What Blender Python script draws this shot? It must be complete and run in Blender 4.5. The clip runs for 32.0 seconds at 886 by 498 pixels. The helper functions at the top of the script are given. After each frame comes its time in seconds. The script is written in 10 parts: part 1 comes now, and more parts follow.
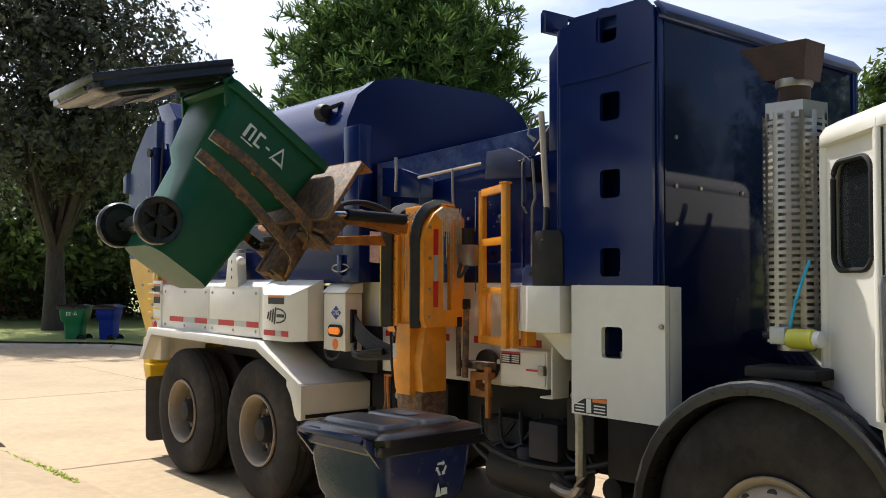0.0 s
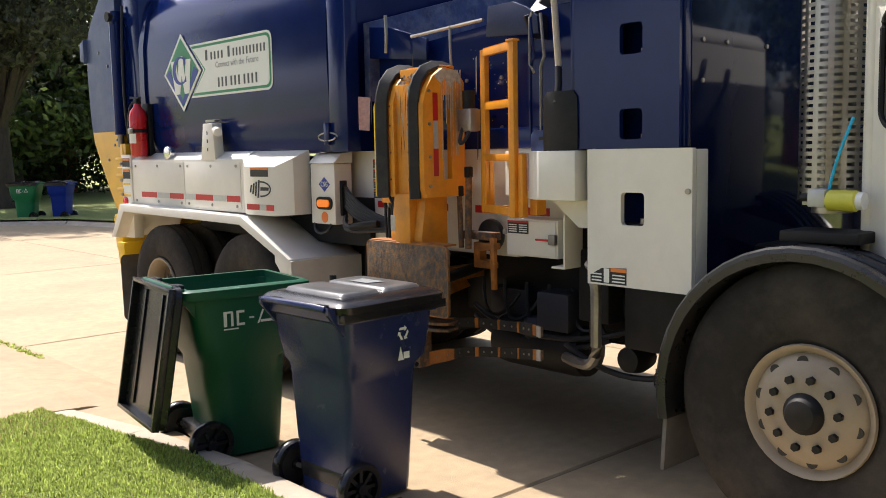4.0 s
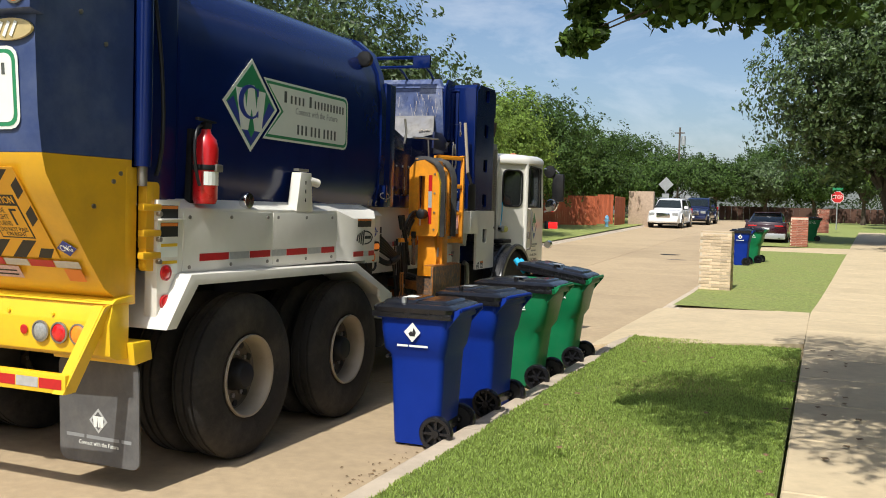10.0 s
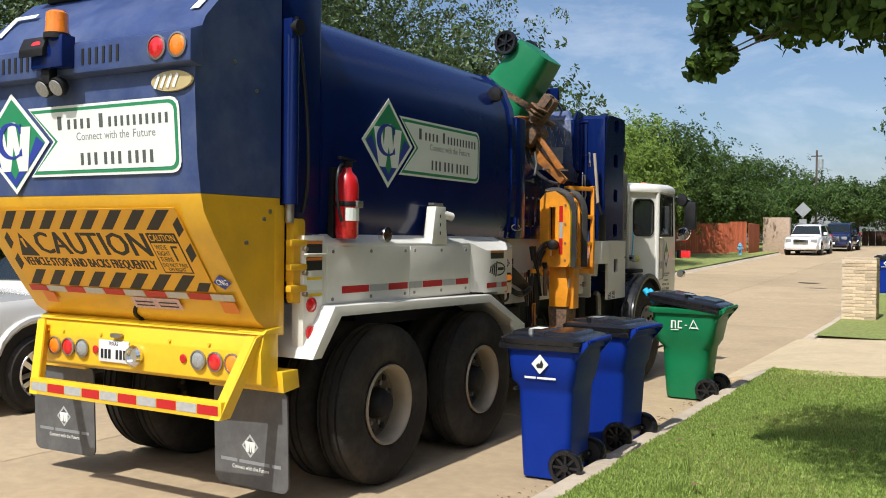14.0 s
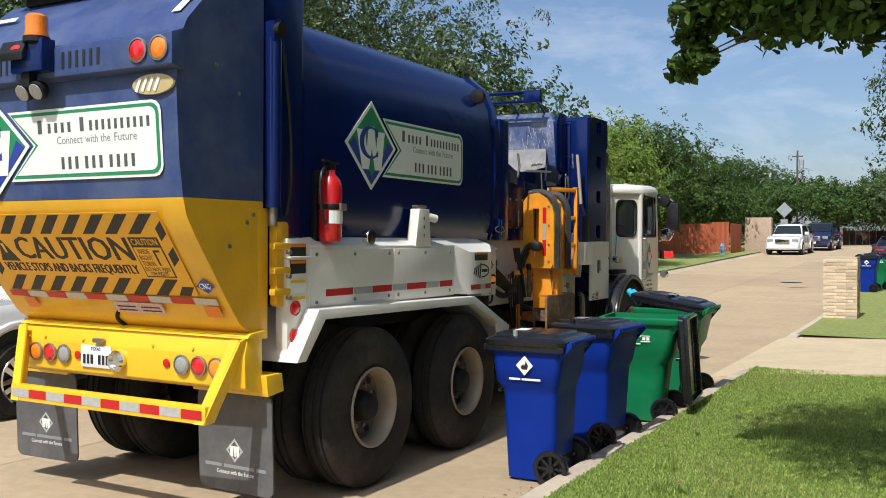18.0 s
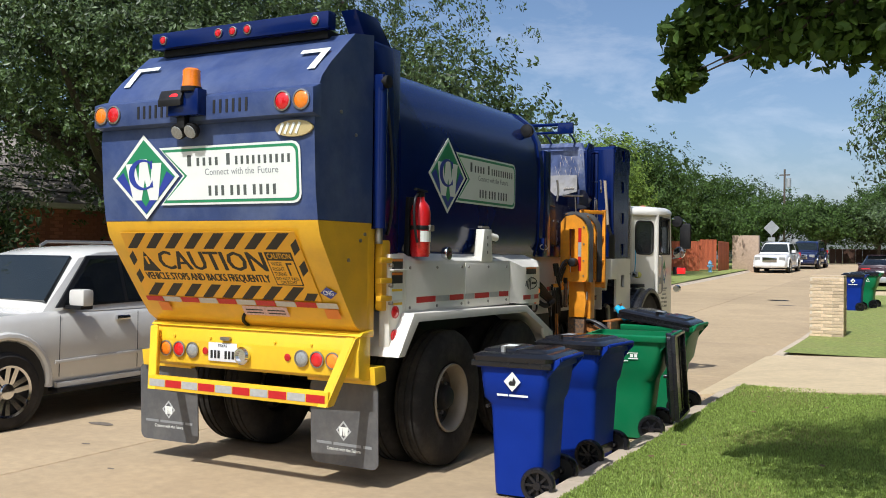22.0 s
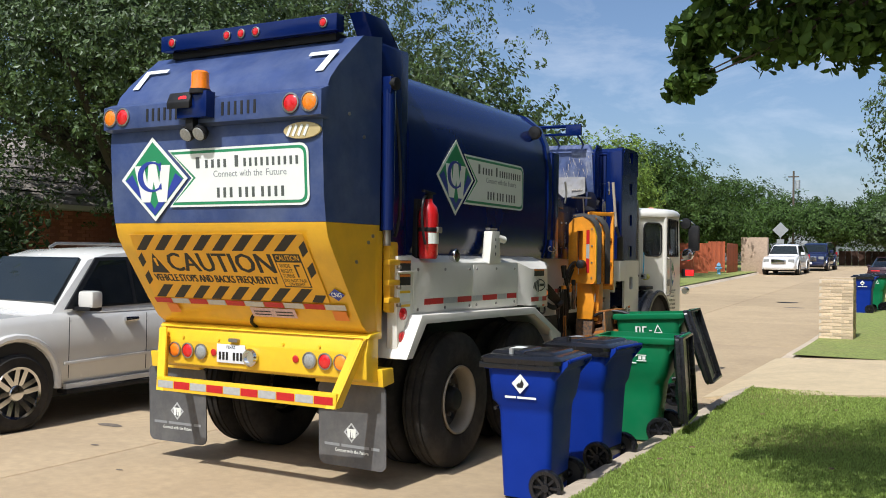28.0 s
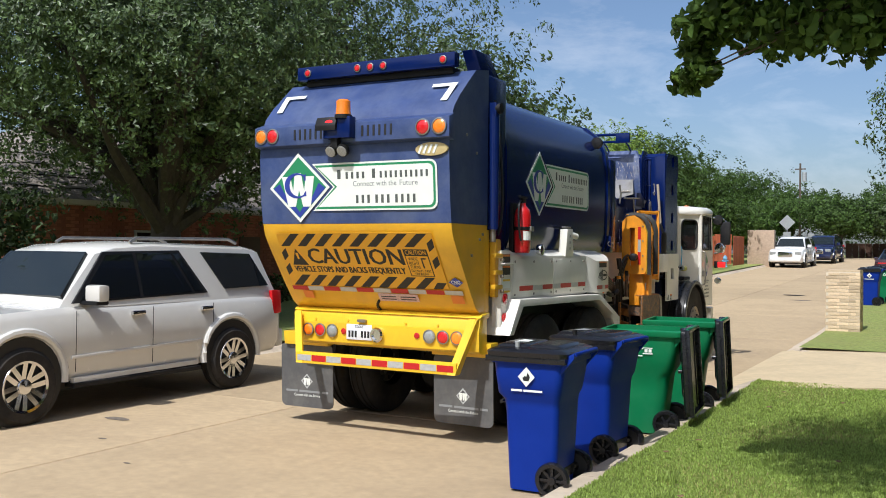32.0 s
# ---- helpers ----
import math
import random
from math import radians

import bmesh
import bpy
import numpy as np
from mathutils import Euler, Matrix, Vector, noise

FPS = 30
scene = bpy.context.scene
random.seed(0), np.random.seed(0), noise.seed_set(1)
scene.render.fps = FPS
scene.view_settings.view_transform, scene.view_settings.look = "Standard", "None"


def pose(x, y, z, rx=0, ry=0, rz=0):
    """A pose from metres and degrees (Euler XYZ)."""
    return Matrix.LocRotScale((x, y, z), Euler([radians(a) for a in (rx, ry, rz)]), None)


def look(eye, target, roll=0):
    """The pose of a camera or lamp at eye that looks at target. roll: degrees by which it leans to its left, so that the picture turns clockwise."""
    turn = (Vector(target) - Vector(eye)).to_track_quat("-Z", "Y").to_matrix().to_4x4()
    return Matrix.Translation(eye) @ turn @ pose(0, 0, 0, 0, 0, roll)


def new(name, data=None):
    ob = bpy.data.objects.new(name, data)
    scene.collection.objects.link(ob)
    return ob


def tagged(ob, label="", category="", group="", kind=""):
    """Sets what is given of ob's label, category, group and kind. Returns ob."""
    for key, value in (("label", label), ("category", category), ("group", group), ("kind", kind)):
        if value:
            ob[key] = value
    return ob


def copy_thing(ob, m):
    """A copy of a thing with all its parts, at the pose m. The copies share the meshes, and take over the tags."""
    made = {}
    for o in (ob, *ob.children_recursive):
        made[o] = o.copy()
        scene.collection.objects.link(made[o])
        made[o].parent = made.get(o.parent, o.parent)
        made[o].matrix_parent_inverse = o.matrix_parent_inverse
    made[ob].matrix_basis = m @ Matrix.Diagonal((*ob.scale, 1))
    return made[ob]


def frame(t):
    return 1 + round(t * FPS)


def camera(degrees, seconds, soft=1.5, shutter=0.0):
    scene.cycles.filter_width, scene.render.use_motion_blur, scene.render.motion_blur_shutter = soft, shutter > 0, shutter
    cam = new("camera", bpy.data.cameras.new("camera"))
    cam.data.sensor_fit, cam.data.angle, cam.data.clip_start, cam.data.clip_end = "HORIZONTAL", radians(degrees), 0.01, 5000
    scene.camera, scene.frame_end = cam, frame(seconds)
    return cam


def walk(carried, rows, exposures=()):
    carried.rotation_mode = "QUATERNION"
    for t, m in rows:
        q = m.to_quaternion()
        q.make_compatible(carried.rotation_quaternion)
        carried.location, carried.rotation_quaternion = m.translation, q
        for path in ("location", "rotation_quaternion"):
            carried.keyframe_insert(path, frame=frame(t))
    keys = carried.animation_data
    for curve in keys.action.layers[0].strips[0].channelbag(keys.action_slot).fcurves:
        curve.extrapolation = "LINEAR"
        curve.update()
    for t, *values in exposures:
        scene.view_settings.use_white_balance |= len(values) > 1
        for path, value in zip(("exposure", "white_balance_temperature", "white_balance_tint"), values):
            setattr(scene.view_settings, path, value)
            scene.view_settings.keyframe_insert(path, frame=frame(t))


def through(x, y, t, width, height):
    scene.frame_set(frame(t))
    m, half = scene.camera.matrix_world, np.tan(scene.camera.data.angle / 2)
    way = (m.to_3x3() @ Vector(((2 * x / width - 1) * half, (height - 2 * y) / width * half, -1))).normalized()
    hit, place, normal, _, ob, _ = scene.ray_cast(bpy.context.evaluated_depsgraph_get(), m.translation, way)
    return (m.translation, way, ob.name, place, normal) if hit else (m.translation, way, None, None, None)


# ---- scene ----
from functools import partial

cam = camera(51.06, 32.0, soft=0.95)
PATH = [
    (0.0, pose(0, 0, 1.848, 92.01, -0.17, 140.35)),
    (0.5, pose(0, 0, 1.848, 88.25, -0.32, 140.59)),
    (1.0, pose(0, 0, 1.848, 85.94, -0.16, 140.63)),
    (1.5, pose(0, 0, 1.848, 84.80, 0.17, 140.31)),
    (2.0, pose(0, 0, 1.848, 84.07, 0.62, 140.46)),
    (2.5, pose(0, 0, 1.848, 83.54, 0.97, 140.39)),
    (4.5, pose(0, 0, 1.848, 84.33, 1.27, 134.15)),
    (5.0, pose(0, 0, 1.848, 84.46, 1.07, 126.02)),
    (5.5, pose(0, 0, 1.848, 84.86, 0.68, 112.82)),
    (6.0, pose(0, 0, 1.848, 84.53, 0.61, 96.06)),
    (6.5, pose(0, 0, 1.848, 84.22, 0.07, 80.40)),
    (7.0, pose(0, 0, 1.848, 85.28, -0.59, 63.37)),
    (7.5, pose(0, 0, 1.848, 86.02, -1.40, 49.28)),
    (8.0, pose(0, 0, 1.848, 85.97, -1.50, 38.67)),
    (8.5, pose(0, 0, 1.848, 86.27, -1.70, 30.92)),
    (9.0, pose(0, 0, 1.848, 86.62, -2.65, 25.72)),
    (9.5, pose(0, 0, 1.848, 87.09, -2.27, 23.13)),
    (10.0, pose(0, 0, 1.848, 87.48, -1.67, 22.34)),
    (10.5, pose(0, 0, 1.848, 87.83, -1.37, 22.89)),
    (11.0, pose(0, 0, 1.848, 87.46, -0.98, 24.45)),
    (11.5, pose(0, 0, 1.848, 87.51, -0.53, 26.31)),
    (12.0, pose(0, 0, 1.848, 88.17, -0.54, 27.60)),
    (12.5, pose(0, 0, 1.848, 88.39, -0.58, 28.35)),
    (13.0, pose(0, 0, 1.848, 88.15, -0.42, 29.24)),
    (13.5, pose(0, 0, 1.848, 88.78, -0.43, 29.76)),
    (14.0, pose(0, 0, 1.848, 89.27, -0.66, 30.08)),
    (14.5, pose(0, 0, 1.848, 89.17, -0.83, 30.31)),
    (16.5, pose(0, 0, 1.848, 89.39, -0.32, 29.92)),
    (17.0, pose(0, 0, 1.848, 89.24, -0.31, 29.84)),
    (17.5, pose(0, 0, 1.848, 89.41, -0.42, 29.34)),
    (18.0, pose(0, 0, 1.848, 89.41, -0.27, 29.08)),
    (18.5, pose(0, 0, 1.848, 89.59, -0.18, 29.11)),
    (19.0, pose(0, 0, 1.848, 89.78, -0.31, 29.10)),
    (19.5, pose(0, 0, 1.848, 89.87, -0.37, 28.79)),
    (20.0, pose(0, 0, 1.848, 90.11, -0.09, 28.37)),
    (20.5, pose(0, 0, 1.848, 90.18, -0.12, 27.84)),
    (21.0, pose(0, 0, 1.848, 89.98, -0.48, 27.70)),
    (21.5, pose(0, 0, 1.848, 90.15, -0.44, 28.11)),
    (22.0, pose(0, 0, 1.848, 90.37, -0.72, 28.38)),
    (22.5, pose(0, 0, 1.848, 90.49, -0.49, 28.60)),
    (23.0, pose(0, 0, 1.848, 90.38, -0.70, 28.75)),
    (23.5, pose(0, 0, 1.848, 90.33, -0.58, 28.70)),
    (24.0, pose(0, 0, 1.848, 90.27, -0.53, 28.81)),
    (24.5, pose(0, 0, 1.848, 90.37, -0.41, 29.10)),
    (25.0, pose(0, 0, 1.848, 90.65, -0.21, 29.13)),
    (25.5, pose(0, 0, 1.848, 90.51, -0.15, 29.39)),
    (27.5, pose(0, 0, 1.848, 90.34, -0.64, 29.08)),
    (28.0, pose(0, 0, 1.848, 90.48, -0.74, 28.87)),
    (28.5, pose(0, 0, 1.848, 90.45, -1.08, 29.10)),
    (29.0, pose(0, 0, 1.848, 90.44, -1.01, 29.20)),
    (29.5, pose(0, 0, 1.848, 90.49, -0.98, 29.38)),
    (30.0, pose(0, 0, 1.848, 90.19, -0.68, 29.48)),
    (30.5, pose(0, 0, 1.848, 90.01, -0.95, 29.48)),
    (31.0, pose(0, 0, 1.848, 90.09, -0.73, 29.33)),
    (31.5, pose(0, 0, 1.848, 90.15, -0.56, 29.32)),
    (32.0, pose(0, 0, 1.848, 90.07, -0.60, 29.23)),
]
EXPOSURES = [(0, 0.40, 6200, 12), (2.5, 0.48, 6200, 13), (4.5, 0.65, 6300, 16), (5, 0.72, 6350, 16), (5.5, 1.0, 6450, 16), (6.5, 1.25, 6350, 15), (7.5, 0.85, 6250, 13), (8.5, 0.38, 6300, 10), (9.5, 0.10, 6150, 10), (14, 0.08, 5900, 11), (22, 0.0, 5760, 11), (32, 0.03, 5760, 11)]
walk(cam, PATH, EXPOSURES)
# how far the truck has driven along the street: seconds, metres
DRIVE = [(0.0, -6.104), (2.5, -6.104), (4.5, -5.107), (5.0, -4.183), (5.5, -2.954), (6.0, -1.48), (6.5, -0.155), (7.0, 1.377), (7.5, 2.885), (8.0, 4.347), (8.5, 5.737), (9.0, 6.843), (9.5, 7.58), (10.0, 8.01), (10.5, 8.146), (18.5, 8.146), (19.0, 8.164), (19.5, 8.303), (20.0, 8.641), (20.5, 9.133), (21.0, 9.524), (21.5, 9.574), (30.0, 9.574), (30.5, 9.667), (31.0, 9.943), (31.5, 10.492), (32.0, 11.358)]

# ---- light ----
world = bpy.data.worlds.new("sky")
scene.world = world
world.use_nodes = True
wn = world.node_tree
sky = wn.nodes.new("ShaderNodeTexSky")
sky.sky_type, sky.sun_disc = "NISHITA", False
sky.sun_elevation, sky.sun_rotation = radians(55), radians(181)
sky.air_density, sky.dust_density, sky.ozone_density = 1.0, 2.0, 1.2
back = wn.nodes["Background"]
back.inputs["Strength"].default_value = 0.115
# thin high cloud all over the sky
tcs = wn.nodes.new("ShaderNodeTexCoord")
mps = wn.nodes.new("ShaderNodeMapping")
mps.inputs["Scale"].default_value = (2.2, 1.1, 5.0)
cl = wn.nodes.new("ShaderNodeTexNoise")
cl.inputs["Scale"].default_value, cl.inputs["Detail"].default_value, cl.inputs["Roughness"].default_value, cl.inputs["Distortion"].default_value = 2.4, 7, 0.62, 0.6
cr = wn.nodes.new("ShaderNodeMapRange")
cr.inputs[1].default_value, cr.inputs[2].default_value, cr.inputs[3].default_value, cr.inputs[4].default_value = 0.48, 0.80, 0.0, 0.6
mxs = wn.nodes.new("ShaderNodeMix")
mxs.data_type = "RGBA"
hss = wn.nodes.new("ShaderNodeHueSaturation")
hss.inputs["Saturation"].default_value, hss.inputs["Value"].default_value = 0.12, 1.5
wn.links.new(tcs.outputs["Generated"], mps.inputs[0])
wn.links.new(mps.outputs[0], cl.inputs["Vector"])
# whiten the sky towards the sun, for the bright haze there
sep = wn.nodes.new("ShaderNodeSeparateXYZ")
sun_white = wn.nodes.new("ShaderNodeMapRange")
sun_white.inputs[1].default_value, sun_white.inputs[2].default_value, sun_white.inputs[3].default_value, sun_white.inputs[4].default_value = 0.2, -0.6, 0.0, 0.22
thick = wn.nodes.new("ShaderNodeMath")
wn.links.new(tcs.outputs["Generated"], sep.inputs[0])
wn.links.new(sep.outputs["Y"], sun_white.inputs[0])
wn.links.new(cl.outputs["Fac"], thick.inputs[0])
wn.links.new(sun_white.outputs[0], thick.inputs[1])
wn.links.new(thick.outputs[0], cr.inputs[0])
wn.links.new(sky.outputs[0], hss.inputs["Color"])
wn.links.new(cr.outputs[0], mxs.inputs[0])
wn.links.new(sky.outputs[0], mxs.inputs[6])
wn.links.new(hss.outputs[0], mxs.inputs[7])
wn.links.new(mxs.outputs[2], back.inputs["Color"])
sun = new("sun", bpy.data.lights.new("sun", "SUN"))
sun.data.energy, sun.data.angle, sun.data.color = 4.8, radians(0.6), (1.0, 0.94, 0.83)
sun.matrix_world = look((0, 0, 20), (0.03 * 20, 0.70 * 20, 0))

# ---- materials ----
MATS = {}


def ramp(nt, fac, stops):
    r = nt.nodes.new("ShaderNodeValToRGB")
    while len(r.color_ramp.elements) < len(stops):
        r.color_ramp.elements.new(0.5)
    for e, (p, c) in zip(r.color_ramp.elements, stops):
        e.position, e.color = p, (*c, 1)
    nt.links.new(fac, r.inputs[0])
    return r.outputs[0]


def mat(name, color, rough=0.5, metal=0.0, vary=0.12, scale=6.0, bump=0.0, bscale=60.0, dirt=None, dscale=1.2, damount=0.4,
        coat=0.0, rand=0.0, spec=0.5, emit=0.0, island=0.0, trans=0.0, sub=0.0, stretch=None):
    """A surface with grain and wear at two scales."""
    if name in MATS:
        return MATS[name]
    m = bpy.data.materials.new(name)
    m.use_nodes = True
    nt = m.node_tree
    b = nt.nodes["Principled BSDF"]
    tc = nt.nodes.new("ShaderNodeTexCoord")
    src = tc.outputs["Object"]
    if stretch:
        mp = nt.nodes.new("ShaderNodeMapping")
        mp.inputs["Scale"].default_value = stretch
        nt.links.new(src, mp.inputs[0])
        src = mp.outputs[0]

    def noise_tex(s, detail=5, rgh=0.6):
        n = nt.nodes.new("ShaderNodeTexNoise")
        n.inputs["Scale"].default_value, n.inputs["Detail"].default_value, n.inputs["Roughness"].default_value = s, detail, rgh
        nt.links.new(src, n.inputs["Vector"])
        return n.outputs["Fac"]
    lo = tuple(max(0, c * (1 - vary)) for c in color)
    hi = tuple(min(1, c * (1 + vary)) for c in color)
    fine = noise_tex(scale)
    col = ramp(nt, fine, [(0.3, lo), (0.7, hi)])
    if dirt:
        mx = nt.nodes.new("ShaderNodeMix")
        mx.data_type = "RGBA"
        f = ramp(nt, noise_tex(dscale, 8, 0.7), [(0.45, (0, 0, 0)), (0.75, (damount,) * 3)])
        nt.links.new(f, mx.inputs[0])
        nt.links.new(col, mx.inputs[6])
        mx.inputs[7].default_value = (*dirt, 1)
        col = mx.outputs[2]
    if rand or island:
        hs = nt.nodes.new("ShaderNodeHueSaturation")
        mr = nt.nodes.new("ShaderNodeMapRange")
        if island:
            g = nt.nodes.new("ShaderNodeNewGeometry")
            nt.links.new(g.outputs["Random Per Island"], mr.inputs[0])
        else:
            g = nt.nodes.new("ShaderNodeObjectInfo")
            nt.links.new(g.outputs["Random"], mr.inputs[0])
        k = rand or island
        mr.inputs[3].default_value, mr.inputs[4].default_value = 1 - k, 1 + k
        nt.links.new(mr.outputs[0], hs.inputs["Value"])
        nt.links.new(col, hs.inputs["Color"])
        col = hs.outputs[0]
    nt.links.new(col, b.inputs["Base Color"])
    b.inputs["Metallic"].default_value = metal
    rr = nt.nodes.new("ShaderNodeMapRange")
    rr.inputs[3].default_value, rr.inputs[4].default_value = max(0.02, rough * 0.8), min(1, rough * 1.25)
    nt.links.new(fine, rr.inputs[0])
    nt.links.new(rr.outputs[0], b.inputs["Roughness"])
    b.inputs["Coat Weight"].default_value = coat
    b.inputs["Coat Roughness"].default_value = 0.06
    b.inputs["Specular IOR Level"].default_value = spec
    if trans:
        b.inputs["Transmission Weight"].default_value = trans
    if emit:
        nt.links.new(col, b.inputs["Emission Color"])
        b.inputs["Emission Strength"].default_value = emit
    if bump:
        bp = nt.nodes.new("ShaderNodeBump")
        bp.inputs["Strength"].default_value, bp.inputs["Distance"].default_value = bump, 0.02
        nt.links.new(noise_tex(bscale), bp.inputs["Height"])
        nt.links.new(bp.outputs[0], b.inputs["Normal"])
    MATS[name] = m
    return m


def leaf_mat(name, color, through=0.35, vary=0.35, gloss=0.25):
    """Leaves: matt above, with light passing through them."""
    m = bpy.data.materials.new(name)
    m.use_nodes = True
    nt = m.node_tree
    nt.nodes.remove(nt.nodes["Principled BSDF"])
    g = nt.nodes.new("ShaderNodeNewGeometry")
    lo, hi = tuple(c * (1 - vary) for c in color), tuple(c * (1 + vary) for c in color)
    col = ramp(nt, g.outputs["Random Per Island"], [(0.0, lo), (1.0, hi)])
    b = nt.nodes.new("ShaderNodeBsdfPrincipled")
    b.inputs["Roughness"].default_value = 0.75 - gloss * 0.6
    b.inputs["Specular IOR Level"].default_value = gloss
    t = nt.nodes.new("ShaderNodeBsdfTranslucent")
    mix = nt.nodes.new("ShaderNodeMixShader")
    mix.inputs[0].default_value = through
    nt.links.new(col, b.inputs["Base Color"])
    hs = nt.nodes.new("ShaderNodeHueSaturation")
    hs.inputs["Hue"].default_value, hs.inputs["Value"].default_value = 0.48, 1.6
    nt.links.new(col, hs.inputs["Color"])
    nt.links.new(hs.outputs[0], t.inputs["Color"])
    nt.links.new(b.outputs[0], mix.inputs[1])
    nt.links.new(t.outputs[0], mix.inputs[2])
    nt.links.new(mix.outputs[0], nt.nodes["Material Output"].inputs["Surface"])
    return m


def glass_mat(name, color, rough=0.02, alpha=0.35):
    """Tinted window glass: glossy, part see-through."""
    m = bpy.data.materials.new(name)
    m.use_nodes = True
    nt = m.node_tree
    b = nt.nodes["Principled BSDF"]
    b.inputs["Base Color"].default_value = (*color, 1)
    b.inputs["Roughness"].default_value = rough
    b.inputs["Alpha"].default_value = 1 - alpha
    return m


CONCRETE = mat("concrete_road", (0.435, 0.327, 0.196), 0.85, vary=0.12, scale=9, bump=0.25, bscale=90, dirt=(0.25, 0.185, 0.115), dscale=0.55, damount=0.5, rand=0.06)
KERB = mat("concrete_kerb", (0.52, 0.43, 0.32), 0.85, vary=0.10, scale=7, bump=0.3, bscale=70, dirt=(0.25, 0.2, 0.15), dscale=1.5, damount=0.5, rand=0.05)
WALKWAY = mat("concrete_walk", (0.56, 0.445, 0.275), 0.85, vary=0.09, scale=8, bump=0.25, bscale=80, dirt=(0.33, 0.26, 0.17), dscale=1.1, damount=0.45, rand=0.04)
SOIL = mat("joint_dirt", (0.10, 0.08, 0.055), 0.95, bump=0.5)
TURF = mat("turf", (0.24, 0.28, 0.07), 0.95, vary=0.4, scale=14, bump=0.8, bscale=120, dirt=(0.30, 0.26, 0.10), dscale=0.9, damount=0.5)
TURF_NEAR = mat("turf_near", (0.15, 0.19, 0.045), 0.95, vary=0.4, scale=14, bump=0.8, bscale=120, dirt=(0.24, 0.20, 0.08), dscale=0.9, damount=0.5)
STRAW = leaf_mat("dry_blade", (0.40, 0.38, 0.14), 0.3, 0.3)
BLADE = leaf_mat("grass_blade", (0.31, 0.40, 0.10), 0.42, 0.45)
BLUE = mat("blue_paint", (0.004, 0.013, 0.085), 0.15, vary=0.10, scale=3, coat=0.0, spec=0.35, dirt=(0.010, 0.022, 0.11), dscale=2.2, damount=0.30)
BLUE_FADED = mat("dust_filmed_blue", (0.034, 0.058, 0.165), 0.42, vary=0.15, scale=4, dirt=(0.13, 0.16, 0.25), dscale=1.6, damount=0.7)
GRIME = mat("grimy_paint", (0.012, 0.013, 0.022), 0.6, vary=0.3, scale=8, dirt=(0.045, 0.036, 0.028), dscale=3, damount=0.7)
BLUE_GLOSS = mat("navy_gloss", (0.004, 0.009, 0.040), 0.06, spec=0.3, vary=0.10, scale=3, dirt=(0.012, 0.014, 0.03), dscale=2.2, damount=0.3)
BLUE_WORN = mat("blue_paint_dusty", (0.05, 0.075, 0.18), 0.5, vary=0.35, scale=9, dirt=(0.33, 0.34, 0.38), dscale=5.0, damount=0.8)
BLUE_DARK = mat("hopper_paint", (0.006, 0.013, 0.06), 0.4, vary=0.2, scale=5, dirt=(0.05, 0.05, 0.06), dscale=2.5, damount=0.4)
WHITE = mat("white_paint", (0.76, 0.73, 0.65), 0.35, vary=0.03, scale=4, coat=0.2, dirt=(0.50, 0.46, 0.38), dscale=1.8, damount=0.28)
YELLOW = mat("yellow_paint", (0.78, 0.43, 0.012), 0.38, vary=0.05, scale=5, coat=0.25, dirt=(0.40, 0.22, 0.03), dscale=2.4, damount=0.35)
BRIGHT_YELLOW = mat("bright_yellow_paint", (0.84, 0.53, 0.014), 0.38, vary=0.05, scale=5, coat=0.2, dirt=(0.45, 0.28, 0.03), dscale=2.4, damount=0.35)
ORANGE = mat("orange_paint", (0.82, 0.31, 0.012), 0.42, vary=0.08, scale=8, dirt=(0.22, 0.11, 0.05), dscale=3.5, damount=0.5, bump=0.1)
RUST = mat("rusty_steel", (0.085, 0.064, 0.048), 0.75, vary=0.45, scale=14, bump=0.4, bscale=50, dirt=(0.50, 0.20, 0.04), dscale=26.0, damount=0.75)
PLATE_STEEL = mat("scoured_plate", (0.098, 0.074, 0.052), 0.62, vary=0.6, scale=9, bump=0.35, bscale=55, dirt=(0.55, 0.23, 0.03), dscale=30.0, damount=0.75, stretch=(1, 1, 0.7))
WORN_ORANGE = mat("worn_orange_steel", (0.42, 0.15, 0.02), 0.6, vary=0.3, scale=12, bump=0.2, dirt=(0.05, 0.035, 0.025), dscale=7, damount=0.85)
STEEL = mat("bare_steel", (0.35, 0.33, 0.30), 0.4, metal=0.8, vary=0.2, scale=20, dirt=(0.18, 0.12, 0.07), dscale=5, damount=0.5)
SCRAPE = mat("scraped_paint", (0.50, 0.44, 0.36), 0.6, vary=0.3, scale=40)
CHROME = mat("chrome", (0.72, 0.72, 0.72), 0.12, metal=1.0, vary=0.05)
TIN = mat("exhaust_steel", (0.38, 0.36, 0.325), 0.3, metal=0.9, vary=0.1)
BLACK = mat("black_steel", (0.009, 0.009, 0.010), 0.55, vary=0.3, scale=12, dirt=(0.035, 0.03, 0.025), dscale=3, damount=0.5, spec=0.3)
MUDGUARD = mat("moulded_plastic", (0.014, 0.014, 0.015), 0.28, vary=0.2, scale=14, dirt=(0.05, 0.045, 0.04), dscale=3, damount=0.35)
RUBBER = mat("rubber", (0.014, 0.014, 0.014), 0.8, vary=0.2, scale=20, bump=0.15, dirt=(0.07, 0.06, 0.05), dscale=4, damount=0.4)
TYRE = mat("tyre_rubber", (0.026, 0.024, 0.022), 0.85, vary=0.2, scale=14, bump=0.2, dirt=(0.10, 0.085, 0.068), dscale=2.5, damount=0.6, spec=0.2)
BELT = mat("guard_band", (0.022, 0.021, 0.02), 0.7, vary=0.2, scale=20, dirt=(0.14, 0.13, 0.11), dscale=4, damount=0.35)
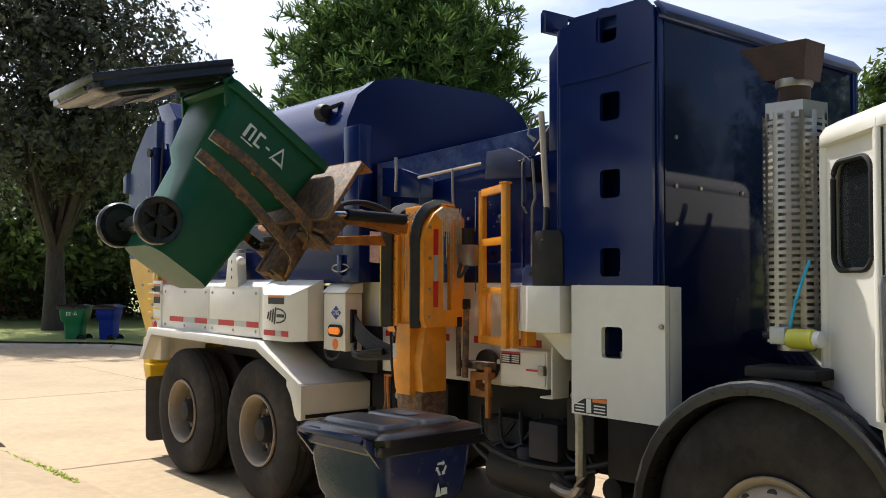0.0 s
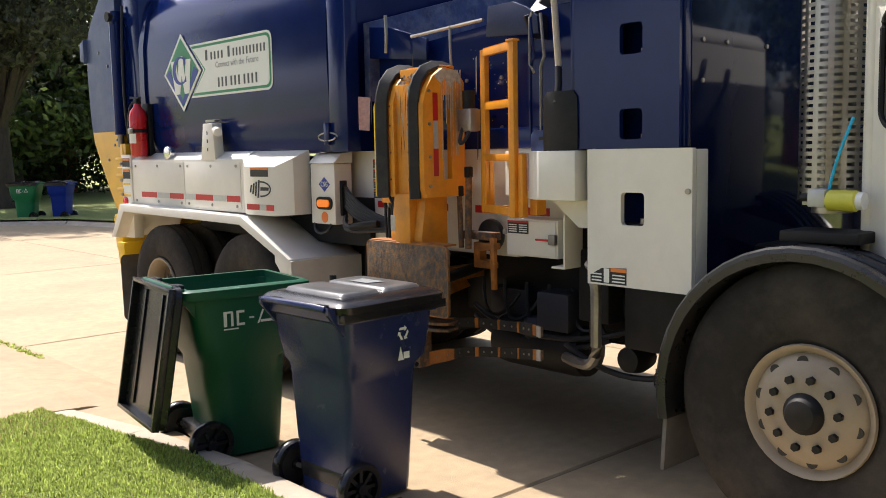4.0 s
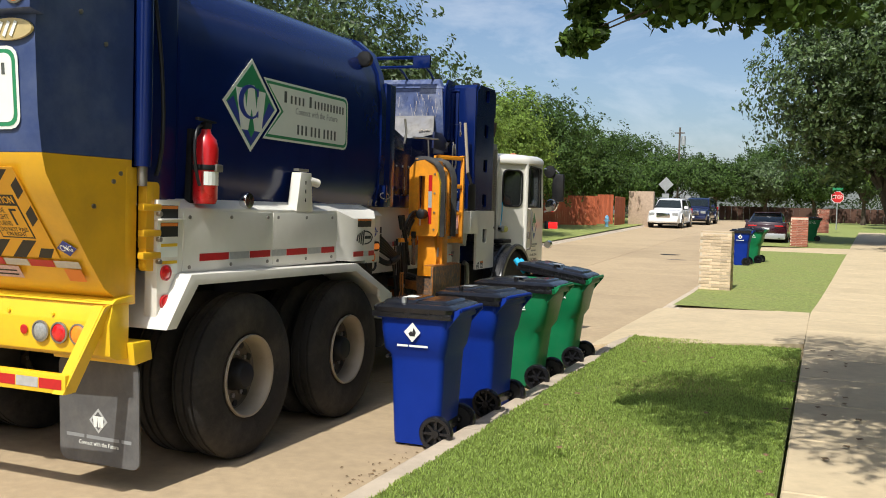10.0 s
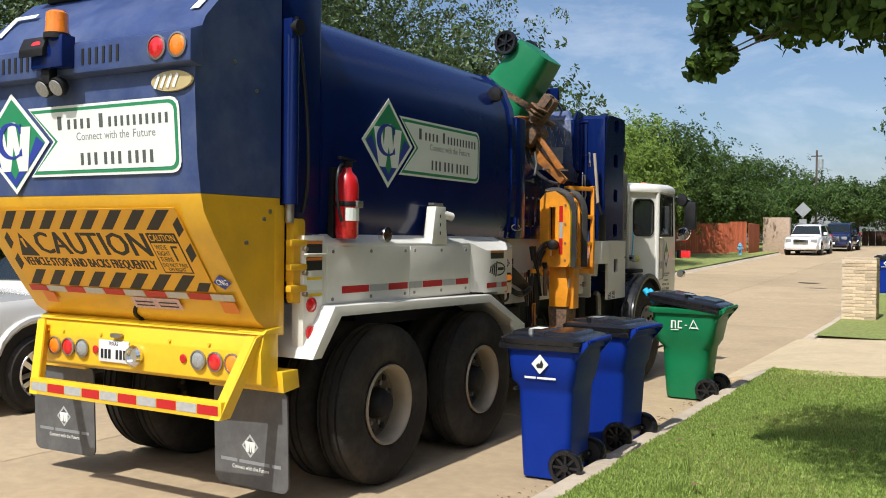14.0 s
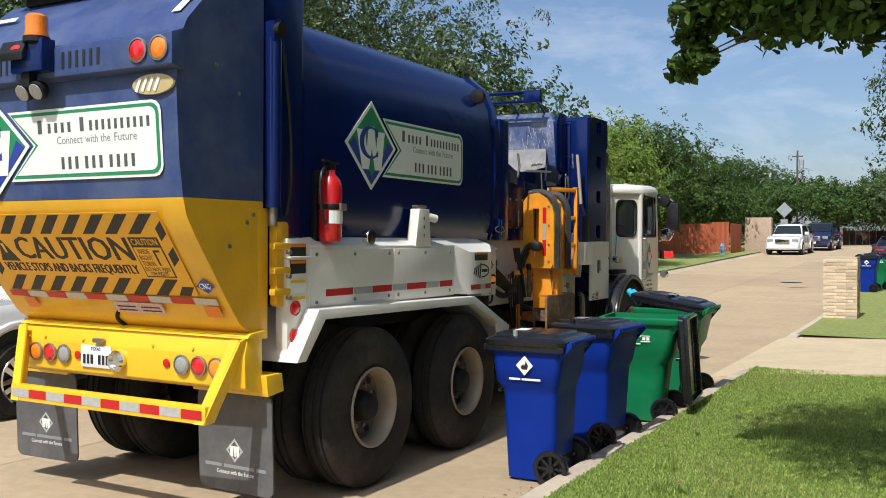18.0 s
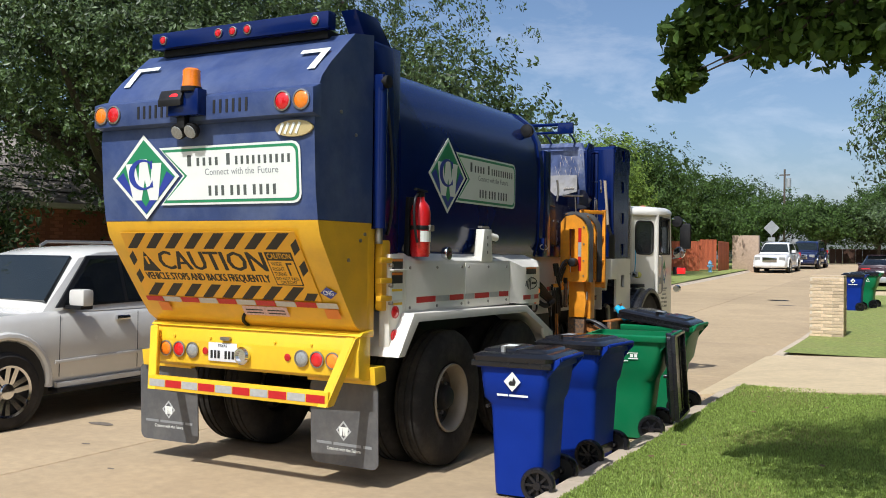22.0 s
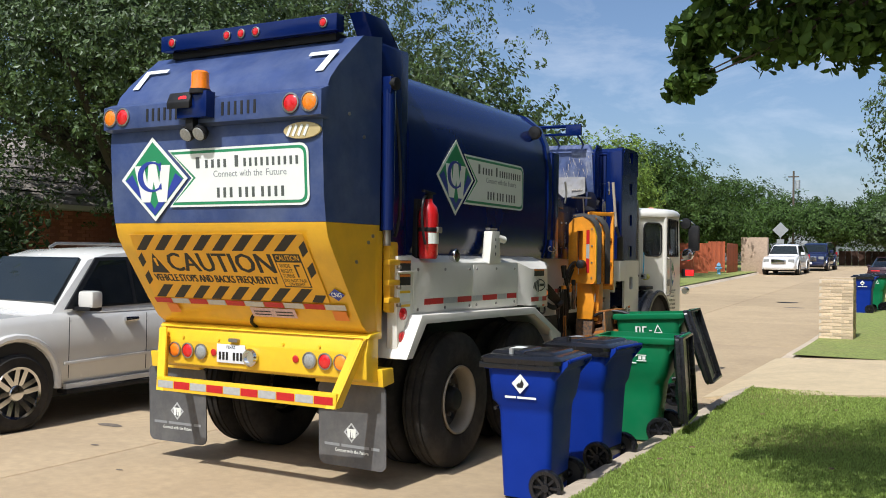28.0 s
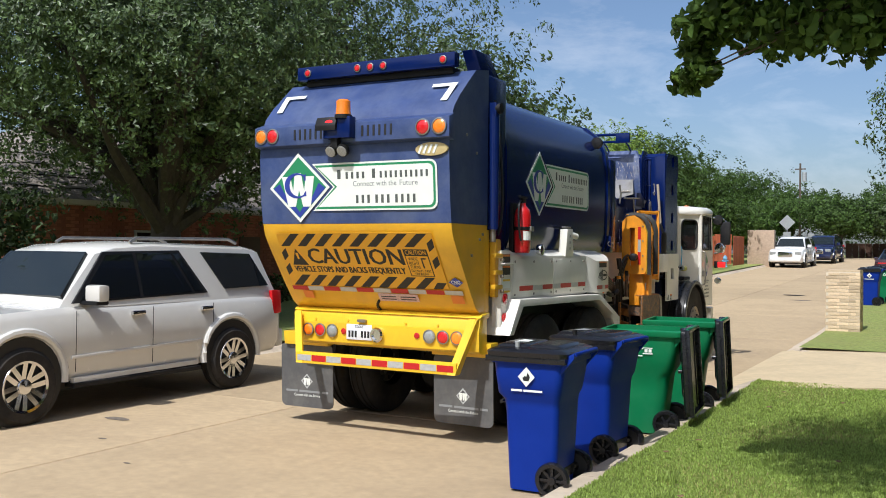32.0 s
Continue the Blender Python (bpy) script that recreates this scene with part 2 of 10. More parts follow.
RIM = mat("painted_rim", (0.33, 0.275, 0.20), 0.5, metal=0.1, vary=0.12, scale=10, dirt=(0.15, 0.10, 0.06), dscale=5, damount=0.6)
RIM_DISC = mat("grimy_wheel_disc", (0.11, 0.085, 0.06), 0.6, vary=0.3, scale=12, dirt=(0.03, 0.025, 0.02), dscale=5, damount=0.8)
FLAP = mat("mud_flap", (0.085, 0.085, 0.086), 0.6, vary=0.15, scale=10, dirt=(0.20, 0.19, 0.17), dscale=3, damount=0.5)
HOSE = mat("hose", (0.012, 0.012, 0.013), 0.45, vary=0.3)
RED = mat("red_paint", (0.52, 0.010, 0.012), 0.28, coat=0.4, vary=0.06)
RED_TAPE = mat("red_reflector", (0.48, 0.012, 0.014), 0.35, vary=0.1, scale=30)
SILVER_TAPE = mat("silver_reflector", (0.50, 0.50, 0.49), 0.3, metal=0.3, vary=0.1, scale=30)
AMBER = mat("amber_lens", (0.85, 0.22, 0.01), 0.2, coat=0.6, vary=0.1, scale=60)
AMBER_LIT = mat("amber_lit", (0.9, 0.22, 0.015), 0.3, vary=0.1, scale=60, emit=0.35)
RED_LENS = mat("red_lens", (0.62, 0.012, 0.015), 0.2, coat=0.6, vary=0.1, scale=60)
RED_LIT = mat("red_lit", (0.9, 0.02, 0.02), 0.2, coat=0.3, vary=0.1, scale=60, emit=0.35)
CLEAR_LENS = mat("clear_lens", (0.30, 0.31, 0.30), 0.15, coat=0.5, vary=0.2, scale=80)
ORANGE_DOT = mat("orange_reflector", (0.90, 0.20, 0.02), 0.35, vary=0.05)
DECAL_WHITE = mat("decal_white", (0.78, 0.80, 0.74), 0.4, vary=0.03)
DECAL_GREEN = mat("decal_green", (0.03, 0.24, 0.10), 0.4, vary=0.05)
DECAL_BLUE = mat("decal_blue", (0.03, 0.05, 0.30), 0.4, vary=0.05)
DECAL_BLACK = mat("decal_black", (0.014, 0.014, 0.014), 0.5, vary=0.1)
DECAL_INK = mat("decal_ink", (0.085, 0.095, 0.085), 0.5, vary=0.1)
DECAL_GREY = mat("decal_grey", (0.25, 0.26, 0.26), 0.5, vary=0.1)
DECAL_FAINT = mat("worn_print", (0.42, 0.43, 0.42), 0.6, vary=0.25, scale=60)
DECAL_ORANGE = mat("decal_orange", (0.75, 0.22, 0.03), 0.5, vary=0.05)
DECAL_PINK = mat("decal_faded", (0.62, 0.42, 0.40), 0.6, vary=0.2, scale=40)
BADGE = mat("badge_gold", (0.60, 0.47, 0.22), 0.35, metal=0.3, vary=0.1)
PLATE = mat("licence_plate", (0.72, 0.73, 0.74), 0.4, vary=0.03)
BIN_BLUE = mat("blue_plastic", (0.006, 0.028, 0.25), 0.42, vary=0.06, scale=5, bump=0.06, bscale=250, dirt=(0.02, 0.04, 0.19), dscale=2.5, damount=0.22, spec=0.14)
BIN_GREEN = mat("green_plastic", (0.008, 0.17, 0.062), 0.42, vary=0.06, scale=5, bump=0.06, bscale=250, dirt=(0.05, 0.15, 0.08), dscale=2.5, damount=0.3, spec=0.3)
BIN_BLACK = mat("black_plastic", (0.011, 0.011, 0.013), 0.22, vary=0.15, scale=8, bump=0.05, bscale=200, dirt=(0.016, 0.016, 0.018), dscale=2, damount=0.35, spec=0.45)
CAR_WHITE = mat("pearl_paint", (0.66, 0.64, 0.59), 0.25, coat=0.8, vary=0.02)
CAR_DARK = mat("maroon_paint", (0.035, 0.008, 0.012), 0.2, coat=0.8, vary=0.05)
CAR_BLUE = mat("navy_paint", (0.01, 0.016, 0.06), 0.2, coat=0.8, vary=0.05)
CAR_GLASS = glass_mat("car_glass", (0.008, 0.010, 0.011), 0.02, 0.12)
CAB_GLASS = glass_mat("cab_glass", (0.02, 0.024, 0.026), 0.03, 0.55)
SHIELD_GLASS = glass_mat("windscreen_glass", (0.012, 0.018, 0.020), 0.02, 0.10)
SEAT = mat("seat_fabric", (0.10, 0.09, 0.08), 0.9, vary=0.1)
BARK = mat("bark", (0.10, 0.075, 0.055), 0.9, vary=0.35, scale=10, bump=0.9, bscale=25, stretch=(1, 1, 0.3))
BARK_DARK = mat("oak_bark", (0.055, 0.043, 0.035), 0.9, vary=0.35, scale=10, bump=0.9, bscale=25, stretch=(1, 1, 0.3))
LEAF_OAK = leaf_mat("oak_leaf", (0.070, 0.110, 0.032), 0.24, 0.6, 0.5)
LEAF_SILVER = leaf_mat("silver_leaf", (0.066, 0.074, 0.045), 0.14, 0.6)
LEAF_BRIGHT = leaf_mat("bright_leaf", (0.165, 0.245, 0.045), 0.36, 0.5)
LEAF_MID = leaf_mat("mid_leaf", (0.060, 0.105, 0.022), 0.3, 0.6)
LEAF_PINE = leaf_mat("pine_needles", (0.062, 0.118, 0.03), 0.25, 0.5)
LEAF_NEAR = leaf_mat("pear_leaf", (0.072, 0.125, 0.024), 0.48, 0.55)
LEAF_HEDGE = leaf_mat("hedge_leaf", (0.035, 0.055, 0.018), 0.15, 0.5)
BRICK_TAN = mat("tan_brick", (0.58, 0.45, 0.30), 0.85, vary=0.15, scale=30, bump=0.4, rand=0.3)
BRICK_RED = mat("red_brick", (0.33, 0.115, 0.07), 0.85, vary=0.2, scale=30, bump=0.4, rand=0.28, island=0.0)
MORTAR = mat("mortar", (0.60, 0.52, 0.40), 0.95, bump=0.3)
CEDAR = mat("stained_cedar", (0.40, 0.095, 0.035), 0.75, vary=0.25, scale=8, bump=0.3, rand=0.18, stretch=(1, 1, 0.1))
SHINGLE = mat("shingle", (0.23, 0.20, 0.17), 0.9, vary=0.2, scale=14, bump=0.3, rand=0.15)
TRIM = mat("painted_trim", (0.55, 0.52, 0.46), 0.6, vary=0.05)
SIGN_RED = mat("sign_red", (0.55, 0.02, 0.02), 0.4, vary=0.05)
SIGN_GREY = mat("sign_back", (0.46, 0.47, 0.47), 0.4, metal=0.5, vary=0.08)
WOOD = mat("pale_wood", (0.50, 0.42, 0.32), 0.7, vary=0.15, scale=20, stretch=(1, 1, 0.1))
HYDRANT = mat("hydrant_paint", (0.25, 0.50, 0.72), 0.45, vary=0.06)
CYAN = mat("cyan_foam", (0.02, 0.42, 0.72), 0.6, vary=0.05)
PINK = mat("pink_wrap", (0.85, 0.35, 0.50), 0.5, vary=0.1)

# ---- building blocks ----


def box(bm, c, s, bev=0.0, m=None):
    """A box by its centre and size; bev rounds its edges; m: a turn about its centre."""
    t = Matrix.Translation(c) @ (m if m is not None else Matrix.Identity(4)) @ Matrix.Diagonal((*s, 1))
    vs = bmesh.ops.create_cube(bm, size=1, matrix=t)["verts"]
    if bev:
        es = list({e for v in vs for e in v.link_edges})
        bmesh.ops.bevel(bm, geom=es, offset=bev, segments=2, affect="EDGES", profile=0.6)
    return bm


def prism(bm, pts, axis, lo, hi, bev=0.0):
    """A polygon of (a, b) pulled along an axis: 0 takes (y, z), 1 takes (x, z), 2 takes (x, y)."""
    def at(p, h):
        return [(h, p[0], p[1]), (p[0], h, p[1]), (p[0], p[1], h)][axis]
    a = [bm.verts.new(at(p, lo)) for p in pts]
    b = [bm.verts.new(at(p, hi)) for p in pts]
    n = len(pts)
    fs = [bm.faces.new(a), bm.faces.new(b[::-1])]
    for i in range(n):
        fs.append(bm.faces.new((a[i], b[i], b[(i + 1) % n], a[(i + 1) % n])))
    if bev:
        es = list({e for f in fs for e in f.edges})
        bmesh.ops.bevel(bm, geom=es, offset=bev, segments=2, affect="EDGES", profile=0.6)
    return bm


def cyl(bm, p0, p1, r0, r1=None, n=20, caps=True):
    p0, p1 = Vector(p0), Vector(p1)
    d = p1 - p0
    m = Matrix.Translation((p0 + p1) / 2) @ d.to_track_quat("Z", "Y").to_matrix().to_4x4()
    bmesh.ops.create_cone(bm, cap_ends=caps, segments=n, radius1=r0, radius2=r0 if r1 is None else r1, depth=d.length, matrix=m)
    return bm


def tube(bm, pts, r, n=8):
    """A round bar or hose along a line of points."""
    pts = [Vector(p) for p in pts]
    rings = []
    up = Vector((0.13, 0.21, 1)).normalized()
    for i, p in enumerate(pts):
        d = (pts[min(i + 1, len(pts) - 1)] - pts[max(i - 1, 0)]).normalized()
        a = d.cross(up)
        if a.length < 1e-3:
            a = d.cross(Vector((1, 0, 0)))
        a.normalize()
        b = d.cross(a)
        rings.append([bm.verts.new(p + r * (math.cos(2 * math.pi * k / n) * a + math.sin(2 * math.pi * k / n) * b)) for k in range(n)])
    for q, w in zip(rings, rings[1:]):
        for k in range(n):
            bm.faces.new((q[k], q[(k + 1) % n], w[(k + 1) % n], w[k]))
    bm.faces.new(rings[0][::-1]), bm.faces.new(rings[-1])
    return bm


def curve_pts(a, b, c, d, n=10):
    """Points on a smooth bend from a to d."""
    a, b, c, d = map(Vector, (a, b, c, d))
    return [a * (1 - t) ** 3 + 3 * b * t * (1 - t) ** 2 + 3 * c * t * t * (1 - t) + d * t ** 3 for t in [i / n for i in range(n + 1)]]


def lathe(bm, prof, axis, c=(0, 0, 0), n=28, caps=True):
    """A turned shape: (radius, height) pairs about an axis through c."""
    rings = []
    for r, h in prof:
        ring = []
        for k in range(n):
            u, v = r * math.cos(2 * math.pi * k / n), r * math.sin(2 * math.pi * k / n)
            p = [(h, u, v), (v, h, u), (u, v, h)][axis]
            ring.append(bm.verts.new((c[0] + p[0], c[1] + p[1], c[2] + p[2])))
        rings.append(ring)
    for q, w in zip(rings, rings[1:]):
        for k in range(n):
            bm.faces.new((q[k], q[(k + 1) % n], w[(k + 1) % n], w[k]))
    if caps:
        bm.faces.new(rings[0][::-1]), bm.faces.new(rings[-1])
    return bm


def loft(bm, rings, cap=True, closed=True):
    """A skin over rings of points with equal counts."""
    vs = [[bm.verts.new(p) for p in r] for r in rings]
    n = len(vs[0])
    for q, w in zip(vs, vs[1:]):
        for k in range(n if closed else n - 1):
            bm.faces.new((q[k], q[(k + 1) % n], w[(k + 1) % n], w[k]))
    if cap and closed:
        bm.faces.new(vs[0][::-1]), bm.faces.new(vs[-1])
    return bm


def rrect(w, h, r, n=4, cx=0.0, cy=0.0):
    """A rectangle with rounded corners as (a, b) pairs."""
    out = []
    for sx, sy, a0 in ((1, 1, 0), (-1, 1, 90), (-1, -1, 180), (1, -1, 270)):
        for k in range(n + 1):
            a = radians(a0 + 90 * k / n)
            out.append((cx + sx * (w / 2 - r) + r * math.cos(a), cy + sy * (h / 2 - r) + r * math.sin(a)))
    return out


def part(name, bm, material, parent=None, label="", at=None, smooth=40):
    """Links a bmesh as one mesh object under a thing or a part."""
    bmesh.ops.recalc_face_normals(bm, faces=bm.faces)
    me = bpy.data.meshes.new(name)
    bm.to_mesh(me)
    bm.free()
    me.materials.append(material)
    if smooth:
        me.shade_smooth()
        me.set_sharp_from_angle(angle=radians(smooth))
    ob = new(name, me)
    if parent is not None:
        ob.parent = parent
    if at is not None:
        ob.matrix_basis = at
    if label:
        ob["label"] = label
    return ob


def nb():
    return bmesh.new()


def raw(name, verts, faces, material, parent=None, label=""):
    me = bpy.data.meshes.new(name)
    me.from_pydata(verts, [], faces)
    me.materials.append(material)
    ob = new(name, me)
    if parent is not None:
        ob.parent = parent
    if label:
        ob["label"] = label
    return ob


def thing(name, label, category, m=None, group="", kind=""):
    ob = new(name)
    if m is not None:
        ob.matrix_basis = m
    return tagged(ob, label, category, group, kind)


def words(name, text, size, m, material, parent, width=None, depth=0.002, label=""):
    """Flat lettering with the built-in font, centred on the pose m (x along the line, y up)."""
    cu = bpy.data.curves.new(name, "FONT")
    cu.body, cu.size, cu.align_x, cu.align_y, cu.extrude, cu.resolution_u = text, size, "CENTER", "CENTER", depth / 2, 2
    tmp = bpy.data.objects.new(name, cu)
    me = bpy.data.meshes.new_from_object(tmp)
    bpy.data.objects.remove(tmp)
    bpy.data.curves.remove(cu)
    if width:
        xs = [v.co.x for v in me.vertices]
        k = width / (max(xs) - min(xs))
        for v in me.vertices:
            v.co.x *= k
    me.materials.clear()
    me.materials.append(material)
    ob = new(name, me)
    ob.parent = parent
    ob.matrix_basis = m
    if label:
        ob["label"] = label
    return ob


def flat(name, pts, m, material, parent, depth=0.003, label=""):
    """A thin plate: a polygon of (x, y) on the pose m."""
    bm = prism(nb(), pts, 2, 0, depth)
    return part(name, bm, material, parent, label, at=m, smooth=0)


SIDE = pose(0, 0, 0, 90, 0, 90)      # x runs forward along the street, y up, facing the kerb
REAR = pose(0, 0, 0, 90, 0, 0)       # x runs to the kerb, y up, facing back


def on_side(x, y, z):
    return Matrix.Translation((x, y, z)) @ SIDE


def on_rear(x, y, z, tilt=0):
    return Matrix.Translation((x, y, z)) @ pose(0, 0, 0, tilt, 0, 0) @ REAR

# ---- street and ground ----


def rise(y):
    """The street climbs gently ahead."""
    t = max(0.0, min(y, 80.0) - 19.5)
    return 0.0275 * t * t / (t + 4.0)


def sheet(name, xs, ys, z, material, label, category, kind="structure", wob=0.0):
    """A level surface that follows the street's rise."""
    vs, fs = [], []
    for y in ys:
        for x in xs:
            vs.append((x, y, z + rise(y) + (wob * noise.noise((x * 0.6, y * 0.6, 3.1)) if wob else 0)))
    n = len(xs)
    for j in range(len(ys) - 1):
        for i in range(n - 1):
            a = j * n + i
            fs.append((a, a + 1, a + n + 1, a + n))
    ob = raw(name, vs, fs, material)
    ob.data.shade_smooth()
    return tagged(ob, label, category, "", kind)


def steps(a, b, d):
    n = max(1, round((b - a) / d))
    return [a + (b - a) * i / n for i in range(n + 1)]


LK, RK = -10.65, -2.87
KX = -2.70
sheet("ground", [-600, -200, -80, -40, -20, -10.8] + [-2.6, 10, 40, 80, 200, 600], [-600, -200, -80, -40, -20, -5, 5, 15] + steps(20, 100, 5) + [200, 600], -0.05, TURF, "grassy ground reaching the horizon", "ground")
road = raw("road", [(-12.5, -34, -0.012), (RK + 8, -34, -0.012), (RK + 8, -12, -0.012), (RK + 0.3, -12, -0.012), (-12.5, -12, -0.012), (40, -34, -0.012), (40, -23.5, -0.012), (RK + 8, -23.5, -0.012)] +
           [v for y in steps(-12, 96, 3) for v in ((LK - 0.2, y, -0.012 + rise(y)), (RK + 0.3, y, -0.012 + rise(y)))],
           [(0, 1, 2, 3, 4), (1, 5, 6, 7)] + [(8 + 2 * i, 9 + 2 * i, 11 + 2 * i, 10 + 2 * i) for i in range(36)], SOIL)
tagged(road, "pale concrete street in jointed slabs", "road", "", "structure")


def slab(parent, x0, x1, y0, y1, z, material, name="slab", g=0.008, th=0.05, skew=None):
    """One cast slab with a worn edge; skew shifts it sideways along its length."""
    x0, x1, y0, y1 = x0 + g, x1 - g, y0 + g, y1 - g
    e = 0.012
    r = [[(x0, y0, z - th + rise(y0)), (x1, y0, z - th + rise(y0)), (x1, y1, z - th + rise(y1)), (x0, y1, z - th + rise(y1))],
         [(x0, y0, z - e + rise(y0)), (x1, y0, z - e + rise(y0)), (x1, y1, z - e + rise(y1)), (x0, y1, z - e + rise(y1))],
         [(x0 + e, y0 + e, z + rise(y0)), (x1 - e, y0 + e, z + rise(y0)), (x1 - e, y1 - e, z + rise(y1)), (x0 + e, y1 - e, z + rise(y1))]]
    vs = [(x + skew(y), y, zz) if skew else (x, y, zz) for q in r for x, y, zz in q]
    fs = [(4 * a + k, 4 * a + (k + 1) % 4, 4 * a + 4 + (k + 1) % 4, 4 * a + 4 + k) for a in (0, 1) for k in range(4)] + [(8, 9, 10, 11)]
    return raw(name, vs, fs, material, parent)


MID = -6.78
JOINTS = [-21.5, -15.45, -9.4, -3.35, 2.7, 8.75, 14.8, 20.85, 26.9, 33, 39, 45, 51, 57, 63, 69, 75, 81, 87, 93]
for y0, y1 in zip(JOINTS, JOINTS[1:]):
    slab(road, LK, MID, y0, y1, 0, CONCRETE)
    slab(road, MID, (KX if y0 < 12 else RK) + 0.02, y0, y1, 0, CONCRETE)
# the bend behind
slab(road, -12.4, -6.78, -28.0, -21.5, 0, CONCRETE)
slab(road, -6.78, -1.0, -28.0, -21.5, 0, CONCRETE)
slab(road, -12.4, -4.0, -34.0, -28.0, -0.002, CONCRETE)
slab(road, -4.0, 6.0, -31.0, -23.5, -0.004, CONCRETE)
slab(road, 6.0, 20.0, -32.0, -24.0, 0, CONCRETE)

for k, (x, y, r) in enumerate(((-7.9, 7.0, 0.16), (-7.2, 6.2, 0.05), (-5.6, 15.5, 0.3), (-6.2, 5.6, 0.04), (-4.7, 33.0, 0.35))):
    pts = [(x + r * (0.8 + 0.4 * random.random()) * math.cos(a), y + r * 0.5 * (0.7 + 0.5 * random.random()) * math.sin(a)) for a in [i * 0.7 for i in range(9)]]
    ob = raw("road_stain", [(px, py, 0.004 + rise(py)) for px, py in pts], [tuple(range(9))], mat("oil_stain", (0.16, 0.13, 0.10), 0.8, vary=0.4, scale=20), road)
tagged(raw("manhole_cover", [(-5.3 + 0.38 * math.cos(k * 0.3927), 35.5 + 0.38 * math.sin(k * 0.3927), 0.006 + rise(35.5)) for k in range(16)], [tuple(range(16))], BLACK), "dark iron manhole cover in the street", "manhole", "", "structure")

# hairline cracks and gutter litter
rg = random.Random(31)
CRACK = mat("crack_dirt", (0.15, 0.11, 0.07), 0.95, vary=0.2)
for x, y, a, n in ((-8.6, 3.2, 0.9, 16), (-7.6, 9.5, 0.3, 14), (-3.6, 10.2, 2.0, 10), (-5.9, 17.0, 1.2, 16), (-9.4, -12.0, 0.5, 18), (-7.5, -14.5, 1.9, 16), (-8.9, 20.5, 0.7, 14), (-4.4, 24.0, 1.7, 12), (-6.0, -3.0, 1.0, 10)):
    pts = [(x, y)]
    for k in range(n):
        a += rg.uniform(-0.45, 0.45)
        pts.append((pts[-1][0] + 0.22 * math.cos(a), pts[-1][1] + 0.22 * math.sin(a)))
    vs = []
    for k, (px, py) in enumerate(pts):
        w = 0.004 * (1 - abs(2 * k / n - 1)) + 0.0015
        vs += [(px - w, py + w, 0.003 + rise(py)), (px + w, py - w, 0.003 + rise(py))]
    raw("road_crack", vs, [(2 * k, 2 * k + 1, 2 * k + 3, 2 * k + 2) for k in range(n)], CRACK, road)
vs, fs = [], []
for k in range(520):
    y = rg.uniform(-4.5, 12.4)
    x, s, a = KX - 0.04 - abs(rg.gauss(0, 0.10)), rg.uniform(0.006, 0.022), rg.uniform(0, 6.28)
    c, d = s * math.cos(a), s * math.sin(a)
    i = len(vs)
    vs += [(x - c, y - d, 0.006), (x + d * 0.4, y - c * 0.4, 0.014), (x + c, y + d, 0.008), (x - d * 0.4, y + c * 0.4, 0.012)]
    fs.append((i, i + 1, i + 2, i + 3))
tagged(raw("gutter_litter", vs, fs, mat("dead_leaf", (0.16, 0.10, 0.045), 0.9, vary=0.4, scale=30)), "dry leaf bits and grit in the gutter", "litter", "", "stuff")


def kerb_run(name, pts, z=0.10, w=0.27, flip=1):
    """Kerb stones along a line of (x, y), each a rounded block."""
    root = thing(name, "low rounded concrete kerb", "kerb", kind="structure")
    for (xa, ya), (xb, yb) in zip(pts, pts[1:]):
        d = Vector((xb - xa, yb - ya, 0))
        n = max(1, round(d.length / 3.0))
        for i in range(n):
            pa, pb = Vector((xa, ya, 0)) + d * (i / n), Vector((xa, ya, 0)) + d * ((i + 1) / n)
            t = d.normalized()
            s = Vector((-t.y, t.x, 0)) * -flip
            pa, pb = pa + t * 0.004, pb - t * 0.004
            prof = [(-0.10, -0.05), (-0.02, 0.004), (0.02, 0.02), (0.06, z - 0.04), (0.10, z - 0.005), (0.14, z), (w + 0.02, z), (w + 0.02, -0.05)]
            rings = [[tuple(p + s * a + Vector((0, 0, b + rise(p.y)))) for a, b in prof] for p in (pa, pb)]
            part("kerb_stone", loft(nb(), rings), KERB, root, smooth=50)
    return root


kerb_run("kerb_1", [(-2.30, -6.9), (-2.58, -5.6), (KX, -4.6), (KX, 12.6)])
kerb_run("kerb_2", [(KX, 12.6), (-2.6, 13.4), (-2.0, 14.0)])
kerb_run("kerb_3", [(-2.0, 17.2), (-2.55, 17.7), (RK, 18.6), (RK, 37.6)])
kerb_run("kerb_4", [(RK, 41.2), (RK, 52.0)])
kerb_run("kerb_5", [(RK, -19), (RK, -10.9)])
kerb_run("kerb_6", [(RK, -19), (-2.2, -21), (-0.4, -22.6), (3, -23.5), (30, -24)], flip=-1)
kerb_run("kerb_7", [(LK, -17), (LK, 30)], flip=-1)
kerb_run("kerb_8", [(LK, 36), (LK, 92)], flip=-1)
kerb_run("kerb_9", [(LK, -17), (-10.3, -21), (-9.2, -25.3), (-6.8, -27.7), (-3, -29.6), (5, -31.5), (30, -32.5)], flip=1)

# lawns


def verge_edge(y):
    """Where the near grass begins; it draws back towards the driveway."""
    return -2.43 + 0.20 * max(0.0, -4.9 - y) + 0.012 * math.sin(y * 3.1) + 0.01 * math.sin(y * 7.7)


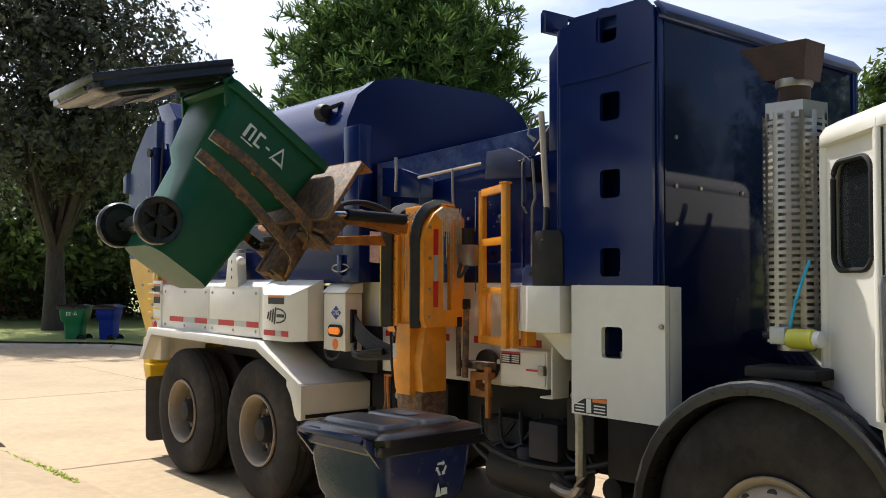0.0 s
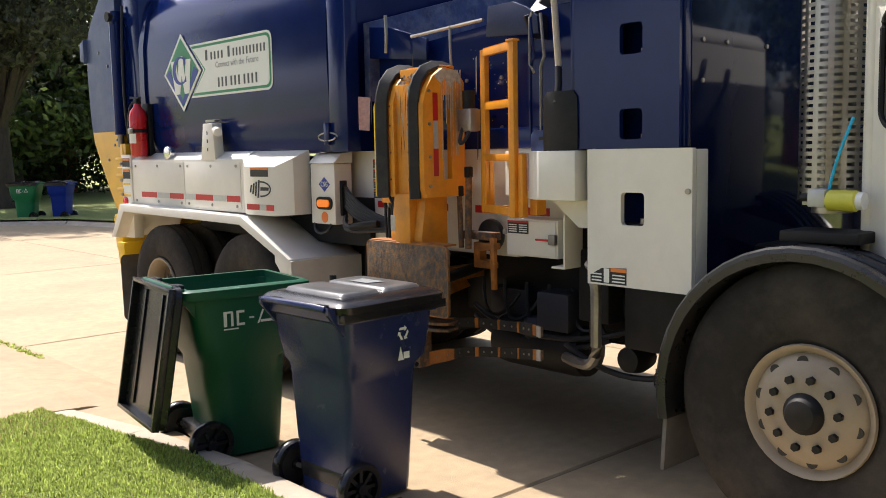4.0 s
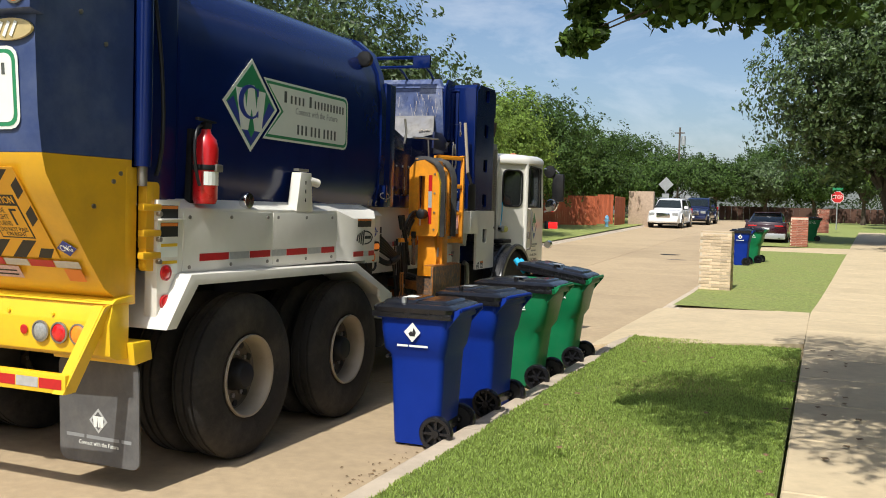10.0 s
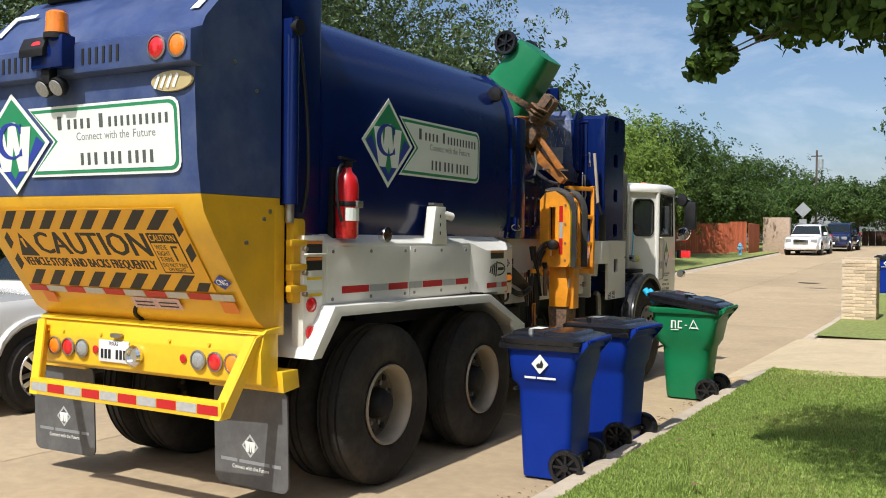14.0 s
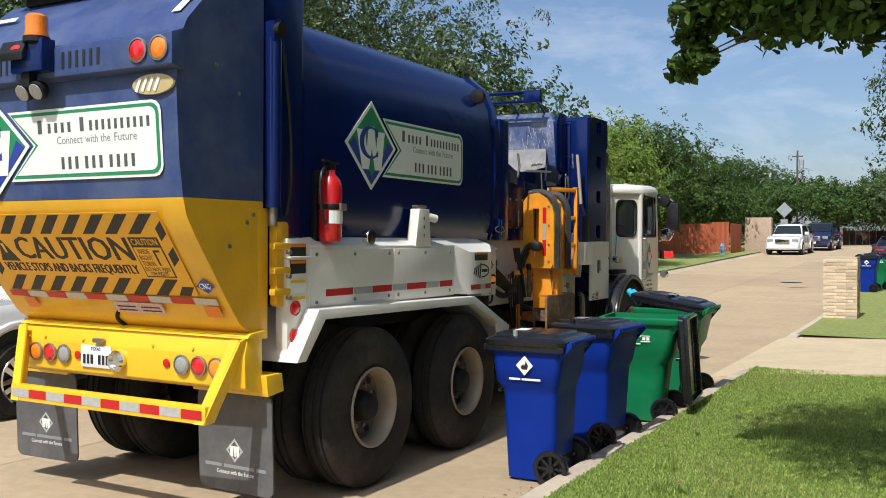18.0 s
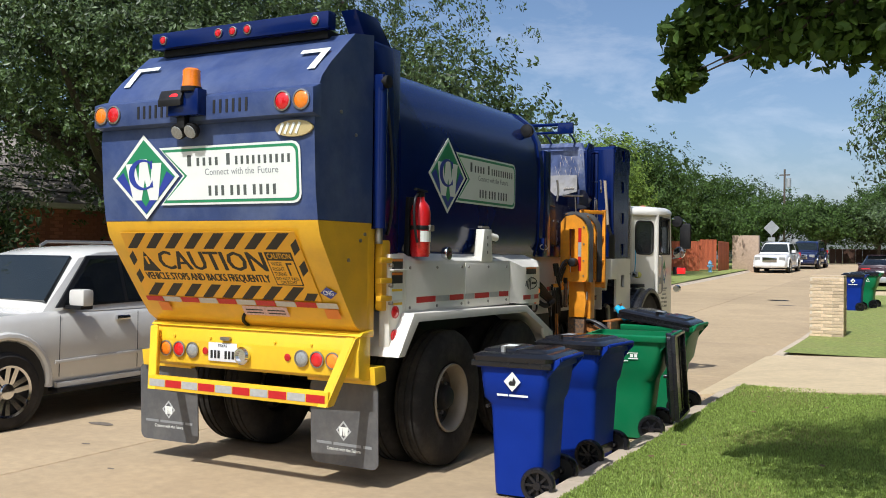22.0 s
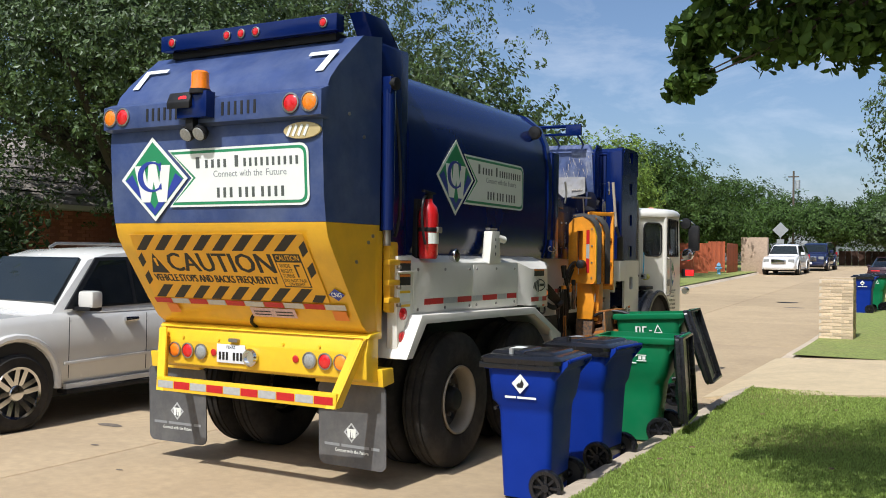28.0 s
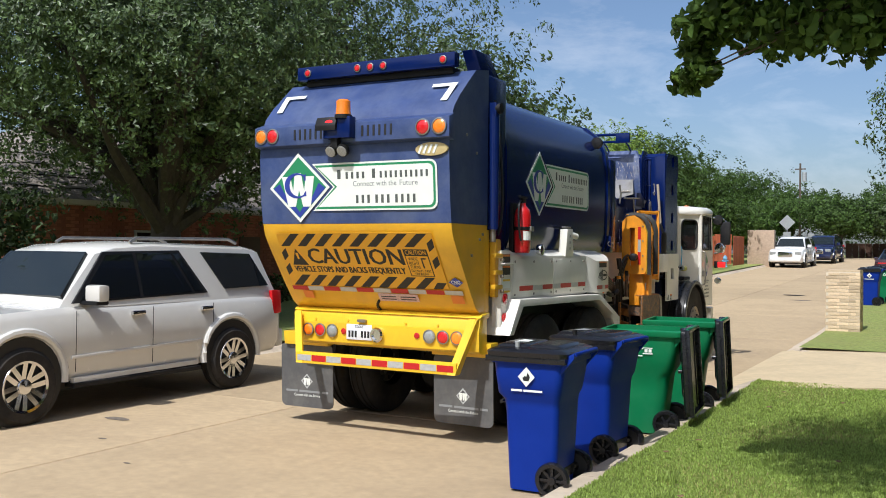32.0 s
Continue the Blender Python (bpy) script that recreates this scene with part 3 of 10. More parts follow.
sheet("lawn_verge", steps(-2.43, -0.2, 0.24), steps(-6.5, 13.2, 0.35), 0.10, TURF_NEAR, "mown green grass verge beside the kerb", "lawn", wob=0.02)
for v in bpy.data.objects["lawn_verge"].data.vertices:
    v.co.x = max(v.co.x, verge_edge(v.co.y))
sheet("lawn_verge_ahead", steps(-2.58, -0.15, 0.5), steps(17.9, 37.7, 1.0), 0.155, TURF, "mown green grass verge past the driveway", "lawn", wob=0.02)
sheet("lawn_verge_far", steps(-2.58, 0.1, 0.5), steps(41.1, 52, 1.5), 0.155, TURF, "mown grass verge farther up the street", "lawn", wob=0.02)
sheet("lawn_house_side", [1.25, 3, 6, 12, 30], [-20, -6.2] + steps(0, 60, 4), 0.16, TURF, "front lawn beyond the pavement", "lawn", wob=0.03)
sheet("lawn_across", [-60, -40, -30, -20, -15, -12, LK - 0.16], steps(-16, 30, 3), 0.16, TURF, "shaded front lawn across the street", "lawn", wob=0.04)
sheet("lawn_across_far", [-60, -40, -30, -20, -15, -12, LK - 0.16], steps(35.5, 92, 4), 0.16, TURF, "front lawn across the street past a driveway", "lawn", wob=0.04)
vs = [(LK - 0.15, -16.9, 0.15), (-10.45, -21, 0.15), (-9.35, -25.45, 0.15), (-6.95, -27.9, 0.15), (-3, -29.8, 0.15), (5, -31.7, 0.15), (30, -32.7, 0.15), (30, -80, 0.3), (-60, -80, 0.3), (-60, -16.9, 0.15)]
tagged(raw("lawn_behind", vs, [tuple(range(10))], TURF), "shaded lawn at the bend of the street", "lawn", "", "structure")

# pavement, driveways
def walk_shift(y):
    """How far the pavement has swung away from the street."""
    return 0.05 * max(0.0, y - 17.5)


for nm, a in (("lawn_verge_ahead", -2.58), ("lawn_verge_far", -2.58), ("lawn_house_side", 30.0)):
    for v in bpy.data.objects[nm].data.vertices:
        v.co.x += walk_shift(v.co.y) * (abs(v.co.x - a) / 2.43 if a < 0 else (30 - v.co.x) / 28.75)
walkw = thing("pavement", "pale concrete pavement in square slabs", "pavement", kind="structure")
for y0 in steps(-6, 58.5, 1.5)[:-1]:
    slab(walkw, -0.18, 1.22, y0, y0 + 1.5, 0.175, WALKWAY, g=0.007, th=0.2, skew=walk_shift)
drv = thing("driveway", "pale concrete driveway crossing the verge", "driveway", kind="structure")


def apron(parent, y0, y1, ya, yb, x0=RK - 0.08, x1=-0.18, finish=WALKWAY):
    sb, sa = walk_shift(yb), walk_shift(ya)
    vs = [(x0, y0, 0.006 + rise(y0)), (x0, y1, 0.006 + rise(y1)), (x0 + 0.55, y1, 0.10 + rise(y1)), (x1 + sb, yb, 0.17 + rise(yb)), (x1 + sa, ya, 0.17 + rise(ya)), (x0 + 0.55, y0, 0.10 + rise(y0))]
    low = [(x, y, -0.1) for x, y, z in vs]
    n = len(vs)
    return raw("driveway_slab", vs + low, [(0, 1, 2, 5), (5, 2, 3, 4)] + [(i, (i + 1) % n, n + (i + 1) % n, n + i) for i in range(n)], finish, parent)


apron(drv, 12.6, 18.4, 13.3, 17.8)
apron(drv, 37.4, 41.4, 37.7, 41.1)
apron(drv, -10.9, -6.4, -10.2, -6.6, finish=CONCRETE)
slab(drv, -2.62, -1.4, -7.4, -5.0, 0.085, CONCRETE, "driveway_slab", th=0.1)
slab(drv, 1.22, 12, 13.3, 17.8, 0.18, WALKWAY, "driveway_slab", th=0.2)
slab(drv, 2.3, 12, 37.7, 41.1, 0.18, WALKWAY, "driveway_slab", th=0.2)
slab(drv, -0.18, 12, -10.2, -6.05, 0.18, WALKWAY, "driveway_slab", th=0.2)
slab(drv, -30, LK - 0.05, 30, 35.6, 0.10, WALKWAY, "driveway_slab", th=0.2)


def grass(name, x0, x1, y0, y1, count, z, h, label, material=None):
    """Many single blades as one body of grass."""
    rng = np.random.default_rng(int(abs(x0 * 31 + y1 * 17)) + (5 if material is None else 77))
    x, y = rng.uniform(x0, x1, count), rng.uniform(y0, y1, count)
    if material is not None:      # dry stalks keep to patches
        keep = np.sin(x * 3.1 + 1.3 * np.sin(y * 1.7)) + np.sin(y * 2.3 + x) + rng.normal(0, 0.5, count) > 0.7
        x, y = x[keep], y[keep]
        count = len(x)
    if x0 < -2.3 and x1 < 0 and y1 < 14:
        e = np.array([verge_edge(v) for v in y]) - 0.01
        x = np.maximum(x, e + rng.uniform(0, 0.06, count))
    a, hh, w = rng.uniform(0, 6.283, count), h * rng.uniform(0.5, 1.3, count), 0.0027 * rng.uniform(0.7, 1.5, count) * (1.0 + np.minimum(np.abs(y), 14.0) / 9)
    hh = hh * (1 + 0.35 * np.sin(x * 27 + 3 * np.sin(y * 13)) * np.sin(y * 23 + 2 * np.sin(x * 17)))
    lean, la = h * rng.uniform(0.1, 0.8, count), rng.uniform(0, 6.283, count)
    zz = np.array([z + rise(v) for v in y])
    c, s = np.cos(a) * w, np.sin(a) * w
    lx, ly = np.cos(la) * lean, np.sin(la) * lean
    v = np.stack([np.stack([x - c, y - s, zz - 0.01], 1), np.stack([x + c, y + s, zz - 0.01], 1),
                  np.stack([x + c * 0.7 + lx * 0.4, y + s * 0.7 + ly * 0.4, zz + hh * 0.6], 1), np.stack([x - c * 0.7 + lx * 0.4, y - s * 0.7 + ly * 0.4, zz + hh * 0.6], 1),
                  np.stack([x + lx, y + ly, zz + hh], 1)], 1).reshape(-1, 3)
    i = np.arange(count)[:, None] * 5
    me = bpy.data.meshes.new(name)
    tri = np.concatenate([i + np.array([[0, 1, 2]]), i + np.array([[0, 2, 3]]), i + np.array([[3, 2, 4]])])
    me.from_pydata(v.tolist(), [], tri.tolist())
    me.materials.append(material or BLADE)
    return tagged(new(name, me), label, "grass", "", "stuff")


grass("grass", -2.44, -0.21, 2.6, 9.0, 170000, 0.10, 0.026, "short green grass blades with dry patches")
grass("grass", -2.45, -0.21, 9.0, 13.2, 60000, 0.10, 0.03, "short green grass blades")
grass("grass", -2.44, -0.21, -6.5, -2.0, 110000, 0.10, 0.028, "short green grass blades")
grass("grass", -2.44, -0.21, -2.0, 2.6, 50000, 0.10, 0.028, "short green grass blades")
grass("dry_grass", -2.44, -0.21, 2.6, 13.2, 42000, 0.10, 0.030, "dry straw-coloured stalks among the green grass", STRAW)
grass("dry_grass", -2.44, -0.21, -6.5, -2.0, 26000, 0.10, 0.032, "dry straw-coloured stalks among the green grass", STRAW)
# coarse tufts
for x, y in ((-1.75, 6.35), (-1.95, 7.0), (-1.5, 4.6), (-1.1, 5.6), (-2.2, 4.4), (-1.35, 8.2)):
    grass("grass_tuft", x - 0.09, x + 0.09, y - 0.09, y + 0.09, 120, 0.10, 0.08, "coarse tuft of taller grass")
rng = random.Random(4)
lf = []
for k in range(36):
    x, y = (rng.uniform(-0.35, 0.35), rng.uniform(5, 13)) if k % 3 else (rng.uniform(-2.6, 0), rng.uniform(4, 12))
    a = rng.uniform(0, 6.28)
    lf.append((x, y, a))
dead = mat("dead_leaf", (0.16, 0.085, 0.035), 0.8, vary=0.3, rand=0.3)
fallen = thing("fallen_leaves", "dry brown leaves scattered on the pavement edge", "leaves", kind="stuff")
for x, y, a in lf:
    z = 0.19 if x > -0.18 else 0.185
    raw("leaf", [(x + 0.03 * math.cos(a + q), y + 0.03 * math.sin(a + q), z + 0.008 * ((k % 2))) for k, q in enumerate((0, 0.9, 2.2, 3.14, 4.1, 5.4))], [tuple(range(6))], dead, fallen)

# ---- the garbage truck: x to the kerb, y forward, z up; its centre line is 5.01 m from the camera ----
truck = thing("garbage_truck", "blue, white and yellow side-loading garbage truck with an orange lifting arm", "garbage truck", pose(-5.01, DRIVE[0][1], 0))
tpart = partial(part, parent=truck)


def tbox(name, c, s, material, bev=0.01, label="", m=None, parent=None):
    return part(name, box(nb(), c, s, bev, m), material, parent or truck, label)


def lens(name, p, r, material, parent=None, axis=1, sgn=-1, depth=0.02, bezel=None):
    """A round lamp with a domed lens and a rim."""
    prof = [(r * 0.98, 0), (r, sgn * depth * 0.4), (r * 0.8, sgn * depth * 0.85), (r * 0.3, sgn * depth), (0.001, sgn * depth)]
    ob = part(name, lathe(nb(), prof, axis, p, 20), material, parent or truck)
    if bezel:
        q = [(r * 1.18, 0), (r * 1.2, sgn * 0.012), (r * 1.02, sgn * 0.014), (r * 1.0, 0)]
        part("bezel", lathe(nb(), q, axis, p, 20, False), bezel, ob)
    return ob


# main container: rounded box section
def body_ring(y, inset=0.0):
    half = [(0.98, 1.84), (1.02, 2.0), (1.035, 2.45), (1.03, 2.85), (0.99, 3.1), (0.90, 3.3), (0.74, 3.43), (0.5, 3.49)]
    pts = [(x - inset, z) for x, z in half] + [(-x + inset, z) for x, z in reversed(half)]
    return [(x, y, z) for x, z in pts]


tpart("container", loft(nb(), [body_ring(y) for y in (-2.98, -2.9, -1.5, -0.1, 0.02)]), BLUE, label="glossy dark blue refuse container with rounded shoulders")
for y0, nm in ((-2.95, "rear_collar"), (0.06, "front_collar")):
    tpart(nm, loft(nb(), [[(x * 1.02, yy, z * 1.004) for x, _, z in body_ring(0)] for yy in (y0 - 0.05, y0 + 0.05)]), BLUE)
for sx in (1, -1):
    tbox("front_post", (sx * 0.99, 0.22, 2.44), (0.12, 0.22, 1.2), BLUE, 0.015)
    tbox("hinge_post", (sx * 0.96, -3.2, 2.68), (0.16, 0.42, 1.72), BLUE, 0.03)
    tpart("hinge_cap", prism(nb(), [(-3.45, 3.5), (-3.02, 3.5), (-2.98, 3.40), (-3.3, 3.74), (-3.62, 3.74)], 0, sx * 0.93 - 0.07, sx * 0.93 + 0.07, 0.01), BLUE)
    # tailgate ram
    ram = tpart("lift_ram", cyl(nb(), (sx * 1.10, -3.40, 2.05), (sx * 1.10, -3.40, 3.15), 0.055), BLUE)
    part("ram_rod", cyl(nb(), (sx * 1.10, -3.40, 1.93), (sx * 1.10, -3.40, 2.06), 0.03), STEEL, ram)
    part("ram_pin", cyl(nb(), (sx * 1.02, -3.40, 3.2), (sx * 1.18, -3.40, 3.2), 0.05), BLACK, ram)
    part("ram_eye", box(nb(), (sx * 1.10, -3.40, 3.19), (0.10, 0.10, 0.14), 0.02), BLUE, ram)
    tpart("ram_hose", tube(nb(), curve_pts((sx * 1.08, -3.25, 2.0), (sx * 1.14, -3.2, 2.2), (sx * 1.12, -3.25, 2.8), (sx * 1.06, -3.3, 3.3)), 0.014), HOSE)

# tailgate: upper blue shell and lower yellow tub
UP = [(-3.46, 2.09), (-4.17, 2.09), (-4.20, 2.3), (-4.225, 2.72), (-4.21, 2.98), (-4.14, 3.13), (-4.03, 3.25), (-3.86, 3.40), (-3.72, 3.52), (-3.46, 3.56)]
LOW = [(-3.46, 2.088), (-4.168, 2.088), (-4.14, 1.98), (-4.06, 1.85), (-3.93, 1.66), (-3.80, 1.47), (-3.68, 1.31), (-3.58, 1.24), (-3.46, 1.22)]
tpart("tailgate_shell", prism(nb(), UP, 0, -1.07, 1.07), BLUE_FADED, label="curved blue upper tailgate", smooth=28)
tpart("tailgate_tub", prism(nb(), LOW, 0, -1.068, 1.068), YELLOW, label="curved yellow lower tailgate", smooth=28)
bar = tbox("marker_light_bar", (0, -3.80, 3.62), (1.82, 0.10, 0.13), BLUE, 0.008)
tbox("bar_shadow_gap", (0, -3.70, 3.53), (1.7, 0.14, 0.06), BLACK, 0.004)
for x in (-0.775, -0.17, -0.02, 0.13, 0.79):
    lens("marker_lamp", (x, -3.85, 3.62), 0.032, RED_LENS, bar, bezel=STEEL)
for sx in (-1, 1):
    a = 0.97 * sx
    tpart("corner_mark", prism(nb(), [(a, 0.0), (a - 0.07 * sx, 0.0), (a - 0.045 * sx, 0.21), (a + 0.02 * sx, 0.26), (a - 0.24 * sx, 0.26), (a - 0.24 * sx, 0.215), (a - 0.03 * sx, 0.215)][:3] +
                                   [(a - 0.24 * sx, 0.21), (a - 0.24 * sx, 0.255), (a + 0.02 * sx, 0.255)], 2, 0, 0.003), DECAL_WHITE,
          at=Matrix.Translation((0, -4.095, 3.195)) @ pose(0, 0, 0, -43.5, 0, 0) @ REAR, smooth=0)
# lamp beam with slots
beam = tpart("lamp_beam", prism(nb(), [(-4.20, 2.82), (-4.30, 2.84), (-4.30, 3.02), (-4.20, 3.06)], 0, -1.075, 1.11, 0.006), BLUE_FADED)
for i in range(6):
    for x0 in (-0.58, 0.20):
        tbox("vent_slot", (x0 + i * 0.062, -4.302, 2.935), (0.022, 0.004, 0.10), DECAL_BLACK, 0, parent=beam)
for x, m in ((0.845, RED_LENS), (1.012, AMBER), (-0.85, RED_LENS), (-0.99, AMBER)):
    lens("tail_lamp", (x, -4.30, 2.935), 0.062, m, beam, bezel=STEEL)
hou = tbox("camera_housing", (-0.03, -4.34, 2.97), (0.30, 0.10, 0.20), BLUE, 0.012)
tpart("housing_visor", prism(nb(), [(-4.39, 3.07), (-4.425, 2.99), (-4.425, 2.94), (-4.39, 2.96)], 0, -0.25, -0.02, 0.006), BLACK)
part("oval_lamp", lathe(nb(), [(0.07, 0), (0.07, -0.01), (0.045, -0.02), (0.001, -0.02)], 1, (0, 0, 0), 20), RED_LIT, hou, at=Matrix.Translation((-0.10, -4.395, 3.0)) @ Matrix.Diagonal((1.1, 1, 0.55, 1)))
bea = tpart("beacon", lathe(nb(), [(0.072, 3.07), (0.072, 3.10), (0.068, 3.12), (0.066, 3.21), (0.05, 3.225), (0.001, 3.228)], 2, (0.02, -4.35, 0)), AMBER, label="amber rotating beacon")
part("beacon_base", cyl(nb(), (0.02, -4.35, 3.05), (0.02, -4.35, 3.085), 0.08), BLACK, bea)
wl = tbox("work_lamp_bracket", (-0.08, -4.33, 2.84), (0.08, 0.06, 0.12), BLACK, 0.01)
for x in (-0.13, 0.0):
    part("work_lamp", lathe(nb(), [(0.001, 0.03), (0.045, 0.03), (0.062, 0.0), (0.06, -0.03), (0.03, -0.035), (0.001, -0.036)], 1, (0, 0, 0), 20), BLACK, wl, at=Matrix.Translation((x, -4.31, 2.77)) @ pose(0, 0, 0, 30, 0, 0))
    part("lamp_glass", lathe(nb(), [(0.052, -0.036), (0.05, -0.042), (0.001, -0.044)], 1, (0, 0, 0), 20), CLEAR_LENS, wl, at=Matrix.Translation((x, -4.31, 2.77)) @ pose(0, 0, 0, 30, 0, 0))
badge = tpart("maker_badge", lathe(nb(), [(0.17, 0), (0.165, -0.012), (0.001, -0.014)], 1, (0, 0, 0), 28), BADGE, at=Matrix.Translation((0.90, -4.232, 2.745)) @ Matrix.Diagonal((1, 1, 0.36, 1)), label="oval gold maker's badge")
for i in range(4):
    tbox("badge_stripe", (0.79 + i * 0.05, -4.249, 2.745), (0.022, 0.003, 0.085), DECAL_WHITE, 0, m=pose(0, 0, 0, 0, 25, 0))


def company_sign(m, k=1.0, kx=1.0, name="company_sign"):
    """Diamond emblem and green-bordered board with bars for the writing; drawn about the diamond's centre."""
    S = Matrix.Diagonal((k * kx, k, 1, 1))
    sg = flat(name, [(0, 0.35), (0.36, 0), (0, -0.35), (-0.36, 0)], m @ S, DECAL_WHITE, truck, 0.003, "white, green and blue diamond emblem with a name board")
    def lay(nm, pts, z, mt):
        return flat(nm, pts, Matrix.Translation((0, 0, z)), mt, sg, 0.0015)
    lay("emblem_field", [(0, 0.31), (0.32, 0), (0, -0.31), (-0.32, 0)], 0.0032, DECAL_GREEN)
    for sx in (1, -1):
        lay("emblem_side", [(sx * 0.312, -0.006), (sx * 0.235, 0.045), (sx * 0.10, -0.185), (0, -0.185), (0, -0.302)], 0.0050, DECAL_BLUE)
    lay("emblem_wedge", [(0, -0.02), (0.042, -0.19), (0, -0.245), (-0.042, -0.19)], 0.0056, DECAL_GREEN)
    # a broad letter shape with a round one across it
    lay("emblem_stroke", [(-0.205, 0.115), (-0.10, 0.115), (-0.07, -0.03), (-0.045, 0.15), (0.03, 0.15), (0.062, -0.03), (0.085, 0.115), (0.185, 0.115), (0.135, -0.19), (0.044, -0.19), (0.0, -0.02), (-0.044, -0.19), (-0.135, -0.19)], 0.0068, DECAL_WHITE)
    ring = [(-0.022 + 0.150 * math.cos(radians(a)), 0.022 + 0.128 * math.sin(radians(a))) for a in range(48, 313, 12)]
    ring += [(-0.004 + 0.108 * math.cos(radians(a)), 0.022 + 0.108 * math.sin(radians(a))) for a in range(312, 47, -12)]
    for i in range(len(ring) // 2 - 1):
        k = len(ring) - 1 - i
        lay("emblem_ring", [ring[i], ring[i + 1], ring[k - 1], ring[k]], 0.0086, DECAL_BLUE)
    lay("emblem_serif", [(0.065, 0.07), (0.085, 0.07), (0.088, 0.14), (0.058, 0.12)], 0.0088, DECAL_BLUE)
    lay("emblem_serif", [(0.062, -0.055), (0.085, -0.03), (0.088, -0.085), (0.055, -0.085)], 0.0088, DECAL_BLUE)
    # board with its notched edge
    def board(g, z, mt, nm, r):
        pts = [(0.16 + g * 1.6, 0.235 - g), (0.40 + g * 1.2, 0.0), (0.16 + g * 1.6, -0.235 + g)]
        x1 = 1.53 - g
        for a in range(-90, 1, 30):
            pts.append((x1 - r + r * math.cos(radians(a)), -0.235 + g + r + r * math.sin(radians(a))))
        for a in range(0, 91, 30):
            pts.append((x1 - r + r * math.cos(radians(a)), 0.235 - g - r + r * math.sin(radians(a))))
        return flat(nm, pts, Matrix.Translation((0, 0, z)), mt, sg, 0.0015)
    board(0.0, 0.0005, DECAL_WHITE, "board_edge", 0.07)
    board(0.018, 0.0025, DECAL_GREEN, "board_border", 0.06)
    board(0.040, 0.0045, DECAL_WHITE, "board_field", 0.05)
    # the name and the number, as rows of plain upright bars
    def bars(x0, x1, y0, y1, n, mt):
        p = (x1 - x0) / n
        for i in range(n):
            lay("name_bar", [(x0 + i * p, y0), (x0 + (i + 0.42) * p, y0), (x0 + (i + 0.42) * p, y1), (x0 + i * p, y1)], 0.0062, mt)
    for x0, x1, y0, y1, n in ((0.455, 0.545, 0.075, 0.165, 1), (0.55, 0.795, 0.075, 0.140, 4), (0.845, 0.925, 0.075, 0.165, 1), (0.93, 1.47, 0.075, 0.140, 10)):
        bars(x0, x1, y0, y1, n, DECAL_INK)
    for x0, x1, n in ((0.66, 0.85, 3), (0.875, 1.065, 3), (1.09, 1.34, 4)):
        bars(x0, x1, -0.165, -0.085, n, DECAL_INK)
    for wd, x, w in (("Connect", 0.745, 0.235), ("with", 0.945, 0.11), ("the", 1.065, 0.085), ("Future", 1.235, 0.19)):
        words("slogan_word", wd, 0.075, Matrix.Translation((x, 0.022, 0.0068)), DECAL_GREY, sg, w, 0.001)
    return sg


company_sign(on_side(1.036, -2.15, 2.57), 0.985)
company_sign(on_rear(-0.585, -4.214, 2.435, 4.2), 0.955, 1.05)

# warning panel on the yellow tub, leaning with the sheet
TUB2 = Matrix.Translation((-0.10, -4.017, 1.772)) @ pose(0, 0, 0, 34.5, 0, 0) @ REAR
pan = flat("warning_panel", [(-0.80, 0.275), (0.965, 0.285), (0.965, -0.345), (-0.87, -0.36)], TUB2, mat("warning_orange", (0.80, 0.41, 0.011), 0.4, vary=0.05), truck, 0.003, "orange and black hazard-striped warning panel")


def chev(x, y, w, h, sl):
    flat("hazard_stripe", [(x, y), (x + w, y), (x + w + sl, y + h), (x + sl, y + h)], Matrix.Translation((0, 0, 0.0035)), DECAL_BLACK, pan, 0.001)


for i in range(8):
    chev(-0.80 + i * 0.205, 0.125, 0.105, 0.145, 0.175)
    chev(-0.84 + i * 0.205, -0.35, 0.105, 0.13, 0.155)
chev(0.80, -0.345, 0.10, 0.07, 0.06)
for x, y in ((-0.83, 0.01), (-0.855, -0.17), (0.885, 0.13), (0.885, -0.06)):
    flat("hazard_stripe", [(x, y - 0.06), (x + 0.07, y - 0.005), (x + 0.07, y + 0.09), (x, y + 0.035)], Matrix.Translation((0, 0, 0.0035)), DECAL_BLACK, pan, 0.001)
words("warning_word", "CAUTION", 0.255, Matrix.Translation((0.03, 0.0, 0.004)), DECAL_BLACK, pan, 1.09, 0.0022)
words("warning_word_edge", "CAUTION", 0.255, Matrix.Translation((0.042, 0.0, 0.004)), DECAL_BLACK, pan, 1.09, 0.002)
words("warning_line", "VEHICLE STOPS AND BACKS FREQUENTLY", 0.10, Matrix.Translation((-0.095, -0.152, 0.004)), DECAL_BLACK, pan, 1.30)
words("warning_line_edge", "VEHICLE STOPS AND BACKS FREQUENTLY", 0.10, Matrix.Translation((-0.089, -0.152, 0.004)), DECAL_BLACK, pan, 1.30, 0.0018)
flat("warning_triangle", [(-0.745, -0.10), (-0.55, -0.10), (-0.645, 0.095)], Matrix.Translation((0, 0, 0.0035)), DECAL_BLACK, pan, 0.001)
flat("triangle_mark", [(-0.655, -0.03), (-0.635, -0.03), (-0.63, 0.045), (-0.66, 0.045)], Matrix.Translation((0, 0, 0.005)), mat("warning_orange", (0, 0, 0)), pan, 0.001)
tbx = flat("turn_notice", [(0.605, -0.205), (0.86, -0.205), (0.86, 0.10), (0.605, 0.10)], Matrix.Translation((0, 0, 0.0035)), DECAL_BLACK, pan, 0.001)
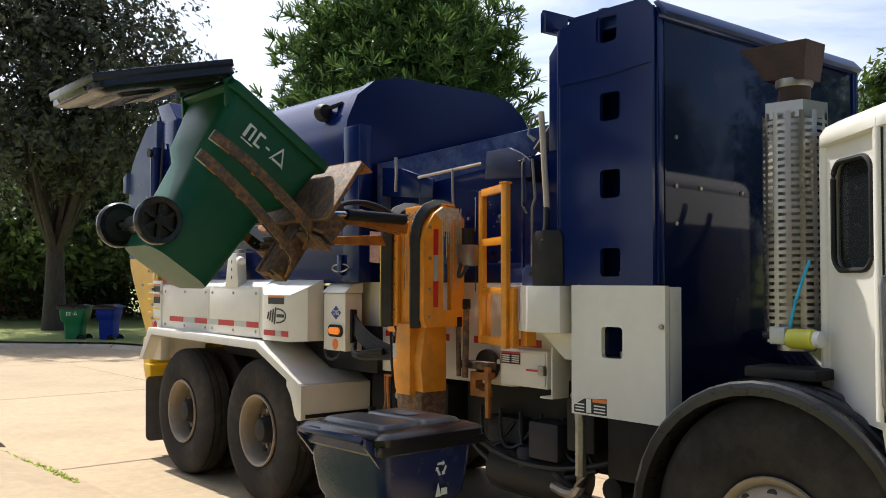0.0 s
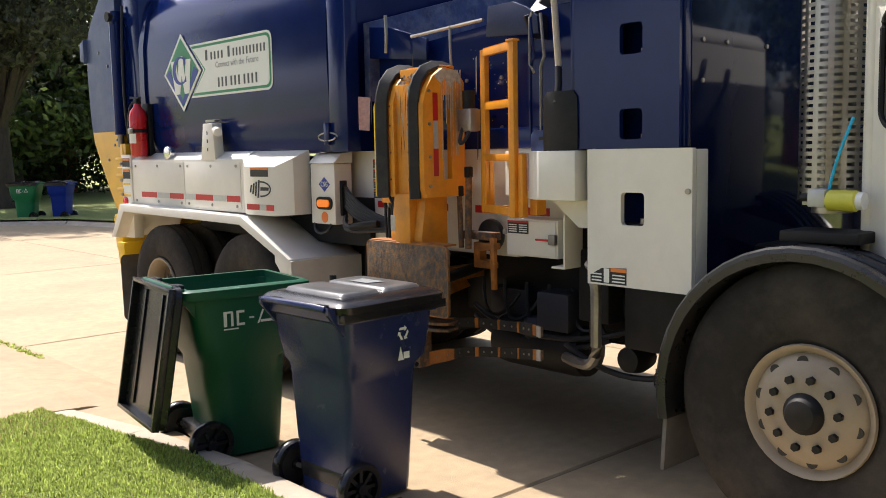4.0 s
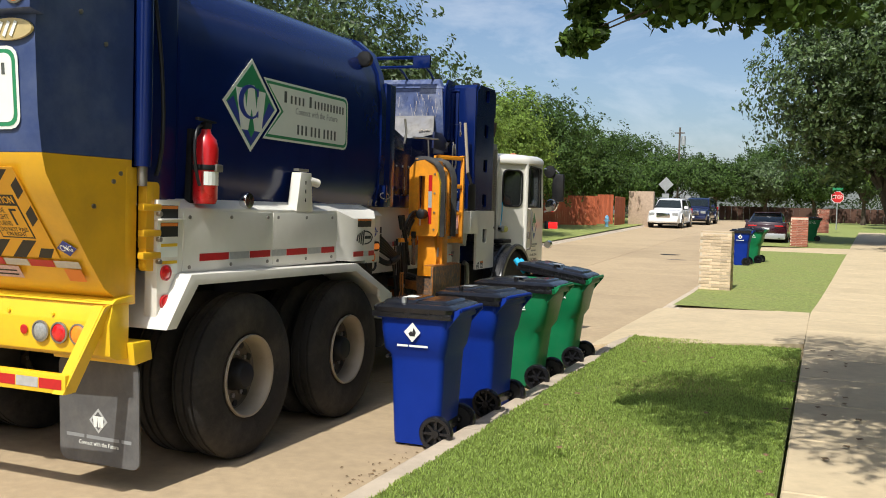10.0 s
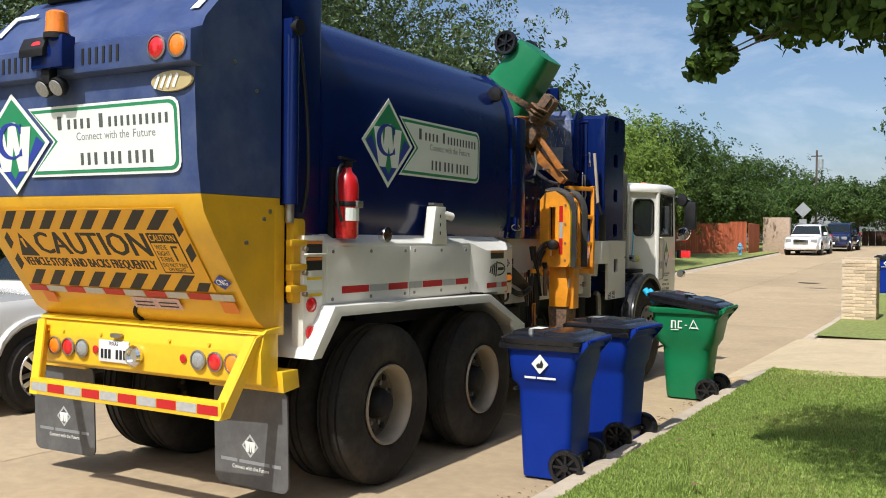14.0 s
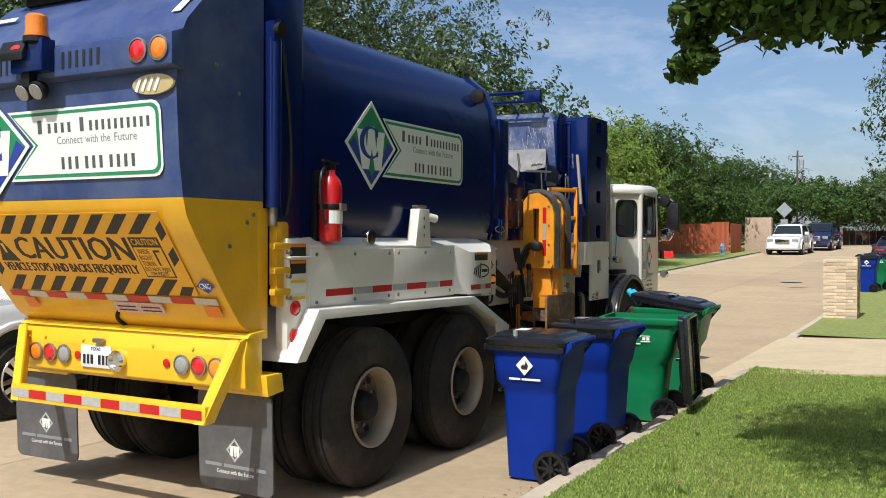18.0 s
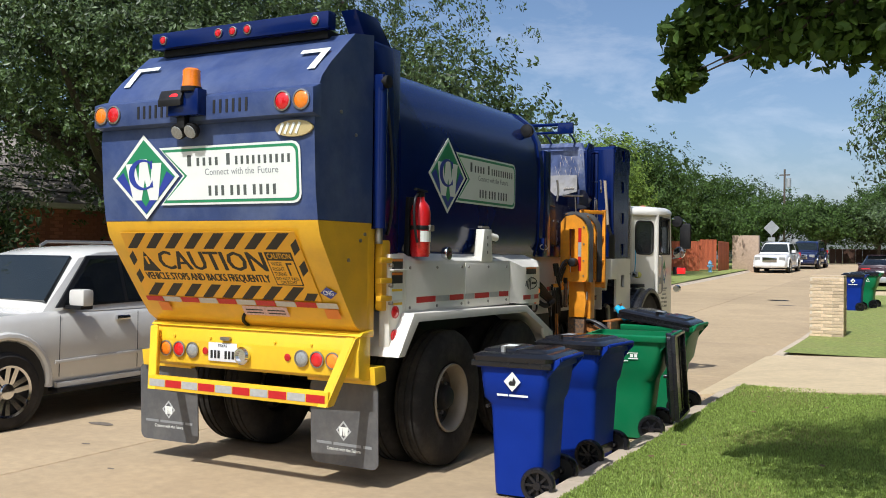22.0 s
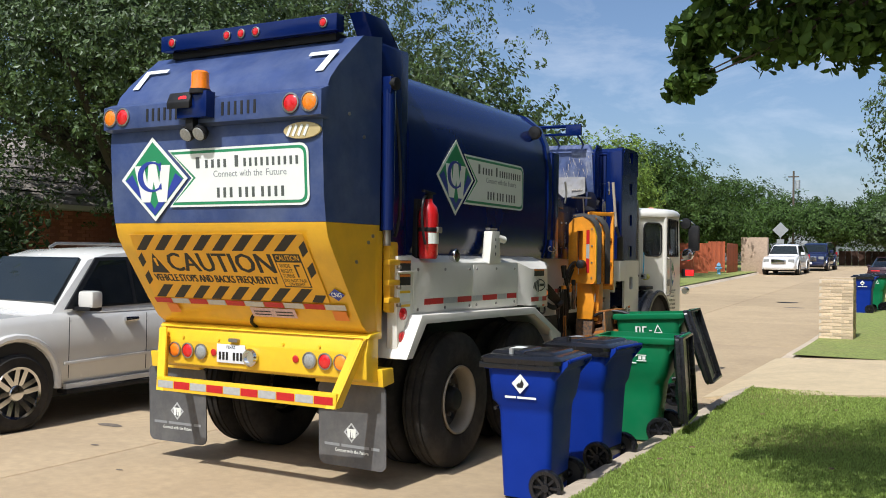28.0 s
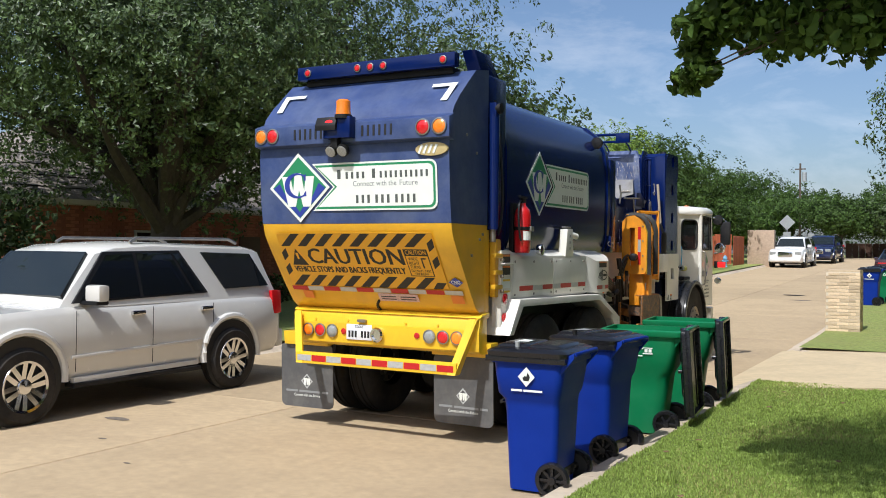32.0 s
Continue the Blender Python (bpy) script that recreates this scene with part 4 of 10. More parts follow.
flat("notice_field", [(0.615, -0.195), (0.85, -0.195), (0.85, 0.025), (0.615, 0.025)], Matrix.Translation((0, 0, 0.005)), mat("warning_orange", (0, 0, 0)), pan, 0.001)
words("notice_word", "CAUTION", 0.07, Matrix.Translation((0.7325, 0.062, 0.0052)), mat("warning_orange", (0, 0, 0)), pan, 0.22)
for i, (wd, y, w) in enumerate((("WIDE", -0.008, 0.10), ("RIGHT", -0.055, 0.11), ("TURNS", -0.10, 0.11), ("DO NOT PASS", -0.143, 0.21), ("ON RIGHT", -0.177, 0.15))):
    words("notice_line", wd, 0.05 if i < 3 else 0.042, Matrix.Translation((0.685 if i < 3 else 0.7325, y, 0.0062)), DECAL_BLACK, pan, w)
flat("turn_arrow", [(0.77, -0.11), (0.785, -0.11), (0.785, -0.01), (0.825, -0.01), (0.825, 0.005), (0.77, 0.005)], Matrix.Translation((0, 0, 0.0062)), DECAL_BLACK, pan, 0.001)
TUB3 = Matrix.Translation((0, -3.790, 1.433)) @ pose(0, 0, 0, 35.5, 0, 0) @ REAR
for i in range(10):
    x0 = -0.97 + i * 0.198
    flat("reflector_strip", [(x0, 0), (x0 + 0.19, 0), (x0 + 0.19, 0.05), (x0, 0.05)], TUB3 @ Matrix.Translation((0, 0, 0.004)), RED_TAPE if i % 2 == 0 else SILVER_TAPE, truck, 0.001)
for x0, w in ((-0.86, 0.12), (0.05, 0.45), (0.86, 0.13)):
    flat("notice_sticker", [(x0, -0.10), (x0 + w, -0.10), (x0 + w, -0.01), (x0, -0.01)], TUB3 @ Matrix.Translation((0, 0, 0.004)), DECAL_PINK if w > 0.2 else DECAL_ORANGE, truck, 0.001)
for k in range(4):
    flat("notice_text_bar", [(0.08 + (k % 2) * 0.22, -0.05 - (k // 2) * 0.03), (0.25 + (k % 2) * 0.22, -0.05 - (k // 2) * 0.03), (0.25 + (k % 2) * 0.22, -0.04 - (k // 2) * 0.03), (0.08 + (k % 2) * 0.22, -0.04 - (k // 2) * 0.03)], TUB3 @ Matrix.Translation((0, 0, 0.006)), DECAL_BLACK, truck, 0.001)
cn = flat("fuel_diamond", [(0, 0.055), (0.075, 0), (0, -0.055), (-0.075, 0)], TUB2 @ Matrix.Translation((1.06, -0.265, 0.004)), DECAL_BLUE, truck, 0.002, "small blue fuel diamond")
words("fuel_word", "CNG", 0.06, Matrix.Translation((0, 0, 0.0035)), DECAL_WHITE, cn, 0.09)
tpart("latch_hook", tube(nb(), curve_pts((-0.03, -3.60, 1.25), (-0.04, -3.72, 1.30), (0.04, -3.72, 1.34), (0.03, -3.69, 1.40)), 0.014), BLACK)

# rear bumper with lamps and under-run guard
bump = tpart("bumper", prism(nb(), [(-3.50, 1.215), (-3.64, 1.215), (-3.67, 1.10), (-3.66, 0.90), (-3.60, 0.87), (-3.50, 0.87)], 0, -1.06, 1.10, 0.008), BRIGHT_YELLOW, label="bright yellow rear bumper")
tpart("bumper_lip", prism(nb(), [(-3.47, 1.215), (-3.66, 1.215), (-3.62, 1.245), (-3.47, 1.26)], 0, -1.07, 1.11, 0.006), BRIGHT_YELLOW)
for sx in (-1, 1):
    for x, m in ((0.87, AMBER_LIT if sx > 0 else AMBER), (0.72, RED_LENS), (0.57, CLEAR_LENS)):
        lens("rear_lamp", (sx * x, -3.672, 1.02), 0.056, m, bump, bezel=STEEL)
    lens("round_reflector", (sx * 0.43, -3.672, 1.02), 0.03, RED_TAPE, bump, depth=0.008)
    gx = 1.08 if sx > 0 else -1.02
    gb = 0.96 if sx > 0 else -0.84
    tpart("guard_arm", loft(nb(), [[(gx - 0.012, -3.60, 1.23), (gx + 0.012, -3.60, 1.23), (gx + 0.012, -3.70, 1.20), (gx - 0.012, -3.70, 1.20)], [(gb - 0.012, -3.80, 0.70), (gb + 0.012, -3.80, 0.70), (gb + 0.012, -3.90, 0.70), (gb - 0.012, -3.90, 0.70)]]), BRIGHT_YELLOW)
    tpart("guard_plate", loft(nb(), [[(gx - sx * 0.07, -3.70, 1.21), (gx, -3.70, 1.21), (gx, -3.685, 1.21), (gx - sx * 0.07, -3.685, 1.21)], [(gb - sx * 0.07, -3.90, 0.70), (gb, -3.90, 0.70), (gb, -3.885, 0.70), (gb - sx * 0.07, -3.885, 0.70)]]), BRIGHT_YELLOW)
    tpart("flap_bracket", prism(nb(), [(-3.52, 0.97), (-3.36, 0.97), (-3.34, 0.85), (-3.50, 0.83)], 0, sx * 0.50 if sx > 0 else -1.32, 1.15 if sx > 0 else -0.75, 0.006), BRIGHT_YELLOW)
    fl = tpart("mud_flap", prism(nb(), rrect(0.66, 0.68, 0.06), 1, -0.006, 0.006), FLAP, label="worn grey rubber mud flap", at=Matrix.Translation((0.82 if sx > 0 else -1.06, -3.44, 0.50)) @ pose(0, 0, 0, 2, 0, sx * -2))
    flat("flap_emblem", [(0, 0.08), (0.075, 0), (0, -0.08), (-0.075, 0)], Matrix.Translation((0, -0.007, -0.06)) @ REAR, DECAL_FAINT, fl, 0.001)
    flat("emblem_inner", [(0, 0.06), (0.055, 0), (0, -0.06), (-0.055, 0)], Matrix.Translation((0, -0.0085, -0.06)) @ REAR, FLAP, fl, 0.001)
    for x0, x1 in ((-0.035, -0.012), (0.0, 0.012), (0.02, 0.04)):
        flat("emblem_bar", [(x0, -0.04), (x1, -0.04), (x1 + 0.006, 0.03), (x0 - 0.006, 0.03)], Matrix.Translation((0, -0.010, -0.06)) @ REAR, DECAL_WHITE, fl, 0.001)
    for x0, x1, z in ((-0.27, -0.12, -0.17), (-0.10, 0.17, -0.17), (0.19, 0.27, -0.17)):
        flat("flap_name_bar", [(x0, -0.011), (x1, -0.011), (x1, 0.011), (x0, 0.011)], Matrix.Translation((0, -0.007, z)) @ REAR, DECAL_GREY, fl, 0.001)
    words("flap_slogan", "Connect with the Future", 0.04, Matrix.Translation((0, -0.008, -0.212)) @ REAR, DECAL_WHITE, fl, 0.33, 0.001)
grd = tbox("under_run_guard", (0.06, -3.86, 0.755), (1.84, 0.06, 0.115), BRIGHT_YELLOW, 0.008)
for i in range(10):
    x0 = -0.84 + i * 0.180
    flat("reflector_strip", [(x0, -0.03), (x0 + 0.172, -0.03), (x0 + 0.172, 0.03), (x0, 0.03)], on_rear(0, -3.892, 0.755), RED_TAPE if i % 2 else SILVER_TAPE, grd, 0.001)
pl = tbox("licence_plate", (-0.24, -3.675, 1.02), (0.305, 0.006, 0.155), PLATE, 0.004, "white Texas licence plate")
words("plate_state", "TEXAS", 0.035, on_rear(-0.24, -3.680, 1.073), DECAL_BLACK, pl, 0.10, 0.001)
for k in range(7):
    if k != 3:
        tbox("plate_bar", (-0.24 + (k - 3) * 0.038, -3.680, 1.0), (0.024, 0.002, 0.065), DECAL_BLACK, 0, parent=pl)
plug = tpart("trailer_socket", lathe(nb(), [(0.07, 0), (0.075, -0.03), (0.06, -0.05), (0.045, -0.05), (0.045, -0.03), (0.001, -0.03)], 1, (-0.02, -3.67, 1.005), 24), CHROME)
tpart("plate_lamp", prism(nb(), rrect(0.10, 0.03, 0.012), 1, -3.70, -3.67), STEEL, at=Matrix.Translation((-0.20, 0, 1.135)))
for x in (-0.95, -0.78, -0.38, 0.30, 0.66, 0.98):
    tpart("bolt_head", cyl(nb(), (x, -3.66, 1.13), (x, -3.678, 1.13), 0.011, n=8), BRIGHT_YELLOW)

# yellow tailgate latch on the kerb side
lt = tpart("tailgate_latch", prism(nb(), rrect(0.12, 0.56, 0.03), 0, 1.06, 1.12, 0.006), YELLOW, at=Matrix.Translation((0, -3.32, 1.68)), label="yellow tailgate latch with clamps")
part("latch_column", box(nb(), (1.09, -3.33, 1.75), (0.07, 0.07, 0.42), 0.01), YELLOW, lt, at=Matrix.Translation((0, 3.30, -1.68)))
for z in (1.50, 1.64, 1.80):
    part("latch_clamp", box(nb(), (1.13, -3.34, z), (0.05, 0.17, 0.045), 0.012), YELLOW, lt, at=Matrix.Translation((0, 3.30, -1.68)))
    part("latch_screw", cyl(nb(), (1.14, -3.28, z - 0.04), (1.17, -3.28, z - 0.04), 0.016, n=10), STEEL, lt, at=Matrix.Translation((0, 3.30, -1.68)))
tbox("rear_post_yellow", (1.02, -3.46, 1.62), (0.10, 0.10, 0.85), YELLOW, 0.008)

# white side skirt, tank box and fuel box
post = tbox("rear_post", (1.10, -3.20, 1.44), (0.10, 0.22, 0.82), WHITE, 0.01)
for z in (1.386, 1.198):
    lens("side_marker", (1.152, -3.235, z), 0.042, RED_LENS, post, axis=0, sgn=1, bezel=RED)
for z, m in ((1.77, DECAL_BLACK), (1.66, DECAL_BLACK), (1.53, DECAL_WHITE), (1.42, DECAL_WHITE)):
    st = flat("notice_sticker", [(-0.085, -0.045), (0.085, -0.045), (0.085, 0.045), (-0.085, 0.045)], on_side(1.151, -3.20, z), m, truck, 0.001)
    flat("sticker_heading", [(-0.08, 0.022), (0.08, 0.022), (0.08, 0.042), (-0.08, 0.042)], Matrix.Translation((0, 0, 0.0015)), DECAL_ORANGE if m is DECAL_BLACK else BRIGHT_YELLOW, st, 0.001)
tbox("sticker_shelf", (1.16, -3.20, 1.725), (0.06, 0.24, 0.012), WHITE, 0.004)
tpart("skirt_rail", prism(nb(), [(0.95, 1.86), (1.03, 1.86), (1.14, 1.80), (1.14, 1.36), (0.95, 1.36)], 1, -3.09, -0.98, 0.008), WHITE, label="white riveted side skirt with reflector tape")
for y0, y1 in ((-3.05, -2.0), (-1.98, -1.02)):
    tpart("skirt_panel", prism(nb(), [(y0, 1.385), (y1, 1.385), (y1, 1.775), (y0, 1.775)], 0, 1.135, 1.146, 0.003), WHITE)
    for y in (y0 + 0.06, (y0 + y1) / 2, y1 - 0.06):
        for z in (1.74, 1.41):
            tpart("rivet", cyl(nb(), (1.14, y, z), (1.153, y, z), 0.013, n=8), STEEL)
for y0, y1, m in ((-2.88, -2.55, RED_TAPE), (-2.54, -2.30, SILVER_TAPE), (-2.29, -2.02, RED_TAPE), (-2.0, -1.80, SILVER_TAPE), (-1.79, -1.48, RED_TAPE), (-1.47, -1.26, SILVER_TAPE), (-1.25, -1.03, RED_TAPE)):
    flat("reflector_strip", [(y0, 1.445), (y1, 1.445), (y1, 1.495), (y0, 1.495)], on_side(1.147, 0, 0), m, truck, 0.001)
tb = tpart("tank_box", loft(nb(), [[(0.98, -0.98, 1.37), (1.14, -0.98, 1.37), (1.14, -0.98, 1.80), (0.98, -0.98, 1.86)],
                                   [(0.98, -0.82, 1.36), (1.215, -0.82, 1.36), (1.215, -0.82, 1.735), (0.98, -0.82, 1.86)],
                                   [(0.98, -0.40, 1.36), (1.215, -0.40, 1.36), (1.215, -0.40, 1.735), (0.98, -0.40, 1.86)],
                                   [(0.98, -0.26, 1.37), (1.13, -0.26, 1.37), (1.13, -0.26, 1.80), (0.98, -0.26, 1.86)]]), WHITE, label="white faceted box panel")
for y0, y1, m in ((-0.81, -0.62, RED_TAPE), (-0.61, -0.53, SILVER_TAPE), (-0.52, -0.41, RED_TAPE)):
    flat("reflector_strip", [(y0, 1.40), (y1, 1.40), (y1, 1.445), (y0, 1.445)], on_side(1.217, 0, 0), m, tb, 0.001)
flat("warning_label", [(-0.13, -0.035), (0.13, -0.035), (0.13, 0.035), (-0.13, 0.035)], on_side(1.217, -0.61, 1.695), DECAL_BLACK, tb, 0.001)
flat("label_heading", [(-0.13, 0.018), (0.13, 0.018), (0.13, 0.035), (-0.13, 0.035)], on_side(1.2185, -0.61, 1.695), DECAL_ORANGE, tb, 0.001)
LOGO = on_side(1.217, -0.61, 1.565)
for i in range(4):
    h = 0.03 + 0.013 * i
    flat("logo_stripe", [(-0.15 + i * 0.038, -h), (-0.128 + i * 0.038, -h), (-0.108 + i * 0.038, h), (-0.13 + i * 0.038, h)], LOGO, DECAL_BLACK, tb, 0.001)
arc = [(0.02 + 0.145 * math.cos(radians(a)), 0.062 * math.sin(radians(a))) for a in range(95, -96, -10)] + [(0.02 + 0.128 * math.cos(radians(a)), 0.050 * math.sin(radians(a))) for a in range(-95, 96, 10)]
flat("logo_arc", arc, LOGO, DECAL_BLACK, tb, 0.001)
flat("logo_bar", [(0.01, -0.012), (0.13, -0.012), (0.135, 0.014), (0.015, 0.014)], LOGO, DECAL_BLACK, tb, 0.001)
fb = tbox("fuel_box", (0.94, -0.045, 1.53), (0.16, 0.31, 0.45), WHITE, 0.012, "white fuel box with amber lamp and reflector")
tpart("fuel_box_roof", prism(nb(), [(0.86, 1.84), (0.95, 1.83), (1.035, 1.757), (0.86, 1.757)], 1, -0.21, 0.12, 0.004), WHITE)
cd = flat("fuel_diamond", [(0, 0.055), (0.072, 0), (0, -0.055), (-0.072, 0)], on_side(1.021, -0.018, 1.602), DECAL_BLUE, fb, 0.001)
words("fuel_word", "CNG", 0.055, on_side(1.0235, -0.018, 1.602), DECAL_WHITE, fb, 0.085, 0.001)
bz = part("lamp_bezel", prism(nb(), rrect(0.20, 0.095, 0.04), 0, 1.02, 1.032, 0.003), BLACK, fb, at=Matrix.Translation((0, -0.02, 1.462)))
part("turn_lamp", prism(nb(), rrect(0.15, 0.055, 0.027), 0, 1.03, 1.045, 0.004), AMBER_LIT, fb, at=Matrix.Translation((0, -0.02, 1.462)))
lens("round_reflector", (1.02, -0.025, 1.358), 0.042, ORANGE_DOT, fb, axis=0, sgn=1, depth=0.006)
tpart("ground_strap", tube(nb(), curve_pts((1.0, -0.16, 1.34), (1.04, -0.22, 1.20), (1.04, 0.08, 1.20), (1.0, 0.04, 1.34)), 0.012), HOSE)
tpart("skirt_front", prism(nb(), [(0.0, 1.842), (2.52, 1.842), (2.52, 1.40), (1.76, 1.40), (1.74, 1.165), (0.0, 1.165)], 0, 0.72, 0.80, 0.006), WHITE, label="white lower wall behind the arm")
for y0, y1, m in ((0.34, 0.60, RED_TAPE), (0.61, 0.84, SILVER_TAPE), (0.85, 1.1, RED_TAPE), (1.36, 1.56, RED_TAPE), (1.68, 2.0, RED_TAPE), (2.265, 2.46, RED_TAPE)):
    flat("reflector_strip", [(y0, 1.432), (y1, 1.432), (y1, 1.48), (y0, 1.48)], on_side(0.802, 0, 0), m, truck, 0.001)
for i in range(4):
    st = flat("notice_sticker", [(0.25, 1.725 - i * 0.072), (0.39, 1.725 - i * 0.072), (0.39, 1.79 - i * 0.072), (0.25, 1.79 - i * 0.072)], on_side(0.802, 0.045, -0.01), DECAL_BLACK, truck, 0.001)
    flat("sticker_heading", [(0.255, 1.77 - i * 0.072), (0.385, 1.77 - i * 0.072), (0.385, 1.785 - i * 0.072), (0.255, 1.785 - i * 0.072)], Matrix.Translation((0, 0, 0.0012)), DECAL_ORANGE if i > 1 else RED_TAPE, st, 0.001)
    if i > 1:
        flat("notice_sticker", [(0.475, 1.725 - i * 0.072), (0.54, 1.725 - i * 0.072), (0.54, 1.79 - i * 0.072), (0.475, 1.79 - i * 0.072)], on_side(0.802, 0.045, -0.01), DECAL_BLACK, truck, 0.001)
        tpart("pictogram", cyl(nb(), (0.801, 0.482, 1.745 - i * 0.072), (0.804, 0.482, 1.745 - i * 0.072), 0.024, n=16), DECAL_BLACK)
for i in range(4):
    for k in range(3):
        for y0, y1 in ((0.303, 0.362), (0.372, 0.43)):
            flat("sticker_line", [(y0, 1.722 - i * 0.072 + k * 0.011), (y1, 1.722 - i * 0.072 + k * 0.011), (y1, 1.727 - i * 0.072 + k * 0.011), (y0, 1.727 - i * 0.072 + k * 0.011)], on_side(0.8035, 0, 0), DECAL_GREY, truck, 0.0008)
for i in range(6):
    tpart("hydraulic_hose", tube(nb(), curve_pts((0.93, 0.10, 1.60 - i * 0.028), (1.02, 0.28, 1.54 - i * 0.03), (1.0, 0.44, 1.34 - i * 0.012), (0.90, 0.92, 1.335 - i * 0.016), 12), 0.0145), HOSE)
tbox("hose_bracket", (0.95, 0.12, 1.50), (0.05, 0.03, 0.26), BLACK, 0.006)
for i in range(2):
    tpart("hydraulic_hose", tube(nb(), curve_pts((0.96, 0.16, 1.37 - i * 0.03), (1.06, 0.20, 1.25 - i * 0.02), (1.04, 0.44, 1.31 - i * 0.02), (0.92, 0.70, 1.31 - i * 0.02), 12), 0.017), HOSE)
tpart("hose_wrap", tube(nb(), curve_pts((1.035, 0.33, 1.30), (1.05, 0.42, 1.315), (1.04, 0.50, 1.33), (1.0, 0.58, 1.335), 8), 0.026), RUBBER)

# fender over the rear axles
for sx in (1, -1):
    xs = (0.62, 1.27) if sx > 0 else (-1.27, -0.62)
    FEND = [(-3.36, 1.04), (-3.12, 1.375), (-0.83, 1.345), (-0.15, 1.05), (-0.15, 0.80), (-0.19, 0.80), (-0.20, 1.02), (-0.85, 1.285), (-3.05, 1.31), (-3.26, 1.04)]
    tpart("fender", prism(nb(), FEND, 0, *xs, 0.006), WHITE, label="white angular rear fender")
    tpart("fender_flap", prism(nb(), [(sx * x, z) for x, z in ((0.56, 0.80), (1.24, 0.79), (1.24, 0.58), (1.20, 0.53), (1.12, 0.51), (1.0, 0.525), (0.60, 0.61))], 1, -0.182, -0.170), RUBBER, label="black rubber splash flap")
    tpart("flap_strip", box(nb(), (sx * 0.90, -0.116, 0.80), (0.66, 0.006, 0.03), 0.002), BLACK)
    tpart("fender_gusset", prism(nb(), [(-0.362, 1.09), (-0.36, 1.017), (-0.30, 0.968), (-0.265, 0.90), (-0.235, 0.80), (-0.19, 0.765), (-0.162, 0.765), (-0.162, 1.05)], 0, 1.235 if sx > 0 else -1.26, 1.26 if sx > 0 else -1.235, 0.004), WHITE)
    tpart("fender_front", prism(nb(), [(-0.16, 0.775), (-0.12, 0.775), (-0.12, 1.04), (-0.16, 1.04)], 0, *xs), WHITE)


def truck_wheel(x, y, z, r, w, side, name="wheel", dual=False, rim=RIM):
    """Tyre with shoulder and tread grooves; dished or bulged steel rim with hand holes and nuts."""
    prof = [(0.292, -w / 2 + 0.03), (0.33, -w / 2 + 0.008), (r * 0.80, -w / 2), (r * 0.93, -w / 2 + 0.012), (r * 0.985, -w / 2 + 0.04), (r, -w / 2 + 0.06)]
    for k in (-0.5, 0, 0.5):
        a = k * w * 0.5
        prof += [(r, a - 0.012), (r * 0.972, a - 0.008), (r * 0.972, a + 0.008), (r, a + 0.012)]
    prof += [(r, w / 2 - 0.06), (r * 0.985, w / 2 - 0.04), (r * 0.93, w / 2 - 0.012), (r * 0.80, w / 2), (0.33, w / 2 - 0.008), (0.292, w / 2 - 0.03)]
    ty = part(name, lathe(nb(), prof, 0, (0, 0, 0), 48, False), TYRE, truck, "worn black truck tyre on a pale steel rim", at=Matrix.Translation((x, y, z)))
    s = side
    R = 0.30
    h0 = 0.125 if dual else 0.095
    if dual:      # deep bright barrel round a dark recessed disc
        q = [(R, w / 2 - 0.012), (R * 0.985, w / 2 + 0.004), (R * 0.94, w / 2), (R * 0.90, w / 2 - 0.03), (R * 0.875, w / 2 - 0.05), (R * 0.87, w / 2 - 0.155)]
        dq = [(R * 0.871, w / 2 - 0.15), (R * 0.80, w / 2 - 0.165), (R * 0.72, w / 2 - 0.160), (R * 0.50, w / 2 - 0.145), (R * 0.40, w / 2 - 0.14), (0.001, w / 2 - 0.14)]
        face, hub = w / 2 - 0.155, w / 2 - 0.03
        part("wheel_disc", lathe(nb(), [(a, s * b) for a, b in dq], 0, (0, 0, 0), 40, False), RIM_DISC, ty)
    else:
        q = [(R, w / 2 - 0.012), (R * 0.985, w / 2 + 0.004), (R * 0.95, w / 2), (R * 0.90, w / 2 - 0.02), (R * 0.86, w / 2 - 0.03), (R * 0.82, w / 2 - 0.012), (R * 0.60, w / 2 + 0.022), (R * 0.45, w / 2 + 0.03), (0.001, w / 2 + 0.03)]
        face, hub = w / 2 + 0.02, w / 2 + 0.075
    part("rim", lathe(nb(), [(a, s * b) for a, b in q], 0, (0, 0, 0), 40, False), rim, ty)
    part("hub", lathe(nb(), [(h0, s * (face - 0.01)), (h0 * 0.96, s * (face + 0.02)), (h0 * 0.8, s * (hub - 0.02)), (h0 * 0.68, s * hub), (0.04, s * (hub + 0.006)), (0.001, s * (hub + 0.006))], 0, (0, 0, 0), 24), BLACK, ty)
    for k in range(10):
        a = 2 * math.pi * k / 10
        part("wheel_nut", cyl(nb(), (s * (face - 0.005), 0.155 * math.cos(a), 0.155 * math.sin(a)), (s * (face + 0.03), 0.155 * math.cos(a), 0.155 * math.sin(a)), 0.019, n=6), STEEL if dual else BLACK, ty)
        a += math.pi / 10
        o = face - (0.001 if dual else 0.028)
        part("hand_hole", cyl(nb(), (s * (o - 0.02), 0.222 * math.cos(a), 0.222 * math.sin(a)), (s * (o + 0.006), 0.222 * math.cos(a), 0.222 * math.sin(a)), 0.026, n=12), DECAL_BLACK, ty)
    return ty


